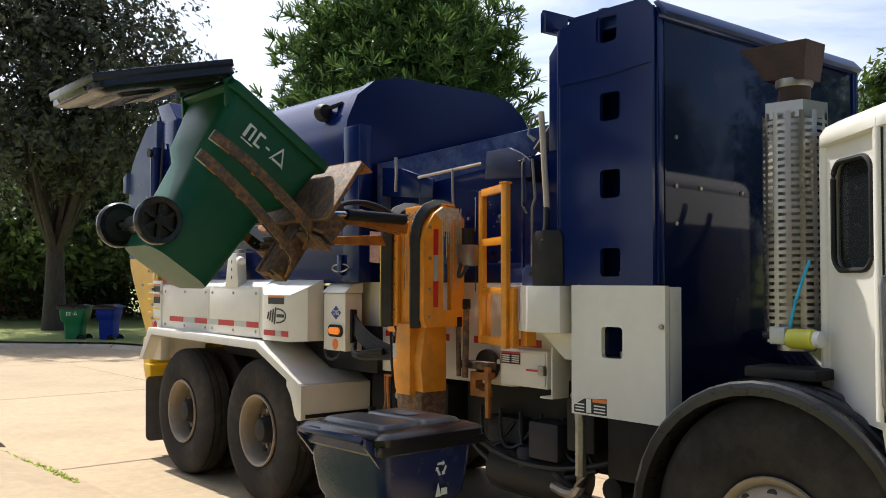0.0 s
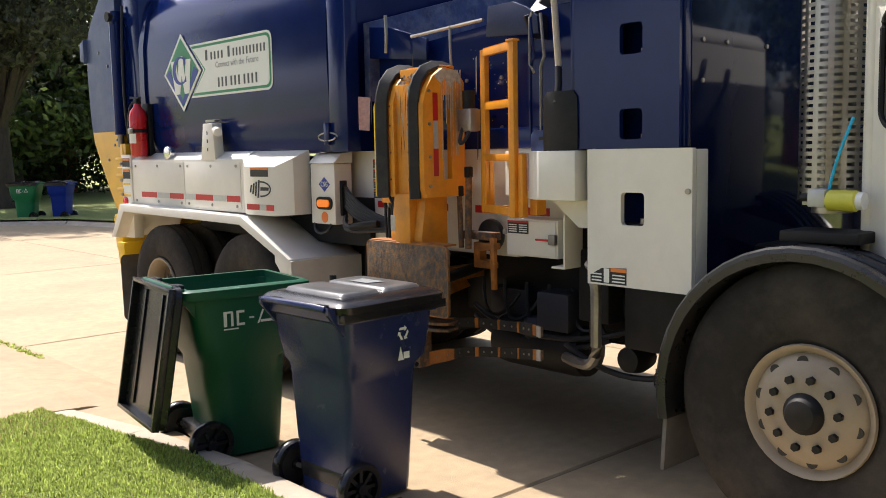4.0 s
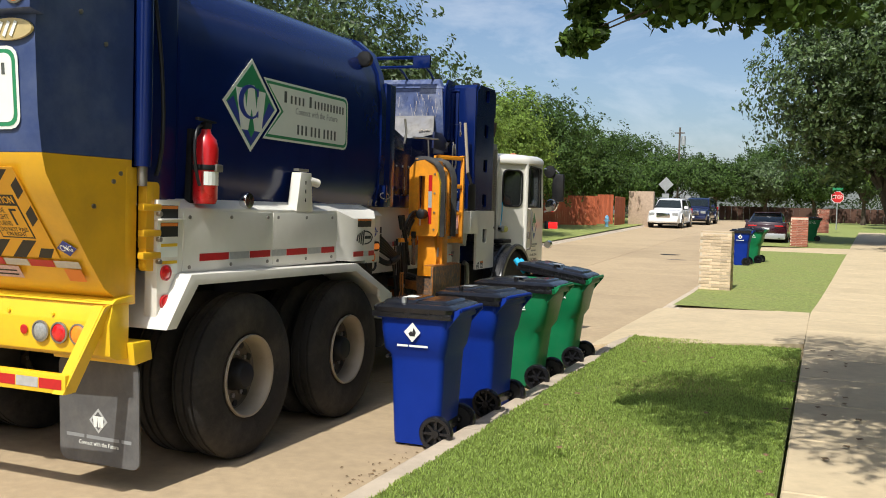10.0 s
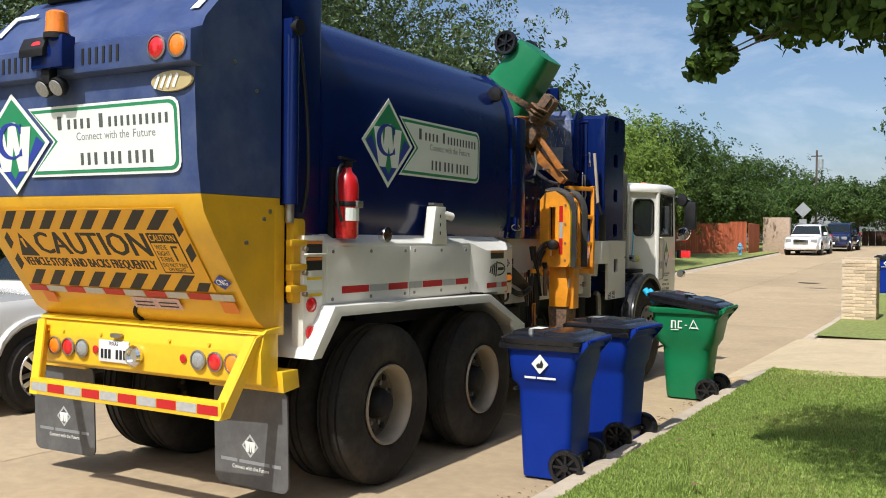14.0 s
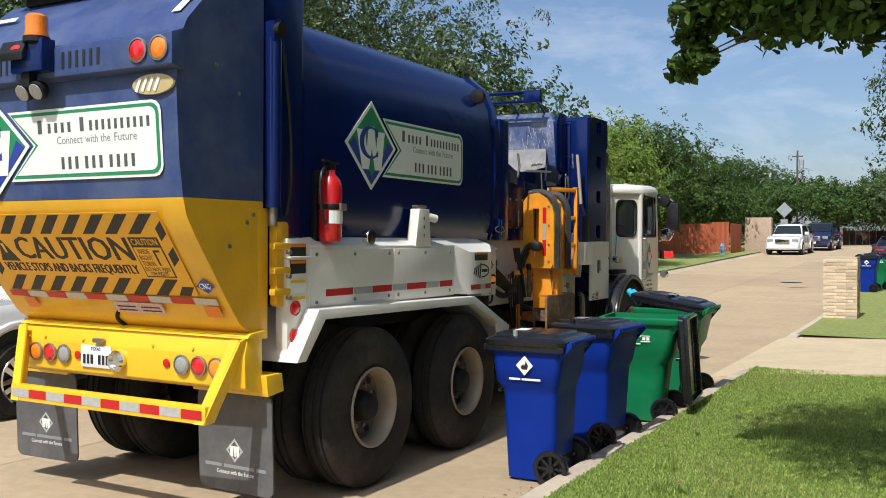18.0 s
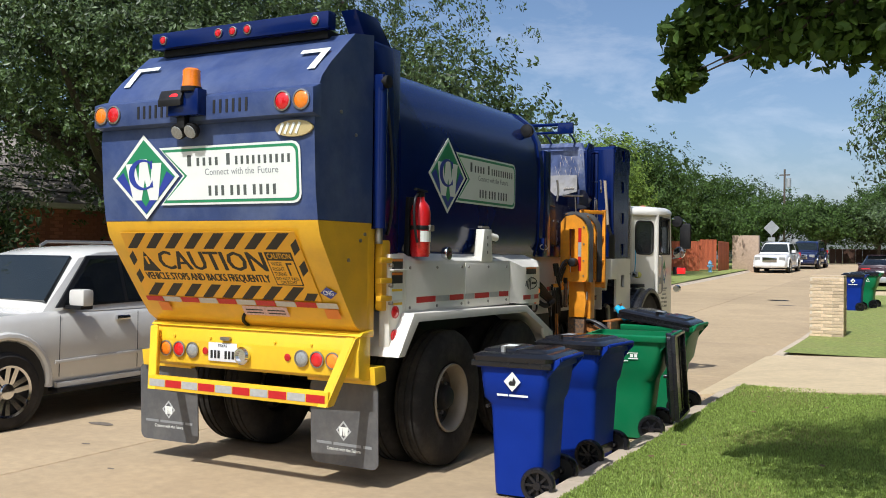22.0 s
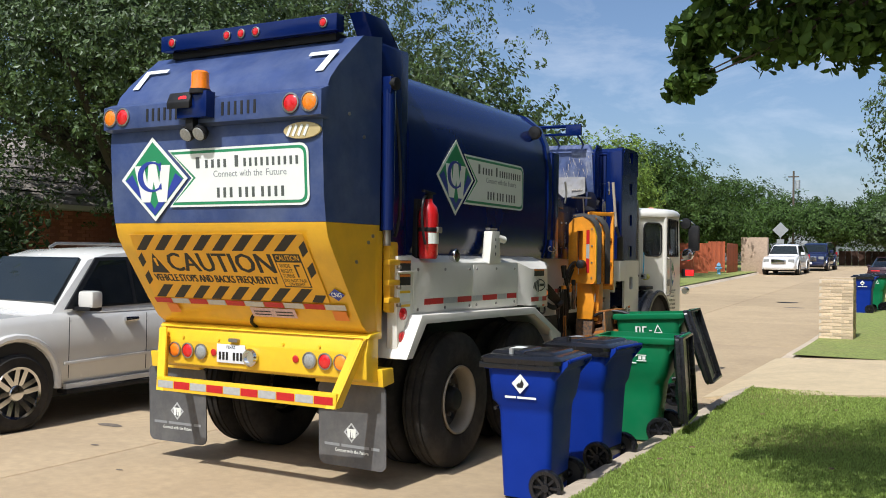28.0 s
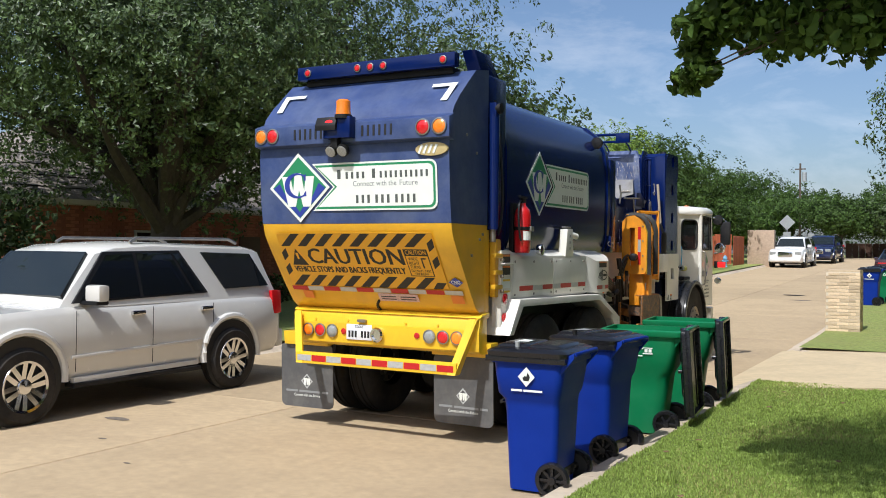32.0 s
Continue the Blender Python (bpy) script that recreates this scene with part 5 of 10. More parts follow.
WHEELS = []
for side in (1, -1):
    for y in (-2.38, -0.89):
        WHEELS.append((truck_wheel(side * 1.10, y, 0.60, 0.595, 0.27, side, dual=True), (side * 1.10, y, 0.60), 0.595))
        WHEELS.append((truck_wheel(side * 0.76, y, 0.60, 0.595, 0.27, side, dual=True), (side * 0.76, y, 0.60), 0.595))
    WHEELS.append((truck_wheel(side * 1.05, 3.83, 0.68, 0.655, 0.34, side), (side * 1.05, 3.83, 0.68), 0.655))

# frame, axles and things under the body
# plain black box added to keep the sunlit road from showing beneath
tbox("far_tank", (-1.0, 0.62, 0.66), (0.36, 1.45, 0.76), BLACK, 0.05, "black box added on the far side to block the lit road")
for sx in (-1, 1):
    tbox("frame_rail", (sx * 0.42, 1.0, 0.98), (0.09, 9.0, 0.26), BLACK, 0.01)
for y in (-2.38, -0.89, 3.83):
    tpart("axle", cyl(nb(), (-0.9, y, 0.54), (0.9, y, 0.54), 0.09), BLACK)
    tpart("axle_housing", lathe(nb(), [(0.05, -0.25), (0.2, -0.16), (0.22, 0), (0.2, 0.16), (0.05, 0.25)], 1, (0, y, 0.55), 20), BLACK)
tbox("container_floor", (-0.1, -0.25, 1.60), (1.58, 5.5, 0.40), BLACK, 0.02)
tbox("side_filler", (0.2, -1.0, 1.32), (1.3, 2.6, 0.36), BLACK, 0.01)
tbox("crossmember", (0, 0.42, 0.98), (1.36, 0.8, 0.34), BLACK, 0.02)
tbox("air_tank_frame", (0.62, 2.38, 1.05), (0.5, 0.22, 0.42), BLACK, 0.02)
tpart("air_tank", lathe(nb(), [(0.05, 1.5), (0.15, 1.53), (0.16, 1.6), (0.16, 2.15), (0.15, 2.22), (0.05, 2.25)], 1, (0.70, 0, 0.62), 20), BLACK)
# a second added blocker against the light from the far side
tbox("far_side_chest", (-0.82, 1.25, 0.86), (0.40, 2.9, 1.0), BLACK, 0.03)
tbox("hydraulic_tank", (0.48, 0.50, 0.84), (0.46, 0.95, 0.56), BLACK, 0.03)
tbox("under_body_case", (0.1, 2.0, 1.24), (1.0, 1.9, 1.0), BLACK, 0.03)
tbox("engine_block", (0, 3.4, 0.95), (0.8, 1.6, 0.7), BLACK, 0.05)
tbox("battery_box", (0.72, 2.92, 0.95), (0.5, 0.5, 0.4), BLACK, 0.02)
tpart("coolant_pipe", tube(nb(), [(1.0, 2.46, 1.2), (1.02, 2.50, 1.18), (1.02, 2.52, 1.05), (1.02, 2.52, 0.75)] + curve_pts((1.02, 2.52, 0.75), (1.02, 2.52, 0.62), (0.98, 2.42, 0.6), (0.9, 2.2, 0.62), 6), 0.032), STEEL)
for i, (y0, y1, z) in enumerate(((1.35, 2.45, 0.66), (1.40, 2.60, 0.74), (2.2, 3.1, 0.60))):
    tpart("brake_line", tube(nb(), curve_pts((0.80 + 0.05 * i, y0, z + 0.10), (0.86, y0 + 0.3, z - 0.10), (0.84, y1 - 0.3, z - 0.06), (0.80, y1, z + 0.08), 10), 0.018), HOSE)
for y, z in ((2.62, 0.66), (2.86, 0.58), (3.02, 0.70)):
    tpart("brake_chamber", lathe(nb(), [(0.02, -0.10), (0.07, -0.09), (0.085, -0.02), (0.085, 0.02), (0.07, 0.09), (0.02, 0.10)], 0, (0.78, y, z), 16), BLACK)
tpart("hanger_strap", prism(nb(), [(2.30, 1.2), (2.35, 1.2), (2.34, 0.62), (2.31, 0.62)], 0, 0.80, 0.815, 0.003), BLACK)
tbox("pump_body", (0.55, 1.55, 0.80), (0.30, 0.36, 0.30), GRIME, 0.05)
tbox("filter_block", (0.75, 2.05, 0.86), (0.20, 0.26, 0.24), GRIME, 0.03)
tpart("filter_can", lathe(nb(), [(0.02, 0.60), (0.07, 0.61), (0.075, 0.78), (0.06, 0.80)], 2, (0.78, 1.86, 0), 14), GRIME)
for i in range(7):
    y = 1.35 + 0.19 * i
    tpart("slack_line", tube(nb(), curve_pts((0.72, y, 1.0), (0.80, y + 0.05, 0.72 - 0.03 * (i % 3)), (0.80, y + 0.2, 0.70), (0.70, y + 0.3, 0.92), 8), 0.013, 6), HOSE)
tpart("spring_leaf", prism(nb(), [(2.75, 0.56), (3.3, 0.48), (3.9, 0.50), (3.9, 0.54), (3.3, 0.53), (2.75, 0.62)], 0, 0.70, 0.79), BLACK)
tpart("drive_shaft", cyl(nb(), (0, -0.5, 0.7), (0, 3.0, 0.95), 0.06), BLACK)

# hopper between the container and the tower
tpart("hopper_floor", prism(nb(), [(-0.95, 1.75), (0.71, 1.75), (0.71, 1.84), (-0.95, 1.84)], 1, 0.1, 2.45), BLUE_DARK)
tpart("hopper_wall_far", prism(nb(), [(0.10, 1.87), (2.45, 1.87), (2.45, 3.28), (0.5, 3.28), (0.10, 3.05)], 0, -1.04, -0.98), BLUE_WORN, label="scratched hopper wall")
tpart("hopper_wall", prism(nb(), [(0.33, 1.845), (2.45, 1.845), (2.45, 2.72), (1.92, 2.66), (0.75, 2.56), (0.33, 2.62)], 0, 0.72, 0.77), BLUE, label="dark blue hopper wall with bolts")
for k in range(8):
    for z in (1.975, 2.284):
        tpart("bolt_head", cyl(nb(), (0.77, 0.487 + k * 0.157, z), (0.782, 0.487 + k * 0.157, z), 0.0125, n=8), STEEL)
tbox("hopper_ledge", (0.785, 0.95, 2.045), (0.03, 1.15, 0.02), BLUE, 0.004)
tbox("hopper_sill", (0.80, 1.4, 1.905), (0.07, 2.1, 0.13), BLUE, 0.01)
tpart("spill_flap", prism(nb(), [(1.60, 2.52), (1.62, 2.70), (1.83, 2.705), (1.93, 2.66), (2.02, 2.60), (2.03, 2.50)], 0, 0.90, 0.925, 0.003), BLUE_DARK, label="dark bent sheet-metal flap on the hopper edge")
tpart("hopper_edge_bar", tube(nb(), [(0.965, 0.95, 2.585), (0.965, 1.62, 2.62)], 0.012, 6), STEEL)
tpart("edge_chain", tube(nb(), curve_pts((0.97, 1.33, 2.61), (0.99, 1.34, 2.4), (0.97, 1.36, 2.2), (0.97, 1.35, 2.05), 10), 0.009, 6), STEEL)
tpart("hopper_flap", prism(nb(), [(0.34, 2.72), (0.60, 2.69), (0.97, 2.58), (0.97, 2.44), (0.34, 2.50)], 0, 0.83, 0.855, 0.004), BLUE, label="blue sheet-metal lip on the hopper edge")
tpart("latch_rod", tube(nb(), [(0.985, 2.04, 2.62), (0.99, 2.02, 2.58), (0.99, 2.02, 2.32), (0.985, 2.05, 2.27)], 0.008, 6), STEEL)
tpart("tower_hook", tube(nb(), [(1.0, 2.20, 2.86), (1.03, 2.14, 2.84), (1.04, 2.12, 2.74), (1.02, 2.16, 2.70)], 0.012, 6), STEEL)
tpart("spread_plate", prism(nb(), [(-0.95, 2.70), (0.835, 2.69), (0.80, 3.25), (-0.95, 3.28)], 1, 2.10, 2.12, 0.003), BLUE_WORN, label="dusty scratched blue plate over the hopper")
tpart("spread_plate_top", loft(nb(), [[(-0.95, 2.10, 3.283), (0.798, 2.10, 3.253), (0.815, 2.13, 3.253), (-0.95, 2.13, 3.283)], [(-0.95, 2.20, 3.385), (0.72, 2.20, 3.375), (0.74, 2.23, 3.37), (-0.95, 2.23, 3.38)]]), BLUE_WORN)
tpart("spread_plate_side", prism(nb(), [(2.105, 2.66), (2.40, 2.66), (2.40, 3.36), (2.21, 3.365), (2.105, 3.25)], 0, 0.822, 0.842, 0.003), BLUE)
tpart("spread_apron", loft(nb(), [[(0.10, 2.085, 2.935), (0.72, 2.085, 2.93), (0.72, 2.070, 2.93), (0.10, 2.070, 2.935)], [(0.235, 1.92, 2.69), (0.53, 1.905, 2.635), (0.53, 1.89, 2.635), (0.235, 1.905, 2.69)]]), mat("scraped_steel", (0.20, 0.19, 0.175), 0.6, metal=0.1, vary=0.4, scale=12, dirt=(0.09, 0.10, 0.15), dscale=6, damount=0.7), label="scraped bare steel flap over the hopper")
tpart("spread_apron_edge", loft(nb(), [[(0.53, 2.085, 2.93), (0.72, 2.085, 2.93), (0.72, 2.070, 2.93), (0.53, 2.070, 2.93)], [(0.53, 1.905, 2.635), (0.785, 1.92, 2.70), (0.785, 1.905, 2.70), (0.53, 1.89, 2.635)]]), mat("scraped_steel", (0, 0, 0)))
rg = random.Random(41)
for k in range(46):
    x, z, a, l = rg.uniform(-0.2, 0.78), rg.uniform(2.95, 3.24), rg.uniform(-1.9, -1.2), rg.uniform(0.03, 0.16)
    w = rg.uniform(0.0015, 0.004)
    dx, dz = l * math.cos(a), l * math.sin(a)
    tpart("plate_scratch", prism(nb(), [(x - w, z), (x + w, z), (x + dx + w * 0.5, z + dz), (x + dx - w * 0.5, z + dz)], 1, 2.0975, 2.0995), SCRAPE if k % 3 else BLUE_DARK)
for k in range(5):
    tpart("caked_lump", lathe(nb(), [(0.012, 0.0), (0.014, 0.012), (0.001, 0.02)], 2, (0.60 + 0.03 * k, 1.93, 2.735 + 0.006 * (k % 2)), 8), SCRAPE)
tpart("hopper_lip", prism(nb(), [(-0.2, 2.63), (0.30, 2.60), (0.56, 2.56), (0.86, 2.64), (0.97, 2.60), (0.90, 2.48), (-0.2, 2.48)], 1, 1.95, 1.965), GRIME, label="blackened torn hopper lip")
tpart("packer_blade", prism(nb(), [(-0.97, 2.2), (0.86, 2.2), (0.86, 2.75), (-0.97, 3.25)], 1, 0.30, 0.36), BLUE_WORN, label="scraped bright packer blade")
tpart("hopper_chute", loft(nb(), [[(-0.9, 0.55, 3.2), (-0.2, 0.5, 2.5), (-0.2, 0.52, 2.46), (-0.93, 0.57, 3.16)], [(-0.9, 2.2, 3.2), (-0.2, 2.2, 2.5), (-0.2, 2.2, 2.46), (-0.93, 2.2, 3.16)]]), BLUE_WORN)
tpart("roof_rack", tube(nb(), [(-0.30, 1.93, 3.60), (0.71, 1.93, 3.59)], 0.022, 6), BLUE)
tbox("roof_rack_plate", (0.61, 1.93, 3.53), (0.21, 0.05, 0.13), BLUE, 0.006)
tpart("roof_rack_rail", tube(nb(), [(-0.30, 1.93, 3.49), (0.52, 1.93, 3.485)], 0.018, 6), BLUE)
for x in (0.30, 0.64):
    tpart("rack_foot", tube(nb(), [(x, 1.93, 3.49), (x, 2.10, 3.44), (x, 2.22, 3.372)], 0.014, 6), BLUE)
tpart("swing_rod", tube(nb(), [(0.98, 0.7, 2.5), (0.99, 0.72, 2.62), (0.98, 0.70, 2.75)], 0.012, 6), STEEL)
tbox("valve_block", (1.0, 1.52, 2.02), (0.09, 0.12, 0.14), STEEL, 0.015)
tpart("valve_cap", cyl(nb(), (1.0, 1.52, 2.09), (1.0, 1.52, 2.2), 0.04), BLACK)
tpart("valve_hose", tube(nb(), curve_pts((1.03, 1.5, 1.98), (1.1, 1.5, 1.85), (1.1, 1.56, 1.85), (1.04, 1.56, 1.95)), 0.012), HOSE)
flat("faded_notice", [(0.29, 2.0), (0.42, 1.985), (0.43, 2.22), (0.285, 2.235)], Matrix.Translation((0.985, 0.285, 0)) @ pose(0, 0, 0, 0, 0, 40) @ SIDE @ Matrix.Translation((-0.285, 0, 0)), DECAL_PINK, truck, 0.001, "torn faded notice")
words("small_notice", "NO DRILLING", 0.03, on_side(0.837, 0.51, 1.885), DECAL_WHITE, truck, 0.14, 0.001)
tpart("wire_loop", tube(nb(), [(1.05 + 0.02 * math.sin(a / 3), 0.10 + 0.11 * math.cos(a), 1.95 + 0.03 * math.sin(a)) for a in [k * 0.5 for k in range(13)]], 0.006, 6), STEEL)
tbox("wire_post", (1.05, 0.10, 1.97), (0.05, 0.06, 0.16), BLUE, 0.008)

# white step box and shovel beside the tower
tk = tpart("tool_box", prism(nb(), [(2.085, 1.825), (2.24, 1.825), (2.24, 1.915), (2.22, 1.94), (2.105, 1.94), (2.085, 1.915)], 0, 0.99, 1.06, 0.006), BLUE_FADED, label="small blue box on the step")
part("box_slot", box(nb(), (1.062, 2.165, 1.895), (0.004, 0.03, 0.02)), DECAL_BLACK, tk)
STEP = [(0.81, 1.66), (0.87, 1.70), (1.135, 2.17), (1.16, 2.23), (1.16, 2.49), (0.81, 2.49)]
stb = tpart("step_box", prism(nb(), STEP, 2, 1.555, 1.825, 0.008), WHITE, label="white step box with a faded notice")
part("step_lip", prism(nb(), [(2.30, 1.80), (2.50, 1.80), (2.50, 1.85), (2.34, 1.85)], 0, 1.02, 1.045, 0.003), BLACK, stb)
FACET = Matrix.Translation((0.87, 1.70, 0)) @ pose(0, 0, 0, 0, 0, -29.4) @ SIDE
flat("faded_notice", [(0.20, 1.60), (0.47, 1.60), (0.47, 1.815), (0.20, 1.815)], FACET @ Matrix.Translation((0, 0, 0.004)), DECAL_PINK, stb, 0.001)
tpart("step_gusset", prism(nb(), [(2.20, 1.555), (2.50, 1.555), (2.46, 1.40), (2.40, 1.40)], 0, 0.81, 1.02), WHITE)
tpart("blue_bracket", prism(nb(), rrect(0.29, 0.15, 0.03, 3, 2.19, 1.895), 0, 0.965, 0.99, 0.003), BLUE)
tpart("bracket_eye", prism(nb(), rrect(0.03, 0.05, 0.012, 3, 2.27, 1.93), 0, 0.9905, 0.992), DECAL_BLACK)
tpart("panel_latch", prism(nb(), [(2.50, 1.82), (2.54, 1.82), (2.54, 1.56), (2.52, 1.50), (2.50, 1.58)], 0, 1.0, 1.06, 0.004), BLACK)
sh = tpart("shovel_shaft", tube(nb(), [(1.05, 2.24, 2.86), (1.075, 2.31, 2.27)], 0.019, 10), WOOD, label="pale wooden shovel shaft")
part("shovel_socket", tube(nb(), [(1.075, 2.308, 2.28), (1.10, 2.33, 2.18), (1.135, 2.345, 2.08)], 0.02, 10), BLACK, sh)
part("shovel_blade", loft(nb(), [[(1.15 - 0.03 * (abs(u) ** 2), 2.355 + 0.122 * u * w, z) for u in (-1, -0.5, 0, 0.5, 1)] + [(1.142 - 0.03 * (abs(u) ** 2), 2.355 + 0.122 * u * w, z) for u in (1, 0.5, 0, -0.5, -1)] for w, z in ((0.75, 2.145), (0.98, 2.11), (1.0, 1.90), (0.98, 1.83), (0.8, 1.80))]), BLACK, sh)
cb = tbox("control_box", (0.875, 1.985, 1.312), (0.15, 0.41, 0.226), WHITE, 0.01, "white control box with a latch")
tbox("box_door", (0.953, 1.985, 1.312), (0.010, 0.385, 0.20), WHITE, 0.004, parent=cb)
tbox("box_latch", (0.968, 2.165, 1.312), (0.03, 0.05, 0.06), STEEL, 0.006, parent=cb)
tbox("latch_pin", (0.975, 2.09, 1.308), (0.014, 0.10, 0.012), RED, 0.003, parent=cb)
tbox("box_hinge", (0.955, 1.775, 1.34), (0.02, 0.03, 0.03), STEEL, 0.005, parent=cb)
flat("box_label", [(1.80, 1.335), (1.97, 1.335), (1.97, 1.412), (1.80, 1.412)], on_side(0.960, 0, 0), DECAL_BLACK, cb, 0.001)
flat("label_heading", [(1.80, 1.40), (1.97, 1.40), (1.97, 1.412), (1.80, 1.412)], on_side(0.9615, 0, 0), RED_TAPE, cb, 0.001)
for k in range(4):
    for y0, y1 in ((1.81, 1.875), (1.895, 1.96)):
        flat("label_line", [(y0, 1.345 + k * 0.013), (y1, 1.345 + k * 0.013), (y1, 1.351 + k * 0.013), (y0, 1.351 + k * 0.013)], on_side(0.9615, 0, 0), DECAL_WHITE, cb, 0.0008)
tbox("side_plate", (0.93, 2.285, 1.31), (0.16, 0.012, 0.31), WHITE, 0.004)
tbox("side_plate_lip", (0.93, 2.235, 1.16), (0.16, 0.09, 0.012), WHITE, 0.003)

# tower with ladder holes: a plate with real openings over a dark core
tpart("tower_core", prism(nb(), [(2.47, 1.2), (3.06, 1.2), (3.06, 3.22), (2.96, 3.30), (2.47, 3.30)], 0, -1.03, 0.96), BLUE, label="tall dark blue bulkhead tower")
tbox("bulkhead_face", (0, 3.085, 2.22), (2.02, 0.04, 2.16), BLUE_GLOSS, 0.006, "glossy dark blue bulkhead behind the cab")
for x, z in ((0.92, 2.62), (0.92, 2.36), (0.92, 2.16), (0.70, 2.36), (0.3, 2.36), (-0.1, 2.36)):
    tpart("bolt_head", cyl(nb(), (x, 3.10, z), (x, 3.115, z), 0.012, n=8), STEEL)
HOLES = [1.955, 2.382, 2.806, 3.238]


def sheet_with_holes(outline, holes, x0, x1):
    """A sheet of steel in the side plane, as (y, z) outline with openings, pulled to its thickness."""
    bm = nb()
    es = []
    for loop in [outline] + holes:
        vs = [bm.verts.new((x0, y, z)) for y, z in loop]
        es += [bm.edges.new((vs[i], vs[(i + 1) % len(vs)])) for i in range(len(vs))]
    bmesh.ops.triangle_fill(bm, use_beauty=True, use_dissolve=False, edges=es)
    r = bmesh.ops.extrude_face_region(bm, geom=bm.faces[:])
    bmesh.ops.translate(bm, vec=(x1 - x0, 0, 0), verts=[v for v in r["geom"] if isinstance(v, bmesh.types.BMVert)])
    return bm


def holed_plate(y0, y1, z0, z1, holes, hw, hh, yc, x0, x1, name, material, label=""):
    bm = sheet_with_holes([(y0, z0), (y1, z0), (y1, z1), (y0, z1)], [rrect(hw, hh, 0.022, 3, yc, z) for z in holes], x0, x1)
    return tpart(name, bm, material, label=label)


for sx in (1, -1):
    a, b = (1.08, 1.11) if sx > 0 else (-1.11, -1.08)
    holed_plate(2.45, 3.10, 1.832, 3.30, HOLES, 0.14, 0.155, 2.815, a, b, "tower_side", BLUE)
    holed_plate(2.545, 3.185, 1.115, 1.83, [1.522], 0.145, 0.17, 2.835, a + 0.012 * sx, b + 0.012 * sx, "step_panel", WHITE, "white panel with a foot hole")
    for z in HOLES + [1.522]:
        tbox("step_tread", (sx * 1.0, 2.82, z - 0.085), (0.16, 0.20, 0.014), BLACK, 0.003)
        tpart("tread_lug", cyl(nb(), (sx * 1.05, 2.86, z - 0.078), (sx * 1.05, 2.86, z - 0.05), 0.022, n=10), STEEL)
    tbox("tower_edge", (sx * 1.05, 3.095, 2.565), (0.056, 0.034, 1.46), BLUE, 0.008)
    tbox("tower_rear", (sx * 1.0, 2.435, 2.565), (0.215, 0.03, 1.46), BLUE, 0.008)
    tbox("panel_edge", (sx * 1.03, 3.168, 1.473), (0.10, 0.03, 0.70), WHITE, 0.006)
    tpart("panel_bolt", cyl(nb(), (sx * 1.118, 3.165, 1.62), (sx * 1.135, 3.165, 1.62), 0.014, n=8), STEEL)
# the wrinkled cap plate over the topmost step
capbm = sheet_with_holes([(2.446, 2.972), (2.80, 2.975), (3.114, 3.0), (3.114, 3.29), (3.06, 3.345), (2.56, 3.345), (2.446, 3.25)], [rrect(0.145, 0.16, 0.03, 3, 2.80, 3.238)], 1.1125, 1.119)
tbox("tower_back", (0, 2.447, 2.56), (1.76, 0.03, 1.36), BLUE, 0.004)
tbox("tower_seam", (0, 2.431, 2.86), (1.78, 0.006, 0.012), BLUE_DARK, 0.002)
for x, z in ((0.62, 2.90), (0.66, 2.66), (0.55, 3.02), (0.80, 2.45), (0.93, 2.75), (0.97, 2.3), (0.90, 2.05)):
    tpart("paint_chip", prism(nb(), [(x - 0.008, z - 0.01), (x + 0.007, z - 0.012), (x + 0.009, z + 0.006), (x - 0.003, z + 0.012)], 1, 2.4165, 2.4185), SIGN_GREY)
tpart("tower_cap", capbm, BLUE, label="dented blue cap plate on the tower")
tpart("tower_roof", prism(nb(), [(2.44, 3.26), (2.56, 3.352), (2.98, 3.352), (3.125, 3.27), (3.115, 3.24), (2.46, 3.24)], 0, -1.08, 1.076, 0.01), BLUE)
tpart("roof_lip", prism(nb(), [(3.126, 3.25), (3.165, 3.262), (3.10, 3.335), (3.07, 3.33)], 0, -1.06, 1.06, 0.004), BLUE_FADED)
tpart("roof_lamp", lathe(nb(), [(0.05, 0), (0.045, 0.03), (0.001, 0.04)], 2, (1.0, 2.70, 3.352), 12), BLACK)
flat("panel_sticker", [(2.565, 1.125), (2.80, 1.125), (2.80, 1.215), (2.64, 1.205), (2.565, 1.165)], on_side(1.1225, 0, 0), DECAL_BLACK, truck, 0.001)
flat("sticker_heading", [(2.70, 1.19), (2.80, 1.19), (2.80, 1.21), (2.70, 1.21)], on_side(1.124, 0, 0), DECAL_ORANGE, truck, 0.001)
flat("sticker_field", [(2.655, 1.13), (2.69, 1.13), (2.69, 1.205), (2.655, 1.205)], on_side(1.124, 0, 0), DECAL_WHITE, truck, 0.001)
for i in range(3):
    for y0, y1 in ((2.71, 2.79), (2.575, 2.64)):
        flat("sticker_line", [(y0, 1.135 + i * 0.017), (y1, 1.135 + i * 0.017), (y1, 1.142 + i * 0.017), (y0, 1.142 + i * 0.017)], on_side(1.124, 0, 0), DECAL_WHITE, truck, 0.001)

# exhaust with its slotted guard
EXX, EXY = 0.80, 3.72
ex = tpart("exhaust_pipe", lathe(nb(), [(0.09, 1.52), (0.09, 2.66), (0.075, 2.70), (0.075, 2.88), (0.001, 2.88)], 2, (EXX, EXY, 0), 24), TIN, label="upright exhaust with slotted steel guard")
part("exhaust_clamp", lathe(nb(), [(0.085, 2.80), (0.09, 2.82), (0.085, 2.84)], 2, (EXX, EXY, 0), 24), STEEL, ex)
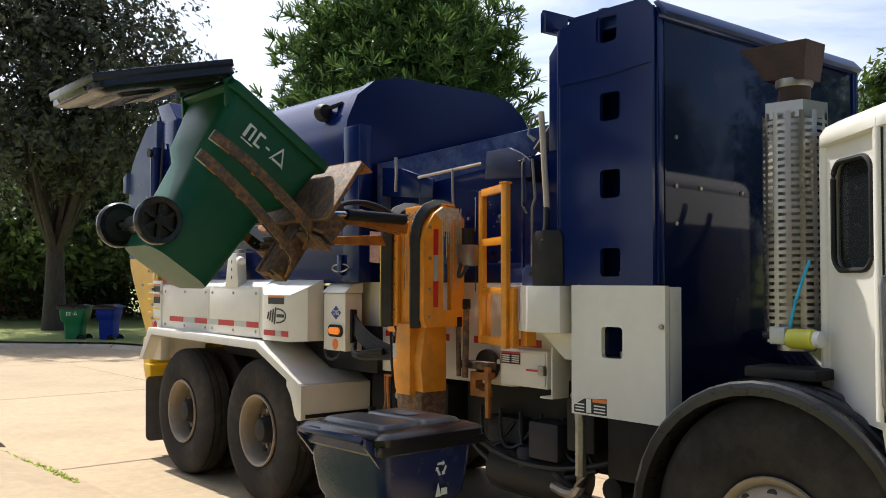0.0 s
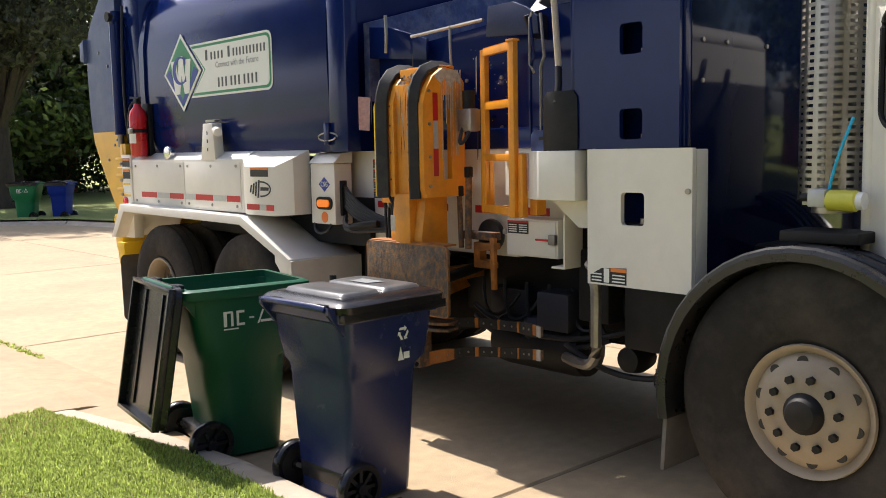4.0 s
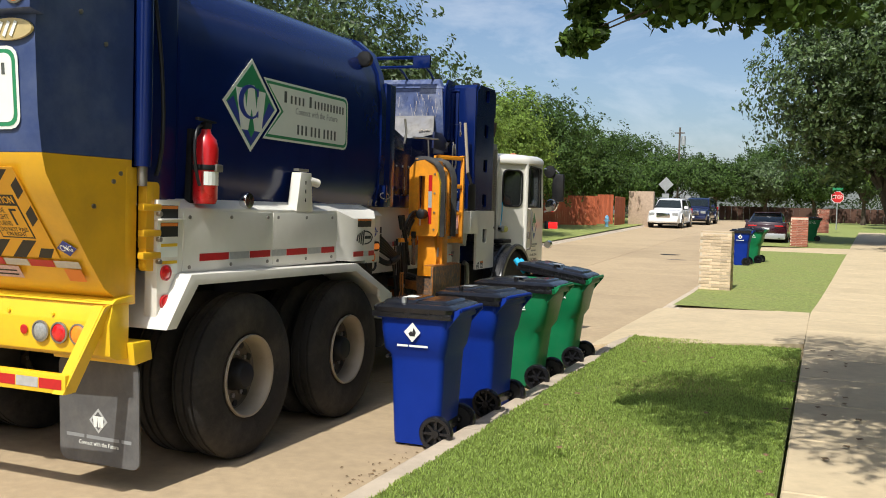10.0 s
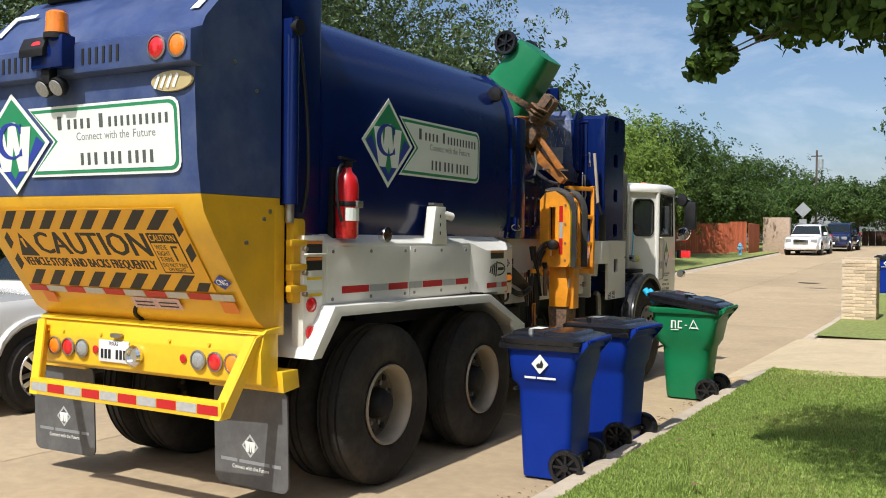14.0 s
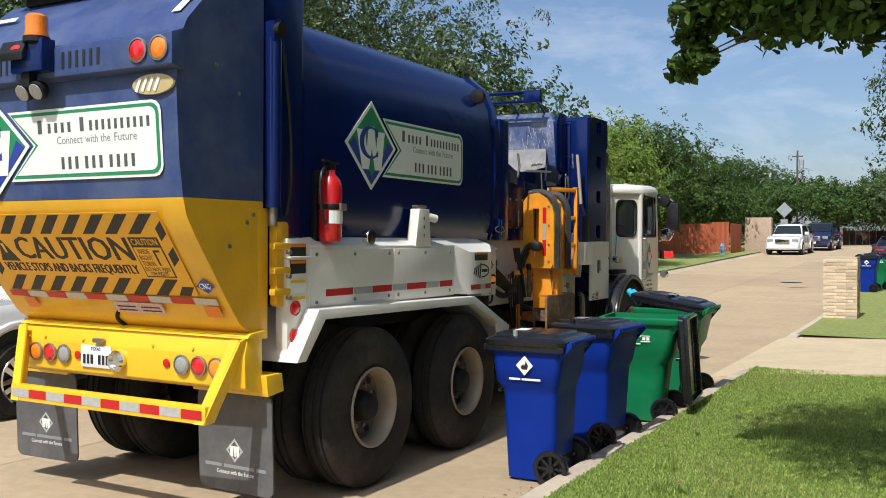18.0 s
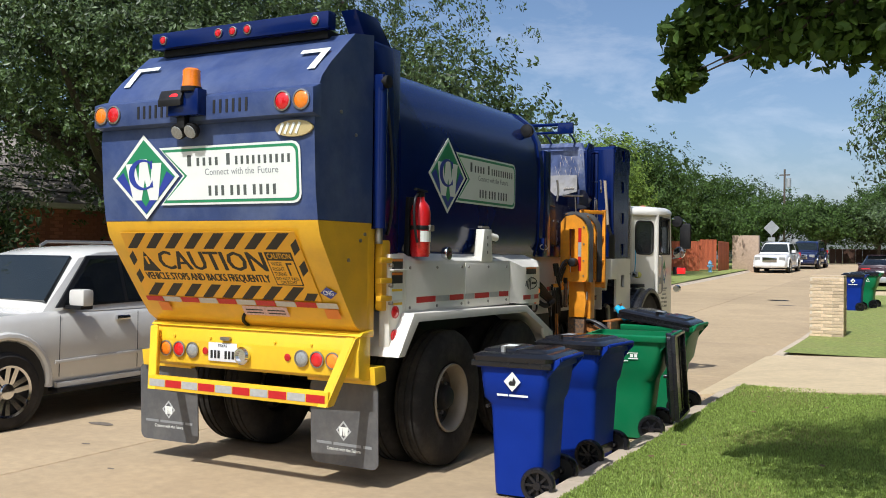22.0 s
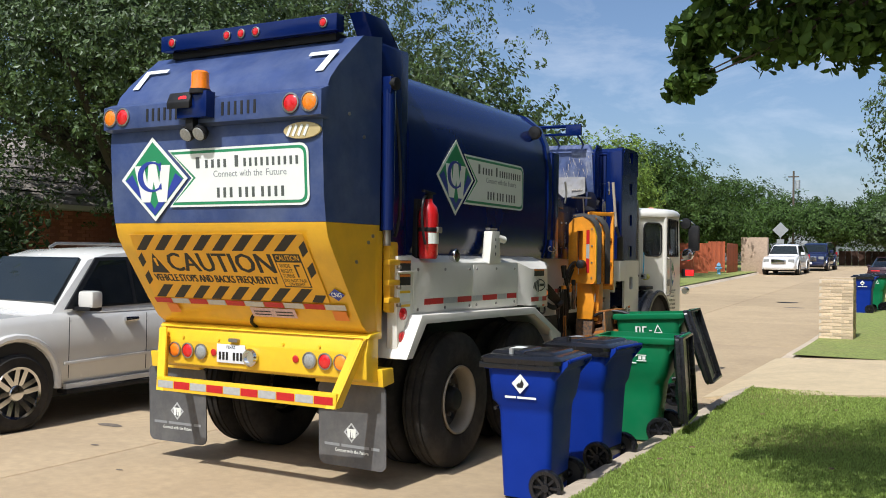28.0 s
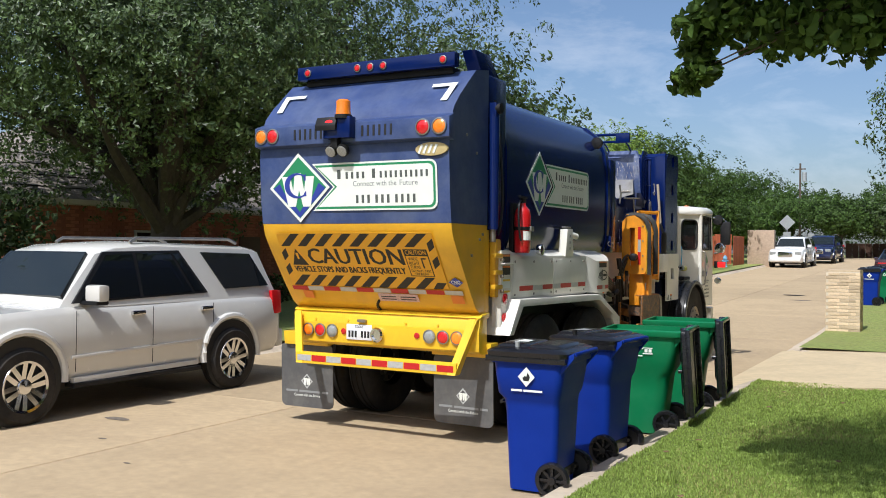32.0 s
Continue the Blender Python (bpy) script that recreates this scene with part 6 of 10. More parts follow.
# open-mouthed rain hood, flared towards the back
hd = nb()
loft(hd, [[(EXX - a, y0, z0), (EXX + a, y0, z0), (EXX + a, y1, z1), (EXX - a, y1, z1)] for a, y0, z0, y1, z1 in ((0.075, 3.815, 2.825, 3.60, 2.845), (0.085, 3.825, 2.92, 3.55, 2.935), (0.09, 3.835, 3.01, 3.47, 3.02))], cap=False)
loft(hd, [[(EXX - a, y0, z0), (EXX + a, y0, z0), (EXX + a, y1, z1), (EXX - a, y1, z1)] for a, y0, z0, y1, z1 in ((0.08, 3.825, 3.01, 3.48, 3.02), (0.065, 3.80, 2.845, 3.62, 2.86))], cap=False)
part("rain_hood", hd, mat("hot_rust", (0.045, 0.026, 0.02), 0.8, vary=0.4, scale=12, bump=0.2), ex, smooth=0)
part("exhaust_elbow", lathe(nb(), [(0.076, 2.70), (0.08, 2.86)], 2, (EXX, EXY, 0), 20, False), mat("hot_rust", (0, 0, 0)), ex)
def guard_arc(bm, a0, a1, z0, z1, rad=0.15):
    """A bent piece of the guard's sheet."""
    n = 3
    p = [(EXX + rad * math.cos(radians(a0 + (a1 - a0) * j / n)), EXY + rad * math.sin(radians(a0 + (a1 - a0) * j / n))) for j in range(n + 1)]
    lo = [bm.verts.new((*q, z0)) for q in p]
    hi = [bm.verts.new((*q, z1)) for q in p]
    for j in range(n):
        bm.faces.new((lo[j], lo[j + 1], hi[j + 1], hi[j]))
    return bm


for i in range(31):
    z = 1.62 + i * 0.033
    for k in range(9):
        part("guard_slat", guard_arc(nb(), -97 + k * 24, -83 + k * 24, z, z + 0.018), TIN, ex)
for k in range(10):
    part("guard_strip", guard_arc(nb(), -107 + k * 24, -97 + k * 24, 1.58, 2.67), TIN, ex)
part("guard_band", guard_arc(nb(), -107, 120, 2.64, 2.72, 0.151), TIN, ex)
part("guard_band", guard_arc(nb(), -107, 120, 1.56, 1.62, 0.151), TIN, ex)

# cab
# plan: the back wall, a slanted corner with its own window, then the door; z from the sill to the roof
CORNER, DOORX = (0.905, 3.93), 1.205


def moved(bm, m):
    bmesh.ops.transform(bm, matrix=m, verts=bm.verts)
    return bm


for sx in (1, -1):
    flip = Matrix.Diagonal((sx, 1, 1, 1))
    slant = flip @ Matrix.Translation((CORNER[0], CORNER[1], 0)) @ pose(0, 0, 0, 0, 0, -35.2)
    hang = flip @ Matrix.Translation((DOORX, 0, 0))
    wall = tpart("cab_corner", moved(sheet_with_holes([(0, 1.28), (0.475, 1.24), (0.475, 2.53), (0, 2.53)], [rrect(0.325, 0.49, 0.075, 4, 0.24, 2.148)], -0.03, 0.0), slant), WHITE, label="white slanted cab corner with a rounded window")
    door = tpart("cab_door", moved(sheet_with_holes([(4.315, 1.28), (4.34, 1.12), (4.44, 0.97), (5.10, 0.94), (5.10, 1.85), (5.02, 2.53), (4.315, 2.53)], [[(4.36, 1.90), (4.96, 1.90), (4.91, 2.45), (4.40, 2.46), (4.37, 2.42)]], -0.03, 0.0), hang), WHITE, label="white cab door with a tall window")
    for holder, m, ring in ((wall, slant, rrect(0.325, 0.49, 0.075, 5, 0.24, 2.148)), (door, hang, [(4.36, 1.90), (4.96, 1.90), (4.91, 2.45), (4.40, 2.46), (4.37, 2.42)])):
        part("window_pane", moved(prism(nb(), [(0.24 + (y - 0.24) * 1.02, z) for y, z in ring] if holder is wall else ring, 0, -0.022, -0.014), m), CAB_GLASS, holder)
        pts = [(0.002, y, z) for y, z in ring]
        part("window_gasket", moved(tube(nb(), pts + pts[:1], 0.013, 6), m), BLACK, holder)
    for y, x in ((4.32, 1.176), (3.932, 0.885)):
        part("corner_post", cyl(nb(), (sx * x, y, 1.28), (sx * x, y, 2.53), 0.035, n=14), WHITE, wall)
    part("door_seam", moved(tube(nb(), [(0.001, 4.335, 1.28), (0.001, 4.335, 2.5)], 0.006, 4), hang), BLACK, door)
    part("front_pillar", moved(loft(nb(), [[(-0.02, 5.09, 0.94), (0.0, 5.09, 0.94), (-0.05, 5.20, 0.94), (-0.16, 5.235, 0.94), (-0.16, 5.20, 0.94)], [(-0.02, 5.09, 1.86), (0.0, 5.09, 1.86), (-0.05, 5.19, 1.86), (-0.16, 5.225, 1.86), (-0.16, 5.19, 1.86)], [(-0.04, 5.01, 2.53), (-0.02, 5.01, 2.53), (-0.05, 5.06, 2.53), (-0.16, 5.085, 2.53), (-0.16, 5.06, 2.53)]]), hang), WHITE, door)
    part("grab_handle", moved(tube(nb(), [(0.0, 4.35, 1.87), (0.04, 4.35, 1.865), (0.055, 4.35, 1.83), (0.055, 4.36, 1.36), (0.04, 4.365, 1.32), (0.0, 4.365, 1.31)], 0.013, 8), hang), STEEL, door)
    part("door_latch", moved(box(nb(), (0.008, 4.42, 1.50), (0.016, 0.09, 0.10), 0.006), hang), STEEL, door)
    face = (lambda y, z, o: on_side(DOORX + o, y, z)) if sx > 0 else (lambda y, z, o: Matrix.Translation((-DOORX - o, y, z)) @ pose(0, 0, 0, 90, 0, -90))
    em = flat("door_emblem", [(0, 0.185), (0.115, 0), (0, -0.185), (-0.115, 0)], face(4.67, 1.63, 0.001), DECAL_GREEN, door, 0.001)
    for k in (-1, 1):
        flat("emblem_edge", [(0, -0.185), (k * 0.115, 0), (k * 0.085, 0), (0, -0.135)], Matrix.Translation((0, 0, 0.0012)), DECAL_BLUE, em, 0.0008)
    flat("door_emblem_stroke", [(-0.075, 0.05), (-0.04, -0.10), (-0.015, -0.10), (0, -0.03), (0.015, -0.10), (0.04, -0.10), (0.075, 0.05), (0.04, 0.05), (0.02, -0.02), (0, 0.06), (-0.02, -0.02), (-0.04, 0.05)], Matrix.Translation((0, 0, 0.0022)), DECAL_WHITE, em, 0.0008)
    for k, (w, h, z) in enumerate(((0.34, 0.026, 1.375), (0.20, 0.012, 1.345), (0.22, 0.022, 1.285))):
        n = 14 if k != 1 else 9
        for j in range(n):
            x0 = -w / 2 + w * j / n
            flat("door_text_bar", [(x0, -h / 2), (x0 + w / n * 0.7, -h / 2), (x0 + w / n * 0.7, h / 2), (x0, h / 2)], face(4.67, z, 0.001), DECAL_GREY, door, 0.0008)
    words("door_line", "MCKINNEY, TEXAS", 0.045, face(4.66, 1.225, 0.001), DECAL_INK, door, 0.32, 0.001)
    for z, nm in ((1.165, "US DOT"), (1.105, "TX DOT")):
        words("door_line", nm, 0.045, face(4.57, z, 0.001), DECAL_INK, door, 0.15, 0.001)
        for j in range(6):
            flat("door_number_bar", [(0.0 + j * 0.028, -0.015), (0.018 + j * 0.028, -0.015), (0.018 + j * 0.028, 0.015), (0.0 + j * 0.028, 0.015)], face(4.665, z, 0.001), DECAL_INK, door, 0.0008)
    mir = tpart("mirror_arm", tube(nb(), [(sx * 1.22, 5.03, 2.46), (sx * 1.38, 5.12, 2.44), (sx * 1.42, 5.12, 2.40), (sx * 1.42, 5.12, 1.95), (sx * 1.36, 5.12, 1.86), (sx * 1.22, 5.12, 1.84)], 0.014, 8), CHROME)
    part("mirror", box(nb(), (sx * 1.42, 5.11, 2.19), (0.17, 0.09, 0.40), 0.03), BLACK, mir)
    part("mirror_back", box(nb(), (sx * 1.47, 5.165, 2.19), (0.05, 0.02, 0.36), 0.008), CHROME, mir)
    part("round_mirror", lathe(nb(), [(0.085, 0.03), (0.095, 0), (0.085, -0.02), (0.001, -0.03)], 1, (sx * 1.34, 5.05, 1.93), 20), CHROME, mir)
    part("fisheye_mirror", lathe(nb(), [(0.08, 0.03), (0.09, 0), (0.08, -0.02), (0.001, -0.03)], 1, (sx * 1.30, 5.06, 2.42), 20), BLACK, mir)
    # black front mudguard with ridges
    prof = [(y, z) for y, z in [(3.79 + 0.70 * math.cos(radians(a)), 0.66 + 0.72 * math.sin(radians(a))) for a in range(-6, 193, 9)]]
    inner = [(y, z) for y, z in [(3.79 + 0.66 * math.cos(radians(a)), 0.66 + 0.68 * math.sin(radians(a))) for a in range(192, -7, -9)]]
    mg = tpart("mudguard", prism(nb(), prof + inner, 0, sx * 0.78 if sx > 0 else -1.26, 1.26 if sx > 0 else -0.78), MUDGUARD, label="black ridged plastic mudguard", smooth=30)
    for xx, rr in ((0.86, 0.018), (0.98, 0.018), (1.10, 0.022), (1.235, 0.026)):
        part("guard_ridge", tube(nb(), [(sx * xx, y, z) for y, z in prof], rr, 8), MUDGUARD, mg)
    tpart("front_flap", prism(nb(), [(3.10, 0.62), (3.125, 0.62), (3.10, 0.24), (3.08, 0.24)], 0, sx * 0.86 if sx > 0 else -1.22, 1.22 if sx > 0 else -0.86), FLAP)
CABPLAN = [(0.87, 3.90), (0.92, 3.925), (1.19, 4.30), (1.213, 4.36), (1.213, 4.98), (1.18, 5.05), (1.07, 5.10)]
CABPLAN = CABPLAN + [(-x, y) for x, y in reversed(CABPLAN)]


def cab_ring(k, z, slope=0.03, dy=0.0):
    return [(x * k, 4.5 + (y - 4.5) * k + dy, z + slope * (y - 4.5)) for x, y in CABPLAN]


tpart("cab_roof", loft(nb(), [cab_ring(1.0, 2.49), cab_ring(1.012, 2.50), cab_ring(1.012, 2.545), cab_ring(0.985, 2.585), cab_ring(0.93, 2.615), cab_ring(0.70, 2.64)]), WHITE, label="white cab roof", smooth=50)
tpart("cab_back", box(nb(), (0, 3.915, 1.9), (1.80, 0.04, 1.22), 0.01), WHITE)
for k, (x0, z0, x1, z1) in enumerate(((0.15, 2.35, 0.72, 1.55), (-0.2, 2.3, 0.45, 1.5), (0.5, 2.42, 0.55, 1.5))):
    tpart("cab_hose", tube(nb(), curve_pts((x0, 3.87, z0), (x0 + 0.1, 3.80, (z0 + z1) / 2 + 0.2), (x1 - 0.1, 3.80, (z0 + z1) / 2), (x1, 3.86, z1), 8), 0.028), HOSE)
# dark box added to break up the white cab's reflection in the bulkhead
tbox("cab_back_box", (0.30, 3.85, 1.72), (0.55, 0.07, 0.36), BLACK, 0.02)
tpart("cab_nose", box(nb(), (0, 5.215, 1.40), (2.16, 0.05, 0.95), 0.02), WHITE)
tpart("windscreen", prism(nb(), [(5.215, 1.88), (5.20, 1.88), (5.065, 2.50), (5.08, 2.50)], 0, -1.08, 1.08), CAB_GLASS)
tpart("cab_floor", box(nb(), (0, 4.62, 1.30), (2.0, 1.10, 0.08)), BLACK)
tpart("cab_lining", box(nb(), (0, 3.95, 1.9), (1.76, 0.02, 1.15)), SEAT)
tpart("front_bumper", box(nb(), (0, 5.36, 0.72), (2.3, 0.20, 0.34), 0.04), WHITE)
for x in (-0.6, 0.6):
    st = tbox("cab_seat", (x, 4.45, 1.62), (0.5, 0.45, 0.14), SEAT, 0.05)
    tbox("seat_back", (x, 4.20, 1.98), (0.46, 0.12, 0.65), SEAT, 0.05)
tpart("steering_wheel", tube(nb(), [(0.6 + 0.2 * math.cos(a), 4.88 + 0.1 * math.sin(a), 1.92 + 0.16 * math.sin(a)) for a in [k * 0.4 for k in range(17)]], 0.016, 6), BLACK)
tbox("dashboard", (0, 5.05, 1.78), (2.0, 0.20, 0.22), BLACK, 0.04)
for x in (-0.8, -0.2, 0.0, 0.2, 0.8):
    tpart("roof_marker", lathe(nb(), [(0.05, 0), (0.045, 0.03), (0.001, 0.04)], 2, (x, 4.86, 2.635), 12), AMBER)
tbox("stop_paddle_lamp", (1.33, 5.17, 1.645), (0.16, 0.05, 0.10), RED_LIT, 0.015)
tbox("paddle_bracket", (1.25, 5.15, 1.645), (0.06, 0.03, 0.12), BLACK, 0.006)
tpart("side_lamp", lathe(nb(), [(0.05, -0.05), (0.06, 0.02), (0.045, 0.05), (0.001, 0.06)], 1, (1.27, 5.20, 1.36), 18), CHROME)
fl2 = tpart("filter_can", lathe(nb(), [(0.03, 3.80), (0.045, 3.81), (0.046, 3.93), (0.03, 3.945)], 1, (1.02, 0, 1.59), 18), mat("filter_yellow", (0.60, 0.58, 0.06), 0.4), label="small yellow and white filter can")
part("filter_head", box(nb(), (1.02, 3.765, 1.60), (0.07, 0.08, 0.08), 0.008), SIGN_GREY, fl2)
part("filter_cap", cyl(nb(), (1.02, 3.93, 1.59), (1.02, 3.965, 1.59), 0.038, n=16), PLATE, fl2)
part("filter_union", cyl(nb(), (1.02, 3.68, 1.60), (1.02, 3.73, 1.60), 0.018, n=8), BLACK, fl2)
tpart("air_line", tube(nb(), curve_pts((1.0, 3.80, 1.64), (1.0, 3.82, 1.75), (1.0, 3.86, 1.85), (0.98, 3.89, 1.95), 8), 0.007), CYAN)
tpart("cab_step_bracket", box(nb(), (0.98, 3.80, 1.43), (0.24, 0.36, 0.05), 0.01), BLACK)
tpart("step_shelf", box(nb(), (0.98, 3.64, 1.30), (0.30, 0.30, 0.05), 0.01), BLACK)

# side details on the container
fe = tpart("extinguisher_bottle", lathe(nb(), [(0.001, 1.83), (0.07, 1.83), (0.082, 1.86), (0.084, 2.20), (0.07, 2.26), (0.035, 2.30), (0.03, 2.33), (0.001, 2.335)], 2, (1.16, -2.85, 0), 24), RED, label="red fire extinguisher with a black hose")
part("extinguisher_valve", box(nb(), (1.16, -2.85, 2.35), (0.05, 0.07, 0.05), 0.01), BLACK, fe)
part("extinguisher_lever", prism(nb(), [(-2.96, 2.40), (-2.77, 2.385), (-2.77, 2.372), (-2.96, 2.382)], 0, 1.155, 1.185), BLACK, fe)
part("extinguisher_hose", tube(nb(), curve_pts((1.16, -2.90, 2.35), (1.19, -3.03, 2.34), (1.19, -3.03, 2.1), (1.19, -2.95, 1.95)), 0.011), HOSE, fe)
part("extinguisher_strap", lathe(nb(), [(0.088, 2.055), (0.09, 2.06), (0.09, 2.085), (0.088, 2.09)], 2, (1.16, -2.85, 0), 24, False), BLACK, fe)
part("extinguisher_clip", box(nb(), (1.25, -2.83, 2.07), (0.03, 0.07, 0.05), 0.008), STEEL, fe)
for z in (2.0,):
    bm = nb()
    for k in range(6):
        a0, a1 = radians(-60 + k * 18), radians(-42 + k * 18)
        bm.faces.new([bm.verts.new((1.16 + 0.0865 * math.cos(a), -2.85 + 0.0865 * math.sin(a), zz)) for a, zz in ((a0, z - 0.045), (a1, z - 0.045), (a1, z + 0.045), (a0, z + 0.045))])
    part("extinguisher_label", bm, DECAL_WHITE, fe)
tbox("extinguisher_backing", (1.06, -2.85, 2.08), (0.05, 0.12, 0.5), BLACK, 0.01)
lf = tpart("side_work_lamp", lathe(nb(), [(0.001, -0.02), (0.055, -0.02), (0.062, 0.02), (0.055, 0.035), (0.001, 0.04)], 0, (1.115, -2.31, 1.86), 20), CHROME)
part("lamp_stem", cyl(nb(), (1.10, -2.31, 1.78), (1.10, -2.31, 1.83), 0.012), STEEL, lf)
fc = tpart("filler_column", prism(nb(), [(-1.66, 1.79), (-1.41, 1.79), (-1.44, 2.10), (-1.60, 2.10)], 0, 1.06, 1.15, 0.006), WHITE, label="white bracket column with a filler cap")
part("filler_spout", cyl(nb(), (1.12, -1.44, 2.04), (1.15, -1.34, 2.02), 0.035), WHITE, fc)
for z in (1.88, 1.95, 2.02):
    tbox("column_slot", (1.152, -1.53, z), (0.003, 0.012, 0.03), DECAL_BLACK, 0, parent=fc)
part("filler_bracket", box(nb(), (1.10, -1.52, 2.12), (0.05, 0.16, 0.02), 0.004), STEEL, fc)
tl = tpart("shoulder_lamp", lathe(nb(), [(0.001, 0.06), (0.06, 0.05), (0.075, 0.0), (0.07, -0.03), (0.001, -0.035)], 1, (1.0, -0.26, 3.21), 20), BLACK)
part("lamp_glass", lathe(nb(), [(0.06, -0.036), (0.001, -0.045)], 1, (1.0, -0.26, 3.21), 20), BLACK, tl)
part("lamp_arm", tube(nb(), [(1.0, -0.22, 3.23), (0.90, -0.12, 3.28)], 0.02, 6), BLACK, tl)
for y, z in ((-3.7, 2.75), (-3.62, 1.95), (-3.78, 1.8), (-3.9, 2.9), (-3.56, 2.0)):
    tpart("bolt_head", cyl(nb(), (1.066, y, z), (1.08, y, z), 0.014, n=8), STEEL)

# mast of the lifting arm: two slotted side plates with rubber edge bands
mast = tpart("arm_mast", box(nb(), (1.10, 1.175, 1.80), (0.16, 0.20, 1.10), 0.01), ORANGE, label="orange lifting-arm mast with black edge bands")
def ridge(y0, yr, y1, high, lift=0.006):
    """A moulded edge band with a raised ridge, running up the mast's front and over its head."""
    line = [(1.285, 1.545), (1.287, 1.62), (1.287, 2.14), (1.276, 2.20), (1.252, 2.262), (1.20, 2.322), (1.12, 2.35), (1.05, 2.35), (0.98, 2.335)]
    rings = []
    for i, (x, z) in enumerate(line):
        (xa, za), (xb, zb) = line[max(i - 1, 0)], line[min(i + 1, len(line) - 1)]
        d = math.hypot(xb - xa, zb - za)
        nx, nz = (zb - za) / d, -(xb - xa) / d
        rings.append([(x + nx * h, y, z + nz * h) for y, h in ((y0, -0.01), (y0, lift), (yr - 0.006, high), (yr + 0.006, high), (y1, lift), (y1, -0.01))])
    return loft(nb(), rings)


for y0, (b0, br, b1) in ((0.936, (0.970, 1.006, 1.070)), (1.372, (1.288, 1.327, 1.371))):
    bm = nb()
    prism(bm, [(0.94, 1.55), (1.05, 1.55), (1.05, 2.34), (1.0, 2.33), (0.94, 2.26)], 1, y0, y0 + 0.042)
    prism(bm, [(1.12, 1.55), (1.26, 1.55), (1.285, 1.60), (1.285, 2.12), (1.25, 2.22), (1.20, 2.29), (1.12, 2.34)], 1, y0, y0 + 0.042)
    prism(bm, [(1.05, 1.55), (1.12, 1.55), (1.12, 1.66), (1.05, 1.66)], 1, y0, y0 + 0.042)
    prism(bm, [(1.05, 2.18), (1.12, 2.18), (1.12, 2.35), (1.05, 2.34)], 1, y0, y0 + 0.042)
    part("mast_plate", bm, ORANGE, mast)
    part("edge_band", ridge(b0, br, b1, 0.042), BELT, mast, smooth=25)
    if y0 < 1:
        part("plate_edge", prism(nb(), [(1.286, 1.552), (1.289, 1.552), (1.289, 2.12), (1.256, 2.222), (1.252, 2.222), (1.286, 2.12)], 1, y0 + 0.002, y0 + 0.036), BRIGHT_YELLOW, mast)
    ys = y0 - 0.002 if y0 < 1 else y0 + 0.044
    for i, m in enumerate((RED_TAPE, SILVER_TAPE, RED_TAPE)):
        part("reflector_strip", box(nb(), (1.185, ys, 1.765 + i * 0.17), (0.04, 0.002, 0.17)), m, mast)
    for z in (1.62, 1.80, 2.0, 2.2):
        part("plate_bolt", cyl(nb(), (1.235, y0 - 0.008, z), (1.235, y0 + 0.05, z), 0.011, n=8), STEEL, mast)
for y0, y1 in ((1.070, 1.116), (1.247, 1.288)):
    fl = part("mast_flange", prism(nb(), [(1.20, 1.55), (1.272, 1.55), (1.272, 2.14), (1.235, 2.25), (1.20, 2.29)], 1, y0, y1, 0.003), ORANGE, mast)
    for z in (1.66, 1.83, 2.0, 2.12):
        part("flange_bolt", cyl(nb(), (1.272, y0 + 0.012, z), (1.277, y0 + 0.012, z), 0.006, n=8), RUST, fl)
part("mast_channel", box(nb(), (1.235, 1.18, 1.90), (0.02, 0.14, 0.70), 0.003), ORANGE, mast)
part("mast_crown", prism(nb(), [(0.98, 2.30), (1.10, 2.30), (1.10, 2.365), (0.98, 2.365)], 1, 0.98, 1.37, 0.006), ORANGE, mast)
part("mast_foot", prism(nb(), [(1.02, 1.57), (1.20, 1.57), (1.24, 1.3), (1.22, 1.12), (1.02, 1.12)], 1, 1.02, 1.33, 0.01), ORANGE, mast)
part("mast_boot", prism(nb(), [(1.0, 1.13), (1.22, 1.13), (1.20, 0.80), (1.02, 0.80)], 1, 1.04, 1.31, 0.01), RUST, mast)
part("foot_rail", prism(nb(), [(1.20, 1.57), (1.27, 1.57), (1.27, 1.10), (1.20, 1.10)], 1, 1.10, 1.25, 0.008), ORANGE, mast)
part("foot_reflector", box(nb(), (1.243, 1.05, 1.38), (0.004, 0.04, 0.10), 0), SILVER_TAPE, mast)
part("cross_bar", box(nb(), (0.98, 0.745, 1.506), (0.04, 0.22, 0.042), 0.005), ORANGE, mast)
ear = part("bar_ear", box(nb(), (0.99, 0.945, 1.497), (0.03, 0.19, 0.10), 0.006), ORANGE, mast)
for y in (0.89, 0.945):
    part("ear_hole", cyl(nb(), (1.0, y, 1.505), (1.0065, y, 1.505), 0.014, n=12), DECAL_BLACK, ear)
part("cross_plate", box(nb(), (0.92, 1.52, 1.30), (0.08, 0.30, 0.05), 0.01), RUST, mast)
part("mast_bracket", prism(nb(), [(1.50, 1.26), (1.68, 1.26), (1.68, 1.22), (1.55, 1.21), (1.55, 1.15), (1.66, 1.14), (1.66, 1.10), (1.50, 1.10)], 0, 0.90, 0.96, 0.005), WORN_ORANGE, mast)
part("hanger_bracket", prism(nb(), [(1.69, 1.30), (1.73, 1.30), (1.73, 0.98), (1.70, 0.98)], 0, 0.98, 1.01, 0.006), WORN_ORANGE, mast)
link = part("swing_link", prism(nb(), [(0.622, 1.165), (0.696, 1.165), (0.69, 1.0), (0.70, 0.80), (0.66, 0.79), (0.62, 0.97)], 0, 1.0, 1.012, 0.003), BLACK, mast)
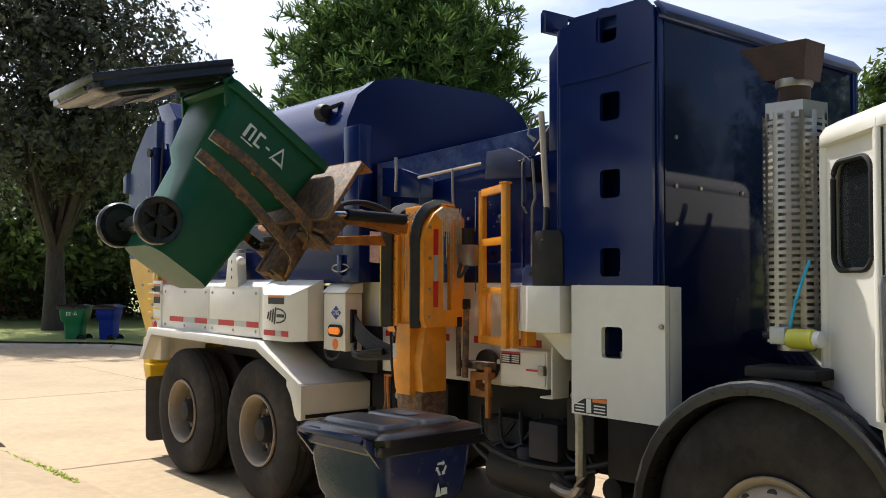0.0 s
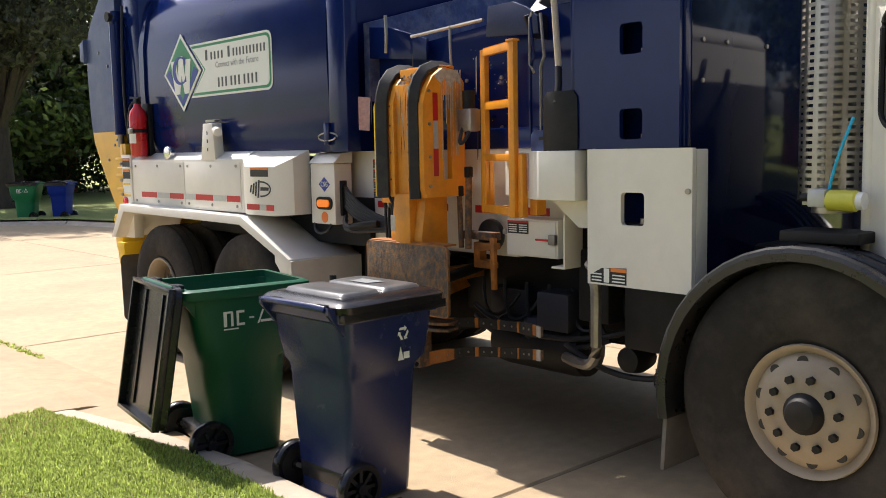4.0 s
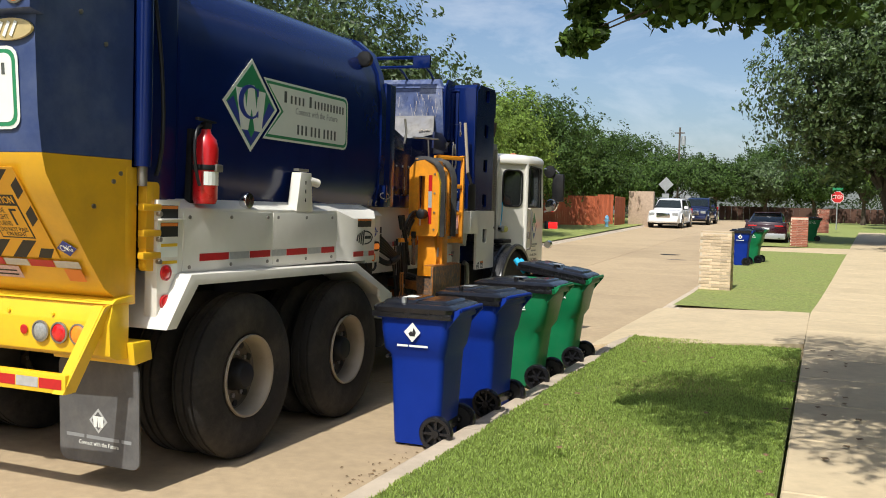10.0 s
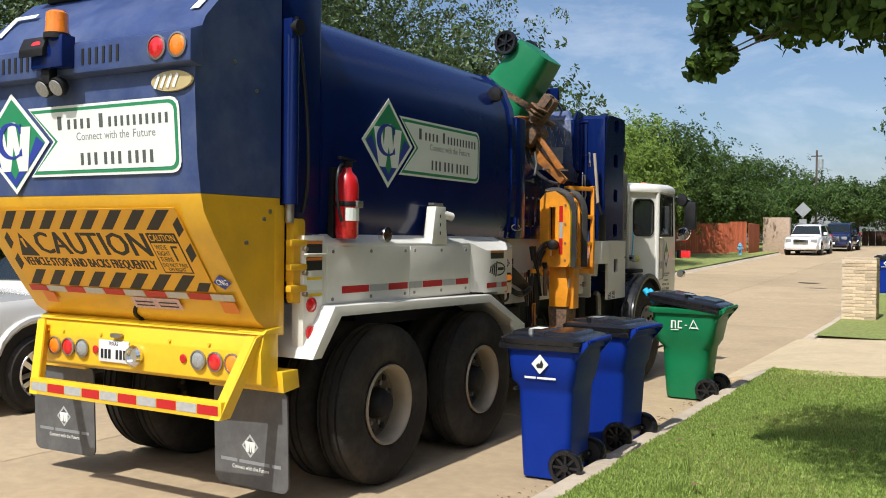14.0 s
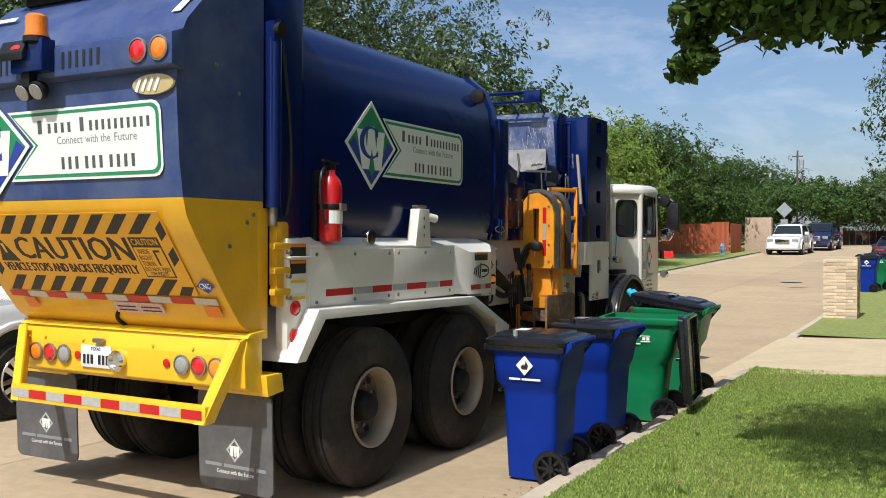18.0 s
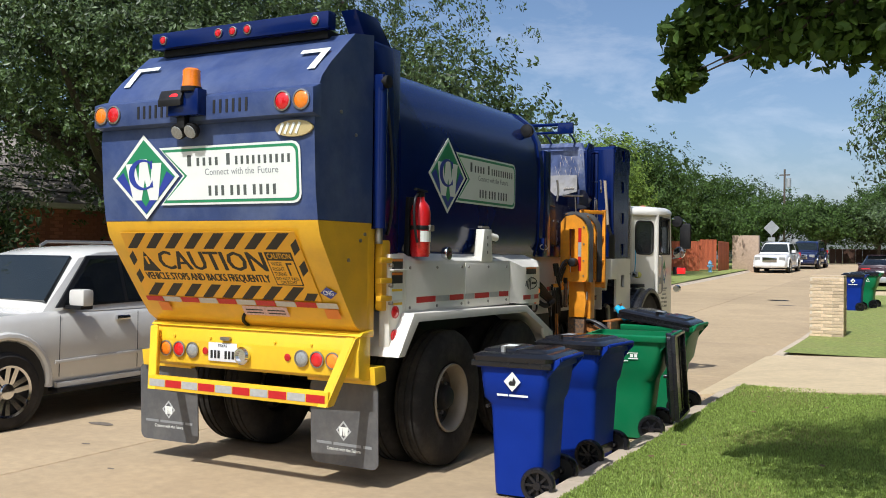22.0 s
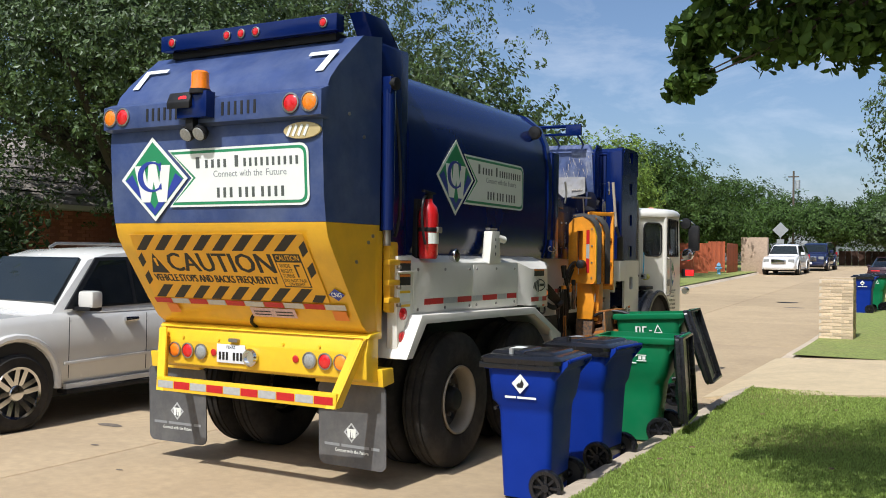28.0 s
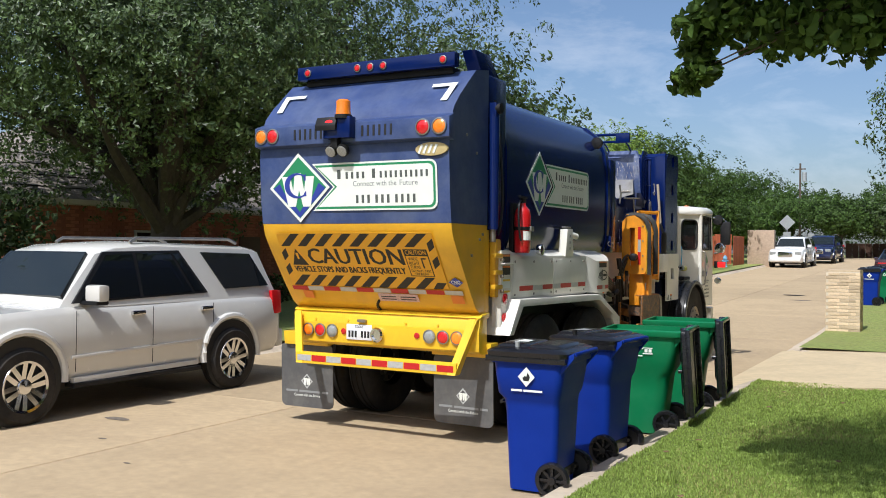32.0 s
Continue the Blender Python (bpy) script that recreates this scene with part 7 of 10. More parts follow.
part("link_edge", tube(nb(), [(1.01, 0.62, 1.168), (1.01, 0.628, 0.985), (1.01, 0.60, 0.90), (1.01, 0.572, 0.83)], 0.007, 6), WORN_ORANGE, link)
part("link_edge", tube(nb(), [(1.015, 0.66, 1.165), (1.015, 0.665, 1.05), (1.015, 0.69, 0.81)], 0.012, 6), WORN_ORANGE, link)
part("link_edge", tube(nb(), [(1.01, 0.62, 1.168), (1.01, 0.697, 1.168)], 0.008, 6), WORN_ORANGE, link)
part("link_pin", cyl(nb(), (0.99, 0.555, 0.855), (1.03, 0.555, 0.855), 0.026, n=12), RUST, link)
part("cylinder_knuckle", lathe(nb(), [(0.03, -0.06), (0.05, -0.05), (0.05, 0.05), (0.03, 0.06)], 1, (1.13, 0.86, 1.78), 16), BLACK, mast)
# scraped paint and grime runs on the mast
rg = random.Random(17)
for k in range(26):
    y, z = rg.uniform(1.12, 1.24), 2.24 - abs(rg.gauss(0, 0.28))
    w, h = rg.uniform(0.001, 0.003), rg.uniform(0.03, 0.16)
    z = max(z, 1.35 + h)
    flat("paint_scrape", [(y - w * 0.3, z - h), (y + w, z - h * 0.6), (y + w * 0.6, z), (y - w, z - h * 0.3)], on_side(1.2455, 0, 0), SCRAPE if k % 3 else GRIME, mast, 0.0008)
for k in range(16):
    y, z = rg.uniform(0.45, 1.55), rg.uniform(1.98, 2.5)
    w, h = rg.uniform(0.002, 0.005), rg.uniform(0.05, 0.30)
    flat("wall_scratch", [(y - w, z - h), (y + w, z - h * 0.9), (y + w * 2, z), (y, z - 0.01)], on_side(0.9505, 0, 0), SCRAPE if k % 4 == 0 else GRIME, mast, 0.0008)
for y in (2.02, 2.10):
    part("air_pipe", tube(nb(), [(0.985, y, 1.90), (0.985, y, 2.30), (0.99, y + 0.03, 2.36), (0.985, y, 2.60)], 0.010, 6), BLUE if y < 2.05 else STEEL, mast)
for i in range(3):
    # thick hoses arch from the mast's cheek down to the fittings
    y, z = 0.742 + 0.045 * i, 1.80 - 0.045 * i
    arch = curve_pts((1.03 - 0.02 * i, 0.95, z), (1.04, 0.86, z + 0.01), (1.0, y + 0.01, z - 0.03), (0.98, y, 1.53), 10)
    fall = curve_pts((0.98, y, 1.53), (0.97, y, 1.40), (0.97, y + 0.03, 1.32), (0.95, y + 0.05, 1.12), 6)
    part("lift_hose", tube(nb(), arch + fall[1:], 0.0185), HOSE, mast)
    part("hose_fitting", cyl(nb(), (0.98, y, 1.48), (0.975, y, 1.56), 0.023, n=8), STEEL, mast)
rg = random.Random(5)
for i in range(6):
    y = 0.63 + 0.036 * i
    part("feed_hose", tube(nb(), curve_pts((0.96, y, 1.52), (0.97, y - 0.01, 1.36), (0.98 + rg.uniform(-0.02, 0.02), y + 0.04, 1.15), (0.93, y + rg.uniform(0.02, 0.08), 0.74 + 0.05 * rg.random()), 10), 0.010), HOSE, mast)
    part("hose_end", cyl(nb(), (0.96, y, 1.45), (0.96, y, 1.52), 0.014, n=8), STEEL if i % 2 else BLACK, mast)
for i in range(3):
    part("loop_hose", tube(nb(), curve_pts((0.93, 0.70 + 0.03 * i, 0.80), (0.98, 0.68 + 0.03 * i, 0.50 + 0.04 * i), (0.98, 0.80, 0.50 + 0.04 * i), (0.96, 0.82 + 0.02 * i, 0.85), 10), 0.013), HOSE, mast)
for i in range(5):
    y = 0.66 + 0.045 * i
    part("hanging_hose", tube(nb(), curve_pts((0.90, y, 1.36), (0.93, y - 0.03, 1.15), (0.96, y + 0.02, 0.95), (0.92, y + 0.04, 0.66 + 0.03 * i), 9), 0.014), HOSE, mast)
part("hose_clamp", lathe(nb(), [(0.03, -0.02), (0.034, 0.0), (0.03, 0.02)], 2, (0.97, 0.74, 1.03), 12), STEEL, mast)

rg = random.Random(77)
for k in range(26):
    y, z, q = rg.uniform(1.3, 1.7), rg.uniform(2.0, 2.5), rg.uniform(0.001, 0.004)
    part("mud_speck", prism(nb(), [(y - q, z - q), (y + q * 0.8, z - q * 1.2), (y + q, z + q), (y - q * 0.4, z + q * 1.3)], 0, 0.7703, 0.772), SCRAPE, mast)
# hand levers, push rods and rusted stays about the mast
for y in (0.605, 0.672):
    lv = part("valve_lever", tube(nb(), curve_pts((1.0, y, 1.74), (1.0, y + 0.06, 1.60), (1.0, 0.80, 1.45), (0.99, 0.875, 1.24), 8), 0.013), BLACK, mast)
    part("lever_grip", cyl(nb(), (1.0, y - 0.008, 1.76), (1.0, y + 0.035, 1.62), 0.023, 0.018, 10), RUBBER, lv)
for k in range(5):
    y = 0.645 + k * 0.055
    part("push_rod", cyl(nb(), (0.93, y, 1.50), (0.93, y - 0.01, 1.14), 0.008, n=6), STEEL if k % 2 else RUST, mast)
for p, q, r in (((1.02, 0.905, 1.54), (1.02, 0.925, 1.24), 0.020), ((0.98, 1.0, 1.52), (0.98, 0.985, 1.24), 0.014), ((0.98, 1.40, 1.56), (0.98, 1.41, 1.22), 0.017), ((1.0, 1.508, 1.68), (1.0, 1.495, 1.22), 0.021)):
    part("rusted_stay", cyl(nb(), p, q, r, n=10), RUST, mast)
    part("stay_fork", box(nb(), (p[0], p[1], p[2] + 0.02), (0.045, 0.04, 0.07), 0.01), BLACK, mast)
part("hose_reel", lathe(nb(), [(0.03, -0.02), (0.10, -0.02), (0.105, 0.0), (0.10, 0.02), (0.03, 0.02)], 0, (0.86, 1.56, 1.30), 20), HOSE, mast)
# scraped light streak and splashes down the channel
part("paint_streak", prism(nb(), [(1.222, 2.24), (1.243, 2.24), (1.240, 2.1), (1.237, 1.9), (1.243, 1.75), (1.24, 1.556), (1.226, 1.556), (1.224, 1.75), (1.23, 1.9), (1.226, 2.1)], 0, 1.2455, 1.247), SCRAPE, mast)
rg = random.Random(31)
for k in range(44):
    y, z = rg.uniform(1.08, 1.29), rg.uniform(2.235, 2.315)
    q = rg.uniform(0.006, 0.016)
    part("dirt_clod", loft(nb(), [[(1.235 - (z - 2.23) * 0.7 + q * 0.6 * math.cos(a) * c, y + q * c * math.sin(a), z + h * q) for a in (0.2, 1.4, 2.3, 3.6, 4.9)] for c, h in ((0.7, -0.5), (1.0, 0.1), (0.5, 0.6))]), mat("caked_dirt", (0.27, 0.22, 0.165), 0.9, vary=0.3, scale=40) if k % 3 else RUST, mast)
# dried runs down the outer cheek
for k in range(9):
    x, z = 1.135 - 0.02 * k + rg.uniform(-0.006, 0.006), 2.335
    h, w = rg.uniform(0.12, 0.62), rg.uniform(0.003, 0.007)
    part("dried_run", prism(nb(), [(x - w, z), (x + w, z), (x + w * 0.6, z - h), (x - w * 0.3, z - h)], 1, 1.4145, 1.4158), SCRAPE, mast)
part("dried_crust", prism(nb(), [(1.19, 2.29), (1.12, 2.34), (0.99, 2.33), (0.96, 2.24), (1.02, 2.27), (1.06, 2.22), (1.10, 2.28), (1.14, 2.25)], 1, 1.4145, 1.4165), SCRAPE, mast)

# orange ladder
lad = tbox("ladder_rail", (0.955, 1.615, 1.945), (0.04, 0.04, 0.99), ORANGE, 0.004, "orange steel ladder")
tbox("ladder_rail", (1.125, 2.012, 1.945), (0.04, 0.045, 1.0), ORANGE, 0.004)
for z, h in ((2.42, 0.042), (2.098, 0.042), (1.79, 0.04), (1.478, 0.045)):
    tpart("ladder_rung", box(nb(), (1.04, 1.813, z), (0.036, 0.40, h), 0.003, pose(0, 0, 0, 0, 0, -23.2)), ORANGE)
for z in (2.443, 2.121):
    bm = nb()
    for k in range(18):
        box(bm, (0.967 + k * 0.0086, 1.64 + k * 0.0202, z), (0.034, 0.009, 0.008), 0, pose(0, 0, 0, 0, 0, -23.2))
    tpart("rung_teeth", bm, ORANGE)
tbox("ladder_cap", (1.125, 2.012, 2.45), (0.055, 0.06, 0.012), ORANGE, 0.003)
tbox("ladder_socket", (0.925, 1.60, 1.63), (0.05, 0.07, 0.35), ORANGE, 0.005)
tbox("ladder_socket", (1.10, 2.06, 1.63), (0.05, 0.035, 0.36), ORANGE, 0.005)
tpart("ladder_post", prism(nb(), [(2.075, 1.79), (2.13, 1.77), (2.13, 1.46), (2.075, 1.46)], 0, 0.98, 1.06, 0.005), ORANGE)
for z in (1.745, 1.56):
    tpart("post_bolt", cyl(nb(), (1.06, 2.105, z), (1.072, 2.105, z), 0.014, n=8), STEEL)
for z in (1.79, 1.478):
    tpart("ladder_stay", tube(nb(), [(1.0, 1.72, z), (0.80, 1.72, z)], 0.018, 6), ORANGE)

# moving gripper: worn pusher plate with fingers; its own origin is the plate's middle
GRIP_HOME = (1.262, 1.20, 1.04)
grip = tpart("pusher_plate", prism(nb(), rrect(0.785, 0.435, 0.03), 0, -0.012, 0.012, 0.003), PLATE_STEEL, label="rust-stained steel pusher plate with gripper fingers", at=Matrix.Translation(GRIP_HOME))
part("plate_flange", box(nb(), (-0.05, 0, 0.222), (0.10, 0.72, 0.012), 0.003), WORN_ORANGE, grip)
part("plate_edge", tube(nb(), [(0.010, y, z) for y, z in rrect(0.785, 0.435, 0.03) + rrect(0.785, 0.435, 0.03)[:1]], 0.004, 5), WORN_ORANGE, grip)
part("grip_post", box(nb(), (-0.09, 0.0, -0.17), (0.10, 0.14, 0.78), 0.01), RUST, grip)
part("grip_yoke", prism(nb(), [(-0.24, -0.05), (-0.03, -0.05), (-0.03, -0.20), (-0.1, -0.24), (-0.22, -0.2)], 1, -0.16, 0.16, 0.01), RUST, grip)
part("grip_arm", prism(nb(), [(-0.30, 0.05), (-0.05, 0.10), (-0.04, 0.0), (-0.14, -0.25), (-0.24, -0.25)], 1, -0.05, 0.05, 0.01), RUST, grip)
part("grip_spine", box(nb(), (-0.03, 0.0, -0.40), (0.05, 0.115, 0.36), 0.008), RUST, grip)
for y in (-0.09, 0.09):
    part("spine_cheek", box(nb(), (-0.05, y, -0.42), (0.10, 0.035, 0.30), 0.006), RUST, grip)
for y, z in ((-0.16, -0.33), (-0.16, -0.37), (-0.15, -0.42), (0.22, -0.27), (0.22, -0.31)):
    part("pivot_link", prism(nb(), [(-0.12, -0.11), (0.02, -0.09), (0.04, 0.04), (0.0, 0.11), (-0.12, 0.10)], 2, z - 0.009, z + 0.009, 0.003), RUST, grip, at=Matrix.Translation((-0.03, y, 0)) @ pose(0, 0, 0, 0, 0, 12))
part("grip_lug", prism(nb(), [(-0.33, -0.155), (-0.46, -0.15), (-0.50, -0.19), (-0.47, -0.225), (-0.36, -0.25), (-0.16, -0.27), (-0.14, -0.21), (-0.25, -0.20)], 0, -0.05, -0.02, 0.006), WORN_ORANGE, grip)
FINGERS = []
FPTS = [(-1.38 * px, py) for px, py in [(0.0, 0.0), (0.08, 0.06), (0.13, 0.13), (0.15, 0.25), (0.152, 0.38), (0.148, 0.50), (0.135, 0.62), (0.11, 0.72), (0.07, 0.81)]]


def along(u):
    """A place on the finger's line, u from 0 at the pivot to 1 at the tip."""
    i = min(len(FPTS) - 2, int(u * (len(FPTS) - 1)))
    f = u * (len(FPTS) - 1) - i
    return FPTS[i][0] + (FPTS[i + 1][0] - FPTS[i][0]) * f, FPTS[i][1] + (FPTS[i + 1][1] - FPTS[i][1]) * f


TIP = mat("bare_tip", (0.52, 0.50, 0.46), 0.45, metal=0.2, vary=0.2, scale=30)
PADS = [(0.0, 0.16, WORN_ORANGE), (0.165, 0.315, RUBBER), (0.32, 0.345, WORN_ORANGE), (0.35, 0.49, RUBBER), (0.495, 0.515, WORN_ORANGE), (0.52, 0.665, RUBBER), (0.67, 0.69, WORN_ORANGE), (0.695, 0.845, RUBBER), (0.85, 0.915, WORN_ORANGE), (0.92, 1.0, TIP)]
for sgn, zz, zt, ln in ((-1, -0.40, -0.31, 0.87), (1, -0.31, -0.235, 1.12), (1, -0.52, -0.37, 1.12)):
    # strap finger bent round a bin, along +y or -y when open: a steel band that carries riveted pads
    def strap(u0, u1, n, thick, h, off=0.0):
        rings = []
        for i in range(n + 1):
            u = u0 + (u1 - u0) * i / n
            x, y = along(u)
            z, hh = (zt - zz) * u, h if u > 0.14 else h * 1.35
            rings.append([(x + off - thick, sgn * y * ln, z - hh), (x + off + thick, sgn * y * ln, z - hh), (x + off + thick, sgn * y * ln, z + hh), (x + off - thick, sgn * y * ln, z + hh)])
        return loft(nb(), rings)
    fg = part("finger", strap(0, 1, 16, 0.009, 0.028), RUST, grip)
    for u0, u1, m in PADS:
        part("finger_pad", strap(u0, u1, 3, 0.006, 0.031, 0.0135), m, fg)
        for f in (0.28, 0.72) if u1 - u0 > 0.1 else ():
            x, y = along(u0 + (u1 - u0) * f)
            z = (zt - zz) * (u0 + (u1 - u0) * f)
            part("pad_bolt", cyl(nb(), (x + 0.018, sgn * y * ln, z), (x + 0.024, sgn * y * ln, z), 0.007, n=8), STEEL, fg)
    fg.matrix_basis = Matrix.Translation((-0.10, sgn * 0.11, zz))
    FINGERS.append((fg, sgn, zz))
# boom between mast and gripper
BOOM_HOME = (0.60, 1.17, 1.02)
boom = tpart("lift_boom", prism(nb(), [(-0.06, -0.035), (0.28, -0.04), (0.48, -0.09), (0.53, -0.03), (0.32, 0.045), (-0.06, 0.04)], 1, -0.05, -0.015, 0.006), WORN_ORANGE, label="orange lift boom", at=Matrix.Translation(BOOM_HOME))
part("boom_side", prism(nb(), [(-0.06, -0.035), (0.28, -0.04), (0.48, -0.09), (0.53, -0.03), (0.32, 0.045), (-0.06, 0.04)], 1, 0.03, 0.06, 0.006), WORN_ORANGE, boom)
part("boom_web", box(nb(), (0.12, 0.0, 0.0), (0.28, 0.05, 0.05), 0.006), RUST, boom)
part("boom_eye", lathe(nb(), [(0.03, -0.07), (0.055, -0.06), (0.055, 0.06), (0.03, 0.07)], 1, (0.50, 0, -0.06), 18), WORN_ORANGE, boom)
part("boom_ram", cyl(nb(), (0.0, 0.09, 0.05), (0.45, 0.09, -0.02), 0.035), BLACK, boom)
part("boom_rod", cyl(nb(), (0.40, 0.09, -0.01), (0.60, 0.09, -0.05), 0.02), CHROME, boom)
part("boom_link", prism(nb(), [(0.0, -0.12), (0.42, -0.20), (0.46, -0.16), (0.05, -0.06)], 1, -0.11, -0.07, 0.006), WORN_ORANGE, boom)
for i in range(3):
    part("boom_hose", tube(nb(), curve_pts((-0.05, -0.08 + 0.03 * i, 0.05), (0.1, -0.12 + 0.03 * i, 0.16), (0.35, -0.12 + 0.03 * i, 0.14), (0.50, -0.08 + 0.03 * i, 0.0), 8), 0.016), HOSE, boom)

# ---- wheeled bins: the lid opens to the street, wheels and hinge at the kerb; origin at the base ----
LIDS = {}


def wheeled_bin(name, material, label, m, mark, mid_band=False, k=1.0, top=None):
    """A wheeled cart: tapered tub with rim, catch bar, handle, axle, spoked wheels and a hinged black lid; k narrows it front to back."""
    root = thing(name, label, "wheeled bin", m, "wheeled bins")
    def ring(x0, x1, w, z, r=0.06):
        return [(x, y, z) for x, y in rrect((x1 - x0) * k, w, r, 4, (x0 + x1) / 2 * k, 0)]
    if mid_band:
        prof = [(-0.25, 0.17, 0.48, 0.02, 0.10), (-0.26, 0.18, 0.50, 0.10, 0.11), (-0.29, 0.22, 0.53, 0.45, 0.13), (-0.30, 0.24, 0.535, 0.60, 0.14), (-0.36, 0.28, 0.60, 0.68, 0.10), (-0.385, 0.31, 0.62, 0.86, 0.08), (-0.40, 0.34, 0.64, 1.02, 0.07)]
    else:
        prof = [(-0.25, 0.235, 0.46, 0.02, 0.05), (-0.257, 0.24, 0.47, 0.10, 0.05), (-0.285, 0.27, 0.525, 0.66, 0.05), (-0.30, 0.275, 0.54, 0.715, 0.05), (-0.35, 0.30, 0.60, 0.76, 0.06), (-0.372, 0.33, 0.632, 0.90, 0.06), (-0.385, 0.345, 0.65, 1.02, 0.06)]
    inner = [(a + 0.02, b - 0.02, w - 0.04, z, r) for a, b, w, z, r in reversed(prof[1:])]
    part("tub", loft(nb(), [ring(a, b, w, z, r) for a, b, w, z, r in prof] + [ring(a, b, w, z, r) for a, b, w, z, r in inner]), material, root, smooth=35)
    # rolled rim with a turned-down skirt
    out = [ring(-0.42, 0.37, 0.69, 1.0, 0.06), ring(-0.43, 0.38, 0.70, 1.01, 0.06), ring(-0.43, 0.38, 0.70, 1.055, 0.06), ring(-0.41, 0.36, 0.66, 1.065, 0.05), ring(-0.38, 0.33, 0.60, 1.065, 0.04), ring(-0.38, 0.33, 0.60, 1.0, 0.04)]
    part("rim", loft(nb(), out + out[:1], cap=False), material, root)
    zc = 0.58 if mid_band else 0.68
    part("catch_bar", cyl(nb(), (-0.35 * k, -0.2, zc), (-0.35 * k, 0.2, zc), 0.015, n=8), BIN_BLACK, root)
    hx = 0.34 * k
    wx0 = 0.235 if mid_band else 0.205 * k + 0.02
    part("handle", tube(nb(), [(hx - 0.01, -0.26, 1.03), (hx + 0.08, -0.26, 1.08), (hx + 0.09, -0.2, 1.085), (hx + 0.09, 0.2, 1.085), (hx + 0.08, 0.26, 1.08), (hx - 0.01, 0.26, 1.03)], 0.017, 8), material, root)
    for s in (-1, 1):
        part("handle_bracket", prism(nb(), [(hx - 0.04, 0.90), (hx + 0.02, 0.98), (hx + 0.08, 1.05), (hx + 0.08, 1.09), (hx - 0.04, 1.05)], 1, s * 0.29 - 0.012, s * 0.29 + 0.012, 0.004), material, root)
        if mid_band:
            part("side_grip", box(nb(), (0.02, s * 0.275, 0.70), (0.16, 0.03, 0.025), 0.008), material, root)
        if not mid_band:
            part("rear_channel", prism(nb(), rrect(0.07, 0.50, 0.02, 3, s * 0.13, 0.45), 1, -0.01, 0.008), BIN_BLACK, root, at=pose(0.235 * k + 0.012, 0, 0, 0, 0, 90) @ pose(0, 0, 0, -6, 0, 0))
    part("axle", cyl(nb(), (wx0, -0.30, 0.135), (wx0, 0.30, 0.135), 0.014, n=8), STEEL, root)
    part("axle_block", box(nb(), (wx0 - 0.02, 0, 0.14), (0.08, 0.40, 0.09), 0.02), BIN_BLACK, root)
    for s in (-1, 1):
        y = s * 0.285
        wh = part("wheel", lathe(nb(), [(0.098, y - 0.028), (0.125, y - 0.03), (0.135, y - 0.015), (0.135, y + 0.015), (0.125, y + 0.03), (0.098, y + 0.028), (0.098, y - 0.028)], 1, (wx0, 0, 0.135), 26, False), BIN_BLACK, root)
        bm = nb()
        for j in range(6 if mid_band else 8):
            a = j * 2 * math.pi / (6 if mid_band else 8)
            box(bm, (wx0 + 0.06 * math.cos(a), y, 0.135 + 0.06 * math.sin(a)), (0.085, 0.034, 0.02), m=pose(0, 0, 0, 0, -math.degrees(a), 0))
        part("spokes", bm, BIN_BLACK, wh)
        part("hub_cap", lathe(nb(), [(0.03, y - 0.034), (0.032, y), (0.03, y + 0.034)], 1, (wx0, 0, 0.135), 12), BIN_BLACK, wh)
        part("wheel_disc", cyl(nb(), (wx0, y - s * 0.02, 0.135), (wx0, y - s * 0.016, 0.135), 0.10, n=20), DECAL_BLACK, wh)
        part("hinge_block", box(nb(), (hx + 0.03, s * 0.20, 1.075), (0.06, 0.10, 0.035), 0.008), BIN_BLACK, root)
    # lid about its hinge
    L = 0.80 * k + 0.02
    top = top or BIN_BLACK
    lid = part("lid", loft(nb(), [[(x, y, z) for x, y in rrect(w, d, r, 4, cx, 0)] for w, d, cx, z, r in ((L, 0.72, -L / 2, -0.035, 0.06), (L + 0.01, 0.73, -L / 2, 0.0, 0.06), (L - 0.03, 0.69, -L / 2, 0.015, 0.05), (L - 0.10, 0.60, -L / 2, 0.028, 0.05), (L - 0.22, 0.46, -L / 2, 0.034, 0.05))]), BIN_BLACK, root, "black moulded lid", at=Matrix.Translation((hx + 0.035, 0, 1.085)))
    for j in range(2):
        part("lid_panel", loft(nb(), [[(x, y, z) for x, y in rrect(w, d, 0.03, 3, -0.21 - j * 0.33 * k, 0)] for w, d, z in ((0.27, 0.52, 0.022), (0.24, 0.49, 0.046), (0.20, 0.45, 0.052))]), top, lid)
    bm = nb()
    for bx, by, sx, sy in ((-0.02, 0, 0.025, 0.71), (-L + 0.01, 0, 0.025, 0.71), (-L / 2, 0.345, L - 0.02, 0.022), (-L / 2, -0.345, L - 0.02, 0.022)):
        box(bm, (bx, by, -0.055), (sx, sy, 0.045), 0.004)
    part("lid_skirt", bm, BIN_BLACK, lid)
    for by in (-0.16, 0.16):
        part("lid_rib", box(nb(), (-L / 2, by, -0.04), (L - 0.12, 0.02, 0.012), 0.003), BIN_BLACK, lid)
    part("lid_lip", prism(nb(), [(-L - 0.015, -0.03), (-L + 0.02, -0.03), (-L + 0.02, 0.01), (-L, 0.01)], 1, -0.22, 0.22, 0.004), BIN_BLACK, lid)
    flat("lid_notice", [(-0.30, -0.10), (-0.20, -0.08), (-0.20, 0.06), (-0.30, 0.09)], Matrix.Translation((-0.2, 0, 0.056)), DECAL_WHITE if mark == "diamond" else DECAL_GREY, lid, 0.001)
    part("lid_knob", cyl(nb(), (-0.42, -0.26, 0.015), (-0.42, -0.26, 0.07), 0.02, n=10), SIGN_GREY if mark == "diamond" else BIN_BLACK, lid)
    LIDS[root.name] = lid
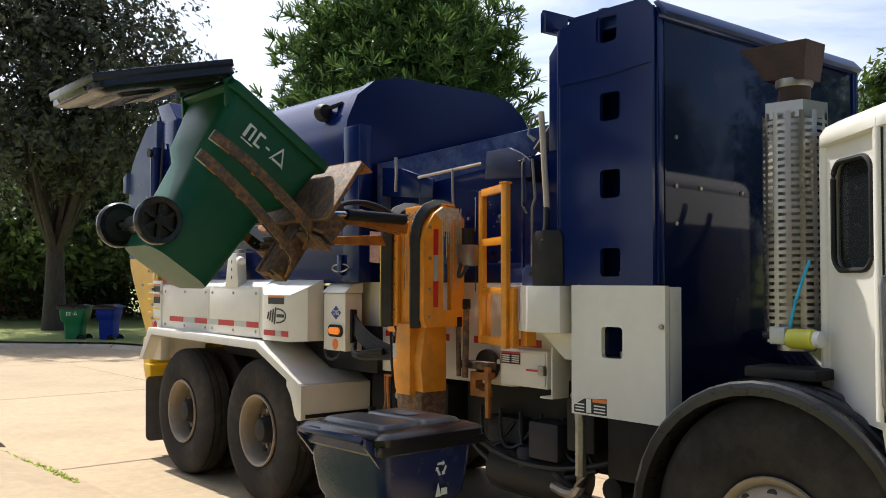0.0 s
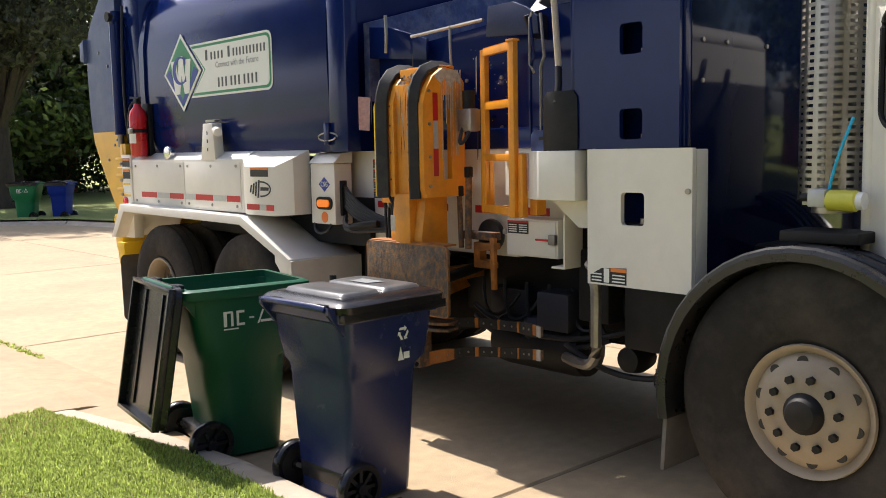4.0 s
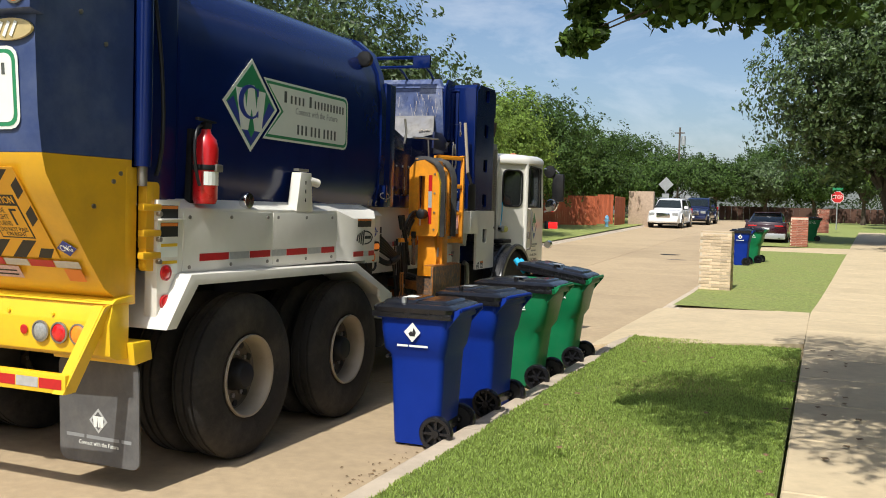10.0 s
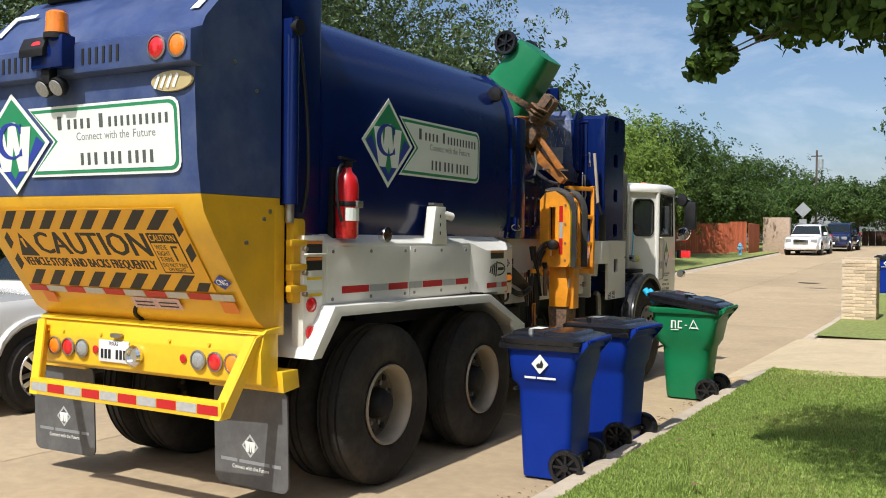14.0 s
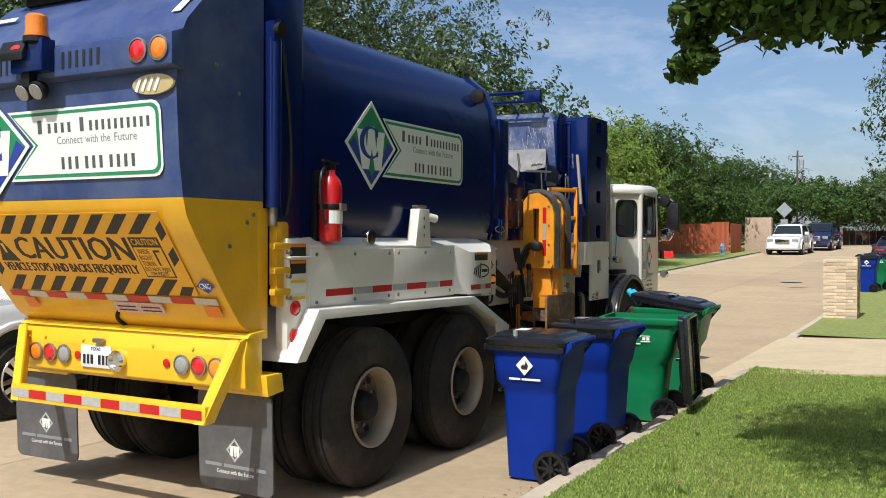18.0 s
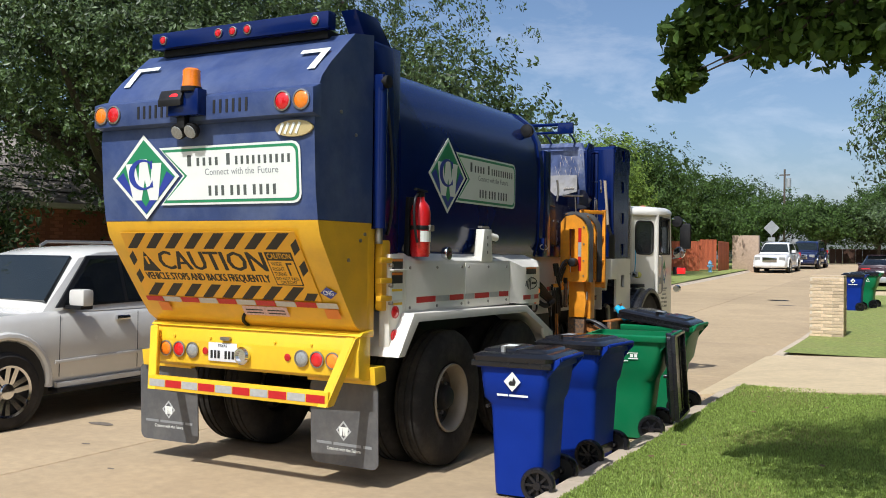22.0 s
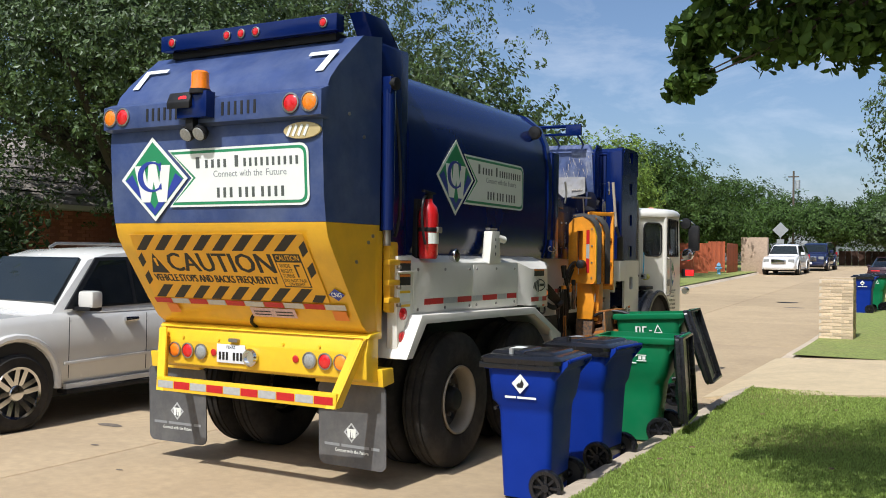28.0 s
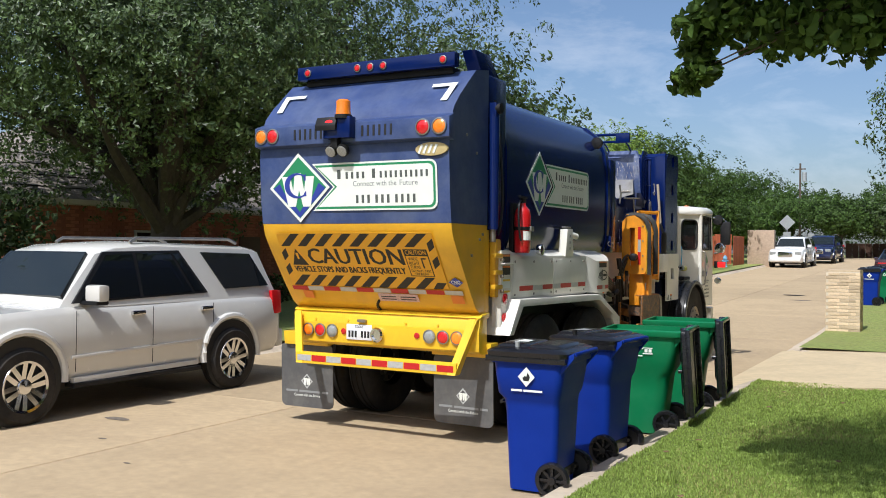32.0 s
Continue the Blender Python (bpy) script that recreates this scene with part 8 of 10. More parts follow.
    # white printed mark on the side faces
    for s in (-1, 1):
        y = s * 0.316
        lean = 5 if mid_band else 8
        base = Matrix.Translation((-0.02, y, 0.87)) @ pose(0, 0, 0, 90 + lean * 0.0, 0, 0 if s < 0 else 180)
        if mark == "diamond":
            d = flat("printed_mark", [(0, 0.075), (0.068, 0), (0, -0.075), (-0.068, 0)], base @ Matrix.Translation((0, 0.03, 0.012)), DECAL_WHITE, root, 0.001)
            flat("mark_centre", [(-0.02, -0.03), (0.02, -0.03), (0.03, 0.0), (0.01, 0.035), (0.0, 0.0), (-0.01, 0.01), (-0.03, -0.01)], Matrix.Translation((0, 0, 0.0015)), DECAL_BLACK, d, 0.001)
            for x0, x1 in ((-0.125, -0.035), (-0.025, 0.125)):
                flat("mark_bar", [(x0, -0.008), (x1, -0.008), (x1, 0.008), (x0, 0.008)], base @ Matrix.Translation((0, -0.075, 0.004)), DECAL_WHITE, root, 0.001)
        elif mark == "recycle":
            for q in range(3):
                a = q * 2.0944
                tri = [(-0.028, 0.018), (0.010, 0.018), (0.010, 0.010), (0.026, 0.024), (0.010, 0.040), (0.010, 0.031), (-0.022, 0.031)]
                flat("printed_mark", [(x * math.cos(a) - z * math.sin(a), x * math.sin(a) + z * math.cos(a)) for x, z in tri], base @ Matrix.Translation((0.075 * s, 0.03, 0.006)), DECAL_WHITE, root, 0.001)
            for p in ([(-0.04, -0.03), (0.0, -0.03), (-0.02, 0.04)], [(0.0, -0.025), (0.04, -0.025), (0.04, 0.01), (0.0, 0.01)]):
                flat("printed_mark", p, base @ Matrix.Translation((0.075 * s, -0.08, 0.006)), DECAL_WHITE, root, 0.001)
        elif mark == "tree":
            bars = [[(-0.09, -0.07), (0.0, -0.07), (0.0, -0.058), (-0.09, -0.058)], [(0.0, -0.045), (0.10, -0.045), (0.10, -0.035), (0.0, -0.035)], [(0.0, 0.012), (0.10, 0.012), (0.10, 0.02), (0.0, 0.02)], [(0.02, -0.028), (0.05, -0.028), (0.05, 0.005), (0.02, 0.005)], [(0.06, -0.028), (0.09, -0.028), (0.09, 0.005), (0.06, 0.005)],
                    [(-0.10, -0.04), (-0.085, -0.04), (-0.045, 0.08), (-0.055, 0.085)], [(-0.005, -0.0), (0.005, 0.005), (-0.045, 0.085), (-0.055, 0.08)], [(-0.06, -0.058), (-0.045, -0.058), (-0.045, -0.02), (-0.06, -0.02)]]
            for p in bars:
                flat("printed_mark", p, base @ Matrix.Translation((0.02, 0, 0.006)), DECAL_WHITE, root, 0.001)
        elif mark == "letters":
            bars = [[(-0.16, -0.04), (-0.14, -0.04), (-0.14, 0.05), (-0.16, 0.05)], [(-0.115, -0.04), (-0.10, -0.04), (-0.10, 0.04), (-0.115, 0.05)], [(-0.14, 0.038), (-0.10, 0.038), (-0.105, 0.05), (-0.14, 0.05)], [(-0.08, -0.04), (-0.03, -0.04), (-0.03, -0.025), (-0.065, -0.025), (-0.065, 0.035), (-0.03, 0.035), (-0.03, 0.05), (-0.08, 0.05)],
                    [(0.0, -0.005), (0.03, -0.005), (0.03, 0.006), (0.0, 0.006)], [(0.05, -0.04), (0.06, -0.04), (0.105, 0.06), (0.095, 0.07)], [(0.10, 0.07), (0.095, 0.06), (0.15, -0.04), (0.16, -0.04)], [(0.07, -0.035), (0.15, -0.035), (0.15, -0.02), (0.07, -0.02)], [(-0.16, -0.06), (-0.07, -0.06), (-0.07, -0.052), (-0.16, -0.052)]]
            for p in bars:
                flat("printed_mark", p, base @ Matrix.Translation((0, 0, 0.006)), DECAL_WHITE, root, 0.001)
    return root


YB = {"green0": -5.15, "green1": 9.45, "green2": 10.92}
blue_a = wheeled_bin("blue_bin", BIN_BLUE, "blue wheeled bin with black lid and white diamond mark", pose(-2.85, 6.73, 0, 0, 0, 3), "diamond", False, 0.78)
blue_b = wheeled_bin("blue_bin", BIN_BLUE, "blue wheeled bin with black lid standing behind another", pose(-2.84, 7.98, 0, 0, 0, -5), "plain", False, 0.78)
green_a = wheeled_bin("green_bin", BIN_GREEN, "green wheeled bin with black lid, emptied by the truck", pose(-2.92, YB["green1"], 0), "tree", True, 1.05)
green_b = wheeled_bin("green_bin", BIN_GREEN, "overfull green wheeled bin with its black lid ajar", pose(-2.90, YB["green2"], 0), "letters", True, 1.05)
# the bins' green again, darkened because this one is seen from its shaded side
green_c = wheeled_bin("green_bin", mat("shaded_green_plastic", (0.006, 0.085, 0.042), 0.4, vary=0.08, scale=5, bump=0.06, bscale=250, dirt=(0.02, 0.07, 0.045), dscale=2.5, damount=0.3, spec=0.3), "emptied green wheeled bin with its lid hanging open", pose(-2.98, YB["green0"], 0), "letters", True)
# its lid panels are painted grey for the sky sheen on the black lid
blue_c = wheeled_bin("dark_blue_bin", mat("navy_plastic", (0.008, 0.018, 0.085), 0.25, vary=0.08, scale=5, bump=0.06, bscale=250, dirt=(0.05, 0.06, 0.10), dscale=2.5, damount=0.3), "dark blue recycling bin with a glossy black lid", pose(-2.92, -3.98, 0, 0, 0, 2), "recycle", False, 0.85, mat("sheen_lid_panel", (0.085, 0.085, 0.085), 0.3, vary=0.3, scale=9, dirt=(0.20, 0.19, 0.18), dscale=3, damount=0.6, spec=0.6))
for nm, m, b in (("blue_bin", pose(-2.33, 30.2, rise(30.2) + 0.12, 0, 0, -3), blue_a), ("green_bin", pose(-2.10, 31.5, rise(31.5) + 0.12, 0, 0, -6), green_b), ("green_bin", pose(-11.25, 36.2, rise(36.2) + 0.16, 0, 0, 40), green_b),
                 ("green_bin", pose(-0.52, 47.0, rise(47) + 0.14, 0, 0, 5), green_b), ("green_bin", pose(-9.05, -27.6, 0.02, 0, 0, 140), green_b), ("blue_bin", pose(-9.75, -26.9, 0.02, 0, 0, 135), blue_b)):
    c = copy_thing(b, m)
    tagged(c, ("blue" if "blue" in nm else "green") + " wheeled bin with closed lid farther along the street")
trash = thing("trash_bundle", "cyan foam pieces and a pink bag poking out of the bin", "trash", pose(-2.9, YB["green2"], 0))
for x, y, a in ((-0.44, -0.10, 48), (-0.42, 0.06, 40)):
    d = Vector((-math.cos(radians(a)), 0.15, math.sin(radians(a))))
    c = Vector((x, y, 1.10))
    part("foam_piece", cyl(nb(), tuple(c), tuple(c + d * 0.20), 0.037, n=14), CYAN, trash)
part("pink_bag", lathe(nb(), [(0.02, 1.02), (0.09, 1.06), (0.10, 1.12), (0.05, 1.18), (0.01, 1.20)], 2, (-0.36, 0.24, 0), 12), PINK, trash)

# ---- cars ----


def car_wheel(parent, x, y, r, side, spokes=6, name="wheel"):
    w = 0.25
    prof = [(r * 0.66, -w / 2), (r * 0.9, -w / 2), (r * 0.98, -w / 2 + 0.03), (r, -w / 2 + 0.05), (r, w / 2 - 0.05), (r * 0.98, w / 2 - 0.03), (r * 0.9, w / 2), (r * 0.66, w / 2)]
    ty = part(name, lathe(nb(), prof, 0, (x, y, r), 40, False), TYRE, parent, "black tyre on a bright alloy wheel")
    part("wheel_well", lathe(nb(), [(r * 0.66, side * w * 0.42), (r * 0.62, side * w * 0.1), (0.001, side * w * 0.1)], 0, (x, y, r), 32, False), BLACK, ty)
    part("rim_ring", lathe(nb(), [(r * 0.69, side * w * 0.46), (r * 0.67, side * w * 0.52), (r * 0.61, side * w * 0.48), (r * 0.61, side * w * 0.40)], 0, (x, y, r), 40, False), CHROME, ty)
    bm = nb()
    for k in range(spokes):
        a = 2 * math.pi * k / spokes + 0.3
        u = Vector((0, math.cos(a), math.sin(a)))
        v = Vector((0, -math.sin(a), math.cos(a)))
        c = Vector((x, y, r))
        for o0, o1 in ((-0.028, -0.052), (0.028, 0.052)):
            pts = []
            for dd, ww, xx in ((0.06, o0, side * w * 0.40), (r * 0.64, o1, side * w * 0.47)):
                for e in (-0.026, 0.026):
                    for hx in (0, side * 0.02):
                        pts.append(c + u * dd + v * (ww + e) + Vector((xx - hx, 0, 0)))
            q = [bm.verts.new(p) for p in pts]
            for f in ((0, 2, 6, 4), (1, 3, 7, 5), (0, 1, 5, 4), (2, 3, 7, 6), (0, 1, 3, 2), (4, 5, 7, 6)):
                bm.faces.new([q[i] for i in f])
    part("spokes", bm, CHROME, ty)
    part("hub_cap", lathe(nb(), [(0.085, side * w * 0.36), (0.075, side * w * 0.47), (0.001, side * w * 0.5)], 0, (x, y, r), 20), CHROME, ty)
    return ty


def suv(name, label, m, paint, wheelbase=3.02, group="parked cars"):
    """A large four-door estate car; its front points along -y, origin on the ground between the axles."""
    root = thing(name, label, "car", m, group)
    hw, r = 1.0, 0.40
    yf, yr = -wheelbase / 2, wheelbase / 2
    # lower body: rings across the car, from nose to tail: (y, floor, shoulder, half width)
    def ring(y, z0, z1, w, crown=0.03):
        return [(-w + 0.06, y, z0), (-w, y, z0 + 0.10), (-w - 0.012, y, (z0 + z1) / 2), (-w + 0.01, y, z1 - 0.08), (-w + 0.08, y, z1), (0, y, z1 + crown), (w - 0.08, y, z1), (w - 0.01, y, z1 - 0.08), (w + 0.012, y, (z0 + z1) / 2), (w, y, z0 + 0.10), (w - 0.06, y, z0)]
    rings = [ring(yf - 0.92, 0.42, 0.82, 0.78), ring(yf - 0.88, 0.36, 1.00, 0.90), ring(yf - 0.70, 0.34, 1.10, 0.97), ring(yf - 0.40, 0.36, 1.14, 0.99), ring(yf + 0.45, 0.38, 1.18, hw), ring(yf + 0.9, 0.38, 1.19, hw),
             ring(0, 0.38, 1.19, hw), ring(yr - 0.4, 0.38, 1.20, hw), ring(yr + 0.5, 0.40, 1.20, hw), ring(yr + 0.95, 0.42, 1.20, 0.97), ring(yr + 1.08, 0.46, 1.18, 0.92), ring(yr + 1.12, 0.55, 1.0, 0.88)]
    part("body", loft(nb(), rings), paint, root, smooth=45)
    # glasshouse
    def gr(y, z0, z1, wb, wt):
        return [(-wb, y, z0), (-(wb * 0.4 + wt * 0.6), y, z0 + (z1 - 0.04 - z0) * 0.6), (-wt, y, z1 - 0.04), (-wt + 0.10, y, z1), (0, y, z1 + 0.025), (wt - 0.10, y, z1), (wt, y, z1 - 0.04), (wb * 0.4 + wt * 0.6, y, z0 + (z1 - 0.04 - z0) * 0.6), (wb, y, z0)]
    grs = [gr(yf + 0.52, 1.16, 1.20, 0.93, 0.88), gr(yf + 1.12, 1.17, 1.80, 0.95, 0.74), gr(yf + 1.4, 1.17, 1.87, 0.95, 0.75), gr(0.4, 1.17, 1.90, 0.95, 0.76), gr(yr + 0.55, 1.17, 1.87, 0.94, 0.76), gr(yr + 0.80, 1.17, 1.83, 0.93, 0.74), gr(yr + 1.06, 1.17, 1.25, 0.91, 0.86)]
    part("cabin", loft(nb(), grs), paint, root, smooth=45)
    def wx(z):
        return 0.95 - 0.196 * (z - 1.17) / 0.67 + 0.008
    for s in (-1, 1):
        for pts in ([(-0.80, 1.25), (0.06, 1.27), (0.06, 1.77), (-0.33, 1.75)], [(0.12, 1.27), (0.92, 1.295), (0.66, 1.78), (0.12, 1.775)], [(0.97, 1.295), (1.13, 1.30), (0.80, 1.78), (0.71, 1.78)], [(1.53, 1.31), (2.40, 1.33), (2.14, 1.77), (1.20, 1.79)]):
            bm = nb()
            a = [bm.verts.new((s * (wx(z) + 0.012), y, z)) for y, z in pts]
            b = [bm.verts.new((s * (wx(z) - 0.02), y, z)) for y, z in pts]
            bm.faces.new(a), bm.faces.new(b[::-1])
            for i in range(4):
                bm.faces.new((a[i], a[(i + 1) % 4], b[(i + 1) % 4], b[i]))
            part("side_window", bm, CAR_GLASS, root)
        bm = nb()
        pts = [(-0.90, 1.22), (1.20, 1.27), (0.83, 1.81), (-0.36, 1.79)]
        a = [bm.verts.new((s * (wx(z) + 0.004), y, z)) for y, z in pts]
        b = [bm.verts.new((s * (wx(z) - 0.02), y, z)) for y, z in pts]
        bm.faces.new(a), bm.faces.new(b[::-1])
        for i in range(4):
            bm.faces.new((a[i], a[(i + 1) % 4], b[(i + 1) % 4], b[i]))
        part("window_surround", bm, BLACK, root)
        for y in (yf, yr):
            part("wheel_arch", tube(nb(), [(s * (hw + 0.012), y + 0.52 * math.cos(radians(a)), r + 0.06 + 0.50 * math.sin(radians(a))) for a in range(-8, 189, 14)], 0.045, 8), paint, root)
            bm = nb()
            c = [(y + 0.47 * math.cos(radians(a)), r + 0.04 + 0.47 * math.sin(radians(a))) for a in range(0, 360, 15)]
            prism(bm, c, 0, s * 0.985 if s > 0 else -1.018, 1.018 if s > 0 else -0.985)
            part("arch_recess", bm, DECAL_BLACK, root)
            car_wheel(root, s * 0.945, y, r, s)
        for y0 in (yf + 0.66, 0.20, 1.22):
            part("door_seam", tube(nb(), [(s * (hw + 0.006), y0, 0.48), (s * (hw + 0.014), y0, 0.8), (s * (hw - 0.01), y0 + 0.02, 1.14)], 0.0035, 4), DECAL_BLACK, root)
        part("sill", prism(nb(), [(yf + 0.62, 0.36), (yr - 0.62, 0.38), (yr - 0.62, 0.44), (yf + 0.62, 0.42)], 0, s * 1.0 - 0.03, s * 1.0 + 0.03, 0.01), paint, root)
        part("running_board", box(nb(), (s * 0.98, 0, 0.34), (0.16, wheelbase - 1.2, 0.05), 0.015), BLACK, root)
        part("body_moulding", prism(nb(), [(yf + 0.60, 0.62), (yr - 0.55, 0.66), (yr - 0.55, 0.70), (yf + 0.60, 0.66)], 0, s * 1.012 - 0.012, s * 1.012 + 0.012, 0.005), paint, root)
        for y in (-0.03, 1.10):
            part("door_handle", box(nb(), (s * 1.015, y, 1.08), (0.05, 0.20, 0.055), 0.02), CHROME, root)
        mr = part("door_mirror", box(nb(), (s * 1.10, -0.70, 1.33), (0.24, 0.15, 0.19), 0.04), paint, root)
        part("mirror_foot", box(nb(), (s * 1.05, -0.70, 1.225), (0.28, 0.17, 0.045), 0.015), BLACK, mr)
        part("tail_light", prism(nb(), [(yr + 0.90, 0.92), (yr + 1.07, 0.94), (yr + 1.05, 1.26), (yr + 0.86, 1.26)], 0, s * 0.945 - 0.03, s * 0.945 + 0.03, 0.01), RED_LENS, root)
        part("headlight", box(nb(), (s * 0.72, yf - 0.87, 0.90), (0.34, 0.10, 0.20), 0.03), CLEAR_LENS, root)
        part("fog_lamp", box(nb(), (s * 0.66, yf - 0.93, 0.52), (0.16, 0.04, 0.08), 0.015), CLEAR_LENS, root)
        part("roof_rail", tube(nb(), [(s * 0.66, yf + 1.7, 1.90), (s * 0.66, yf + 1.8, 1.955), (s * 0.66, yr + 0.3, 1.965), (s * 0.66, yr + 0.45, 1.91)], 0.022, 6), STEEL, root)
    # windscreen and rear glass
    for y0, z0, y1, z1, w0, w1, nm in ((yf + 0.60, 1.285, yf + 1.075, 1.77, 0.84, 0.67, "windscreen"), (yr + 1.055, 1.30, yr + 0.84, 1.77, 0.80, 0.66, "rear_window")):
        d = Vector((0, y1 - y0, z1 - z0)).normalized()
        nrm = Vector((0, -d.z, d.y)) * (0.026 if nm == "windscreen" else -0.026)
        bm = nb()
        a = [bm.verts.new(Vector(p) + nrm) for p in ((-w0, y0, z0), (w0, y0, z0), (w1, y1, z1), (-w1, y1, z1))]
        b = [bm.verts.new(Vector(p) - nrm) for p in ((-w0, y0, z0), (w0, y0, z0), (w1, y1, z1), (-w1, y1, z1))]
        bm.faces.new(a), bm.faces.new(b[::-1])
        for i in range(4):
            bm.faces.new((a[i], a[(i + 1) % 4], b[(i + 1) % 4], b[i]))
        part(nm, bm, SHIELD_GLASS if nm == "windscreen" else CAR_GLASS, root)
    part("grille", box(nb(), (0, yf - 0.93, 0.84), (0.86, 0.06, 0.30), 0.03), CHROME, root)
    for k in range(4):
        part("grille_bar", box(nb(), (0, yf - 0.965, 0.74 + k * 0.065), (0.80, 0.02, 0.025), 0.006), DECAL_BLACK, root)
    part("front_bumper", box(nb(), (0, yf - 0.92, 0.52), (1.80, 0.16, 0.22), 0.05), paint, root)
    part("rear_bumper", box(nb(), (0, yr + 1.12, 0.58), (1.82, 0.16, 0.26), 0.05), paint, root)
    part("number_plate", box(nb(), (0, yf - 1.0, 0.56), (0.32, 0.01, 0.15)), PLATE, root)
    part("wiper", tube(nb(), [(-0.4, yf + 0.60, 1.225), (0.2, yf + 0.78, 1.35)], 0.01, 6), BLACK, root)
    part("bonnet_seam", tube(nb(), [(-0.80, yf + 0.55, 1.185), (-0.82, yf - 0.3, 1.15), (-0.72, yf - 0.85, 1.04)], 0.005, 4), DECAL_BLACK, root)
    part("underbody", box(nb(), (0, 0, 0.33), (1.5, wheelbase + 0.8, 0.16), 0.03), BLACK, root)
    return root


car_a = suv("white_suv", "pearl white sport utility vehicle with dark windows parked by the kerb", pose(-9.42, 7.77, 0), CAR_WHITE, 3.12)
car_b = suv("white_suv", "white sport utility vehicle parked far up the street", pose(-9.25, 61.5, rise(60), 1, 0, -2), mat("white_car_paint", (0.78, 0.78, 0.77), 0.25, coat=0.8, vary=0.02))
car_c = suv("navy_suv", "dark blue sport utility vehicle parked behind a white one", pose(-8.4, 69, rise(68), 1, 0, -3), CAR_BLUE)


def sedan(name, label, m, paint):
    """A saloon seen from behind; its tail points along -y."""
    root = thing(name, label, "car", m, "parked cars")
    def ring(y, z0, z1, w):
        return [(-w + 0.08, y, z0), (-w, y, z0 + 0.12), (-w - 0.01, y, (z0 + z1) / 2), (-w + 0.06, y, z1), (0, y, z1 + 0.02), (w - 0.06, y, z1), (w + 0.01, y, (z0 + z1) / 2), (w, y, z0 + 0.12), (w - 0.08, y, z0)]
    part("body", loft(nb(), [ring(-2.5, 0.45, 0.85, 0.80), ring(-2.42, 0.30, 1.03, 0.90), ring(-1.6, 0.25, 1.06, 0.95), ring(0.5, 0.25, 1.0, 0.95), ring(1.9, 0.28, 0.92, 0.93), ring(2.4, 0.35, 0.75, 0.82)]), paint, root)
    part("cabin", loft(nb(), [[(-0.78, -2.0, 1.03), (-0.70, -2.0, 1.05), (0.70, -2.0, 1.05), (0.78, -2.0, 1.03)], [(-0.84, -1.1, 1.03), (-0.60, -1.1, 1.45), (0.60, -1.1, 1.45), (0.84, -1.1, 1.03)], [(-0.84, 0.3, 1.0), (-0.60, 0.1, 1.46), (0.60, 0.1, 1.46), (0.84, 0.3, 1.0)], [(-0.80, 1.2, 0.96), (-0.7, 1.2, 0.98), (0.7, 1.2, 0.98), (0.80, 1.2, 0.96)]]), CAR_GLASS, root)
    part("roof", box(nb(), (0, -0.5, 1.47), (1.16, 1.4, 0.03), 0.012), paint, root)
    part("tail_panel", box(nb(), (0, -2.465, 0.88), (1.66, 0.06, 0.11), 0.02), CAR_DARK, root)
    for s in (-1, 1):
        part("tail_light", box(nb(), (s * 0.56, -2.49, 0.88), (0.36, 0.04, 0.05), 0.012), RED_LENS, root)
    part("number_plate", box(nb(), (0, -2.5, 0.72), (0.32, 0.03, 0.15)), PLATE, root)
    part("rear_bumper", box(nb(), (0, -2.48, 0.42), (1.7, 0.12, 0.26), 0.05), SIGN_GREY, root)
    for s in (-1, 1):
        part("exhaust_tip", cyl(nb(), (s * 0.6, -2.56, 0.33), (s * 0.6, -2.4, 0.33), 0.05, n=12), CHROME, root)
        part("door_mirror", box(nb(), (s * 1.02, 0.6, 1.05), (0.18, 0.1, 0.13), 0.03), paint, root)
        for y in (-1.5, 1.5):
            car_wheel(root, s * 0.82, y, 0.35, s, 5)
    return root


sedan("maroon_sedan", "dark maroon saloon car parked by a driveway", pose(-2.40, 46.2, rise(45)), CAR_DARK)

# ---- brick mailboxes, signs, fence, hydrant, pole ----


def brick_pillar(name, label, x, y, z, w, h, material):
    """A mailbox pillar: every brick laid round a mortar core."""
    root = thing(name, label, "mailbox pillar", pose(x, y, z), "mailbox pillars")
    part("mortar_core", box(nb(), (0, 0, h / 2), (w - 0.012, w - 0.012, h)), MORTAR, root)
    me = bpy.data.meshes.new("brick")
    bm = box(nb(), (0, 0, 0), (0.20, 0.09, 0.060), 0.004)
    bm.to_mesh(me)
    bm.free()
    me.materials.append(material)
    n = round(w / 0.215)
    k = 0
    rg = random.Random(int(x * 10) + 3)
    for c in range(int(h / 0.072)):
        off = 0.05 if c % 2 else 0.0
        for side in range(4):
            a = side * 90
            for i in range(n):
                u = -w / 2 + (i + 0.5) * w / n + (off if side % 2 == 0 else -off)
                u = max(-w / 2 + 0.11, min(w / 2 - 0.11, u))
                b = new("brick", me)
                b.parent = root
                b.matrix_basis = pose(0, 0, 0, 0, 0, a) @ Matrix.Translation((u, -w / 2 + 0.042 + rg.uniform(-0.003, 0.003), 0.036 + c * 0.072)) @ Matrix.Diagonal((w / n / 0.205, 1, 1, 1))
    part("pillar_cap", box(nb(), (0, 0, h + 0.015), (w * 0.98, w * 0.98, 0.05), 0.008), material, root)
    mb = part("mailbox_door", box(nb(), (-w / 2 - 0.012, 0, h - 0.25), (0.02, 0.22, 0.20), 0.008), BLACK, root)
    part("mailbox_flag", box(nb(), (-w / 2 - 0.03, 0.14, h - 0.22), (0.012, 0.03, 0.10)), BLACK, root)
    return root


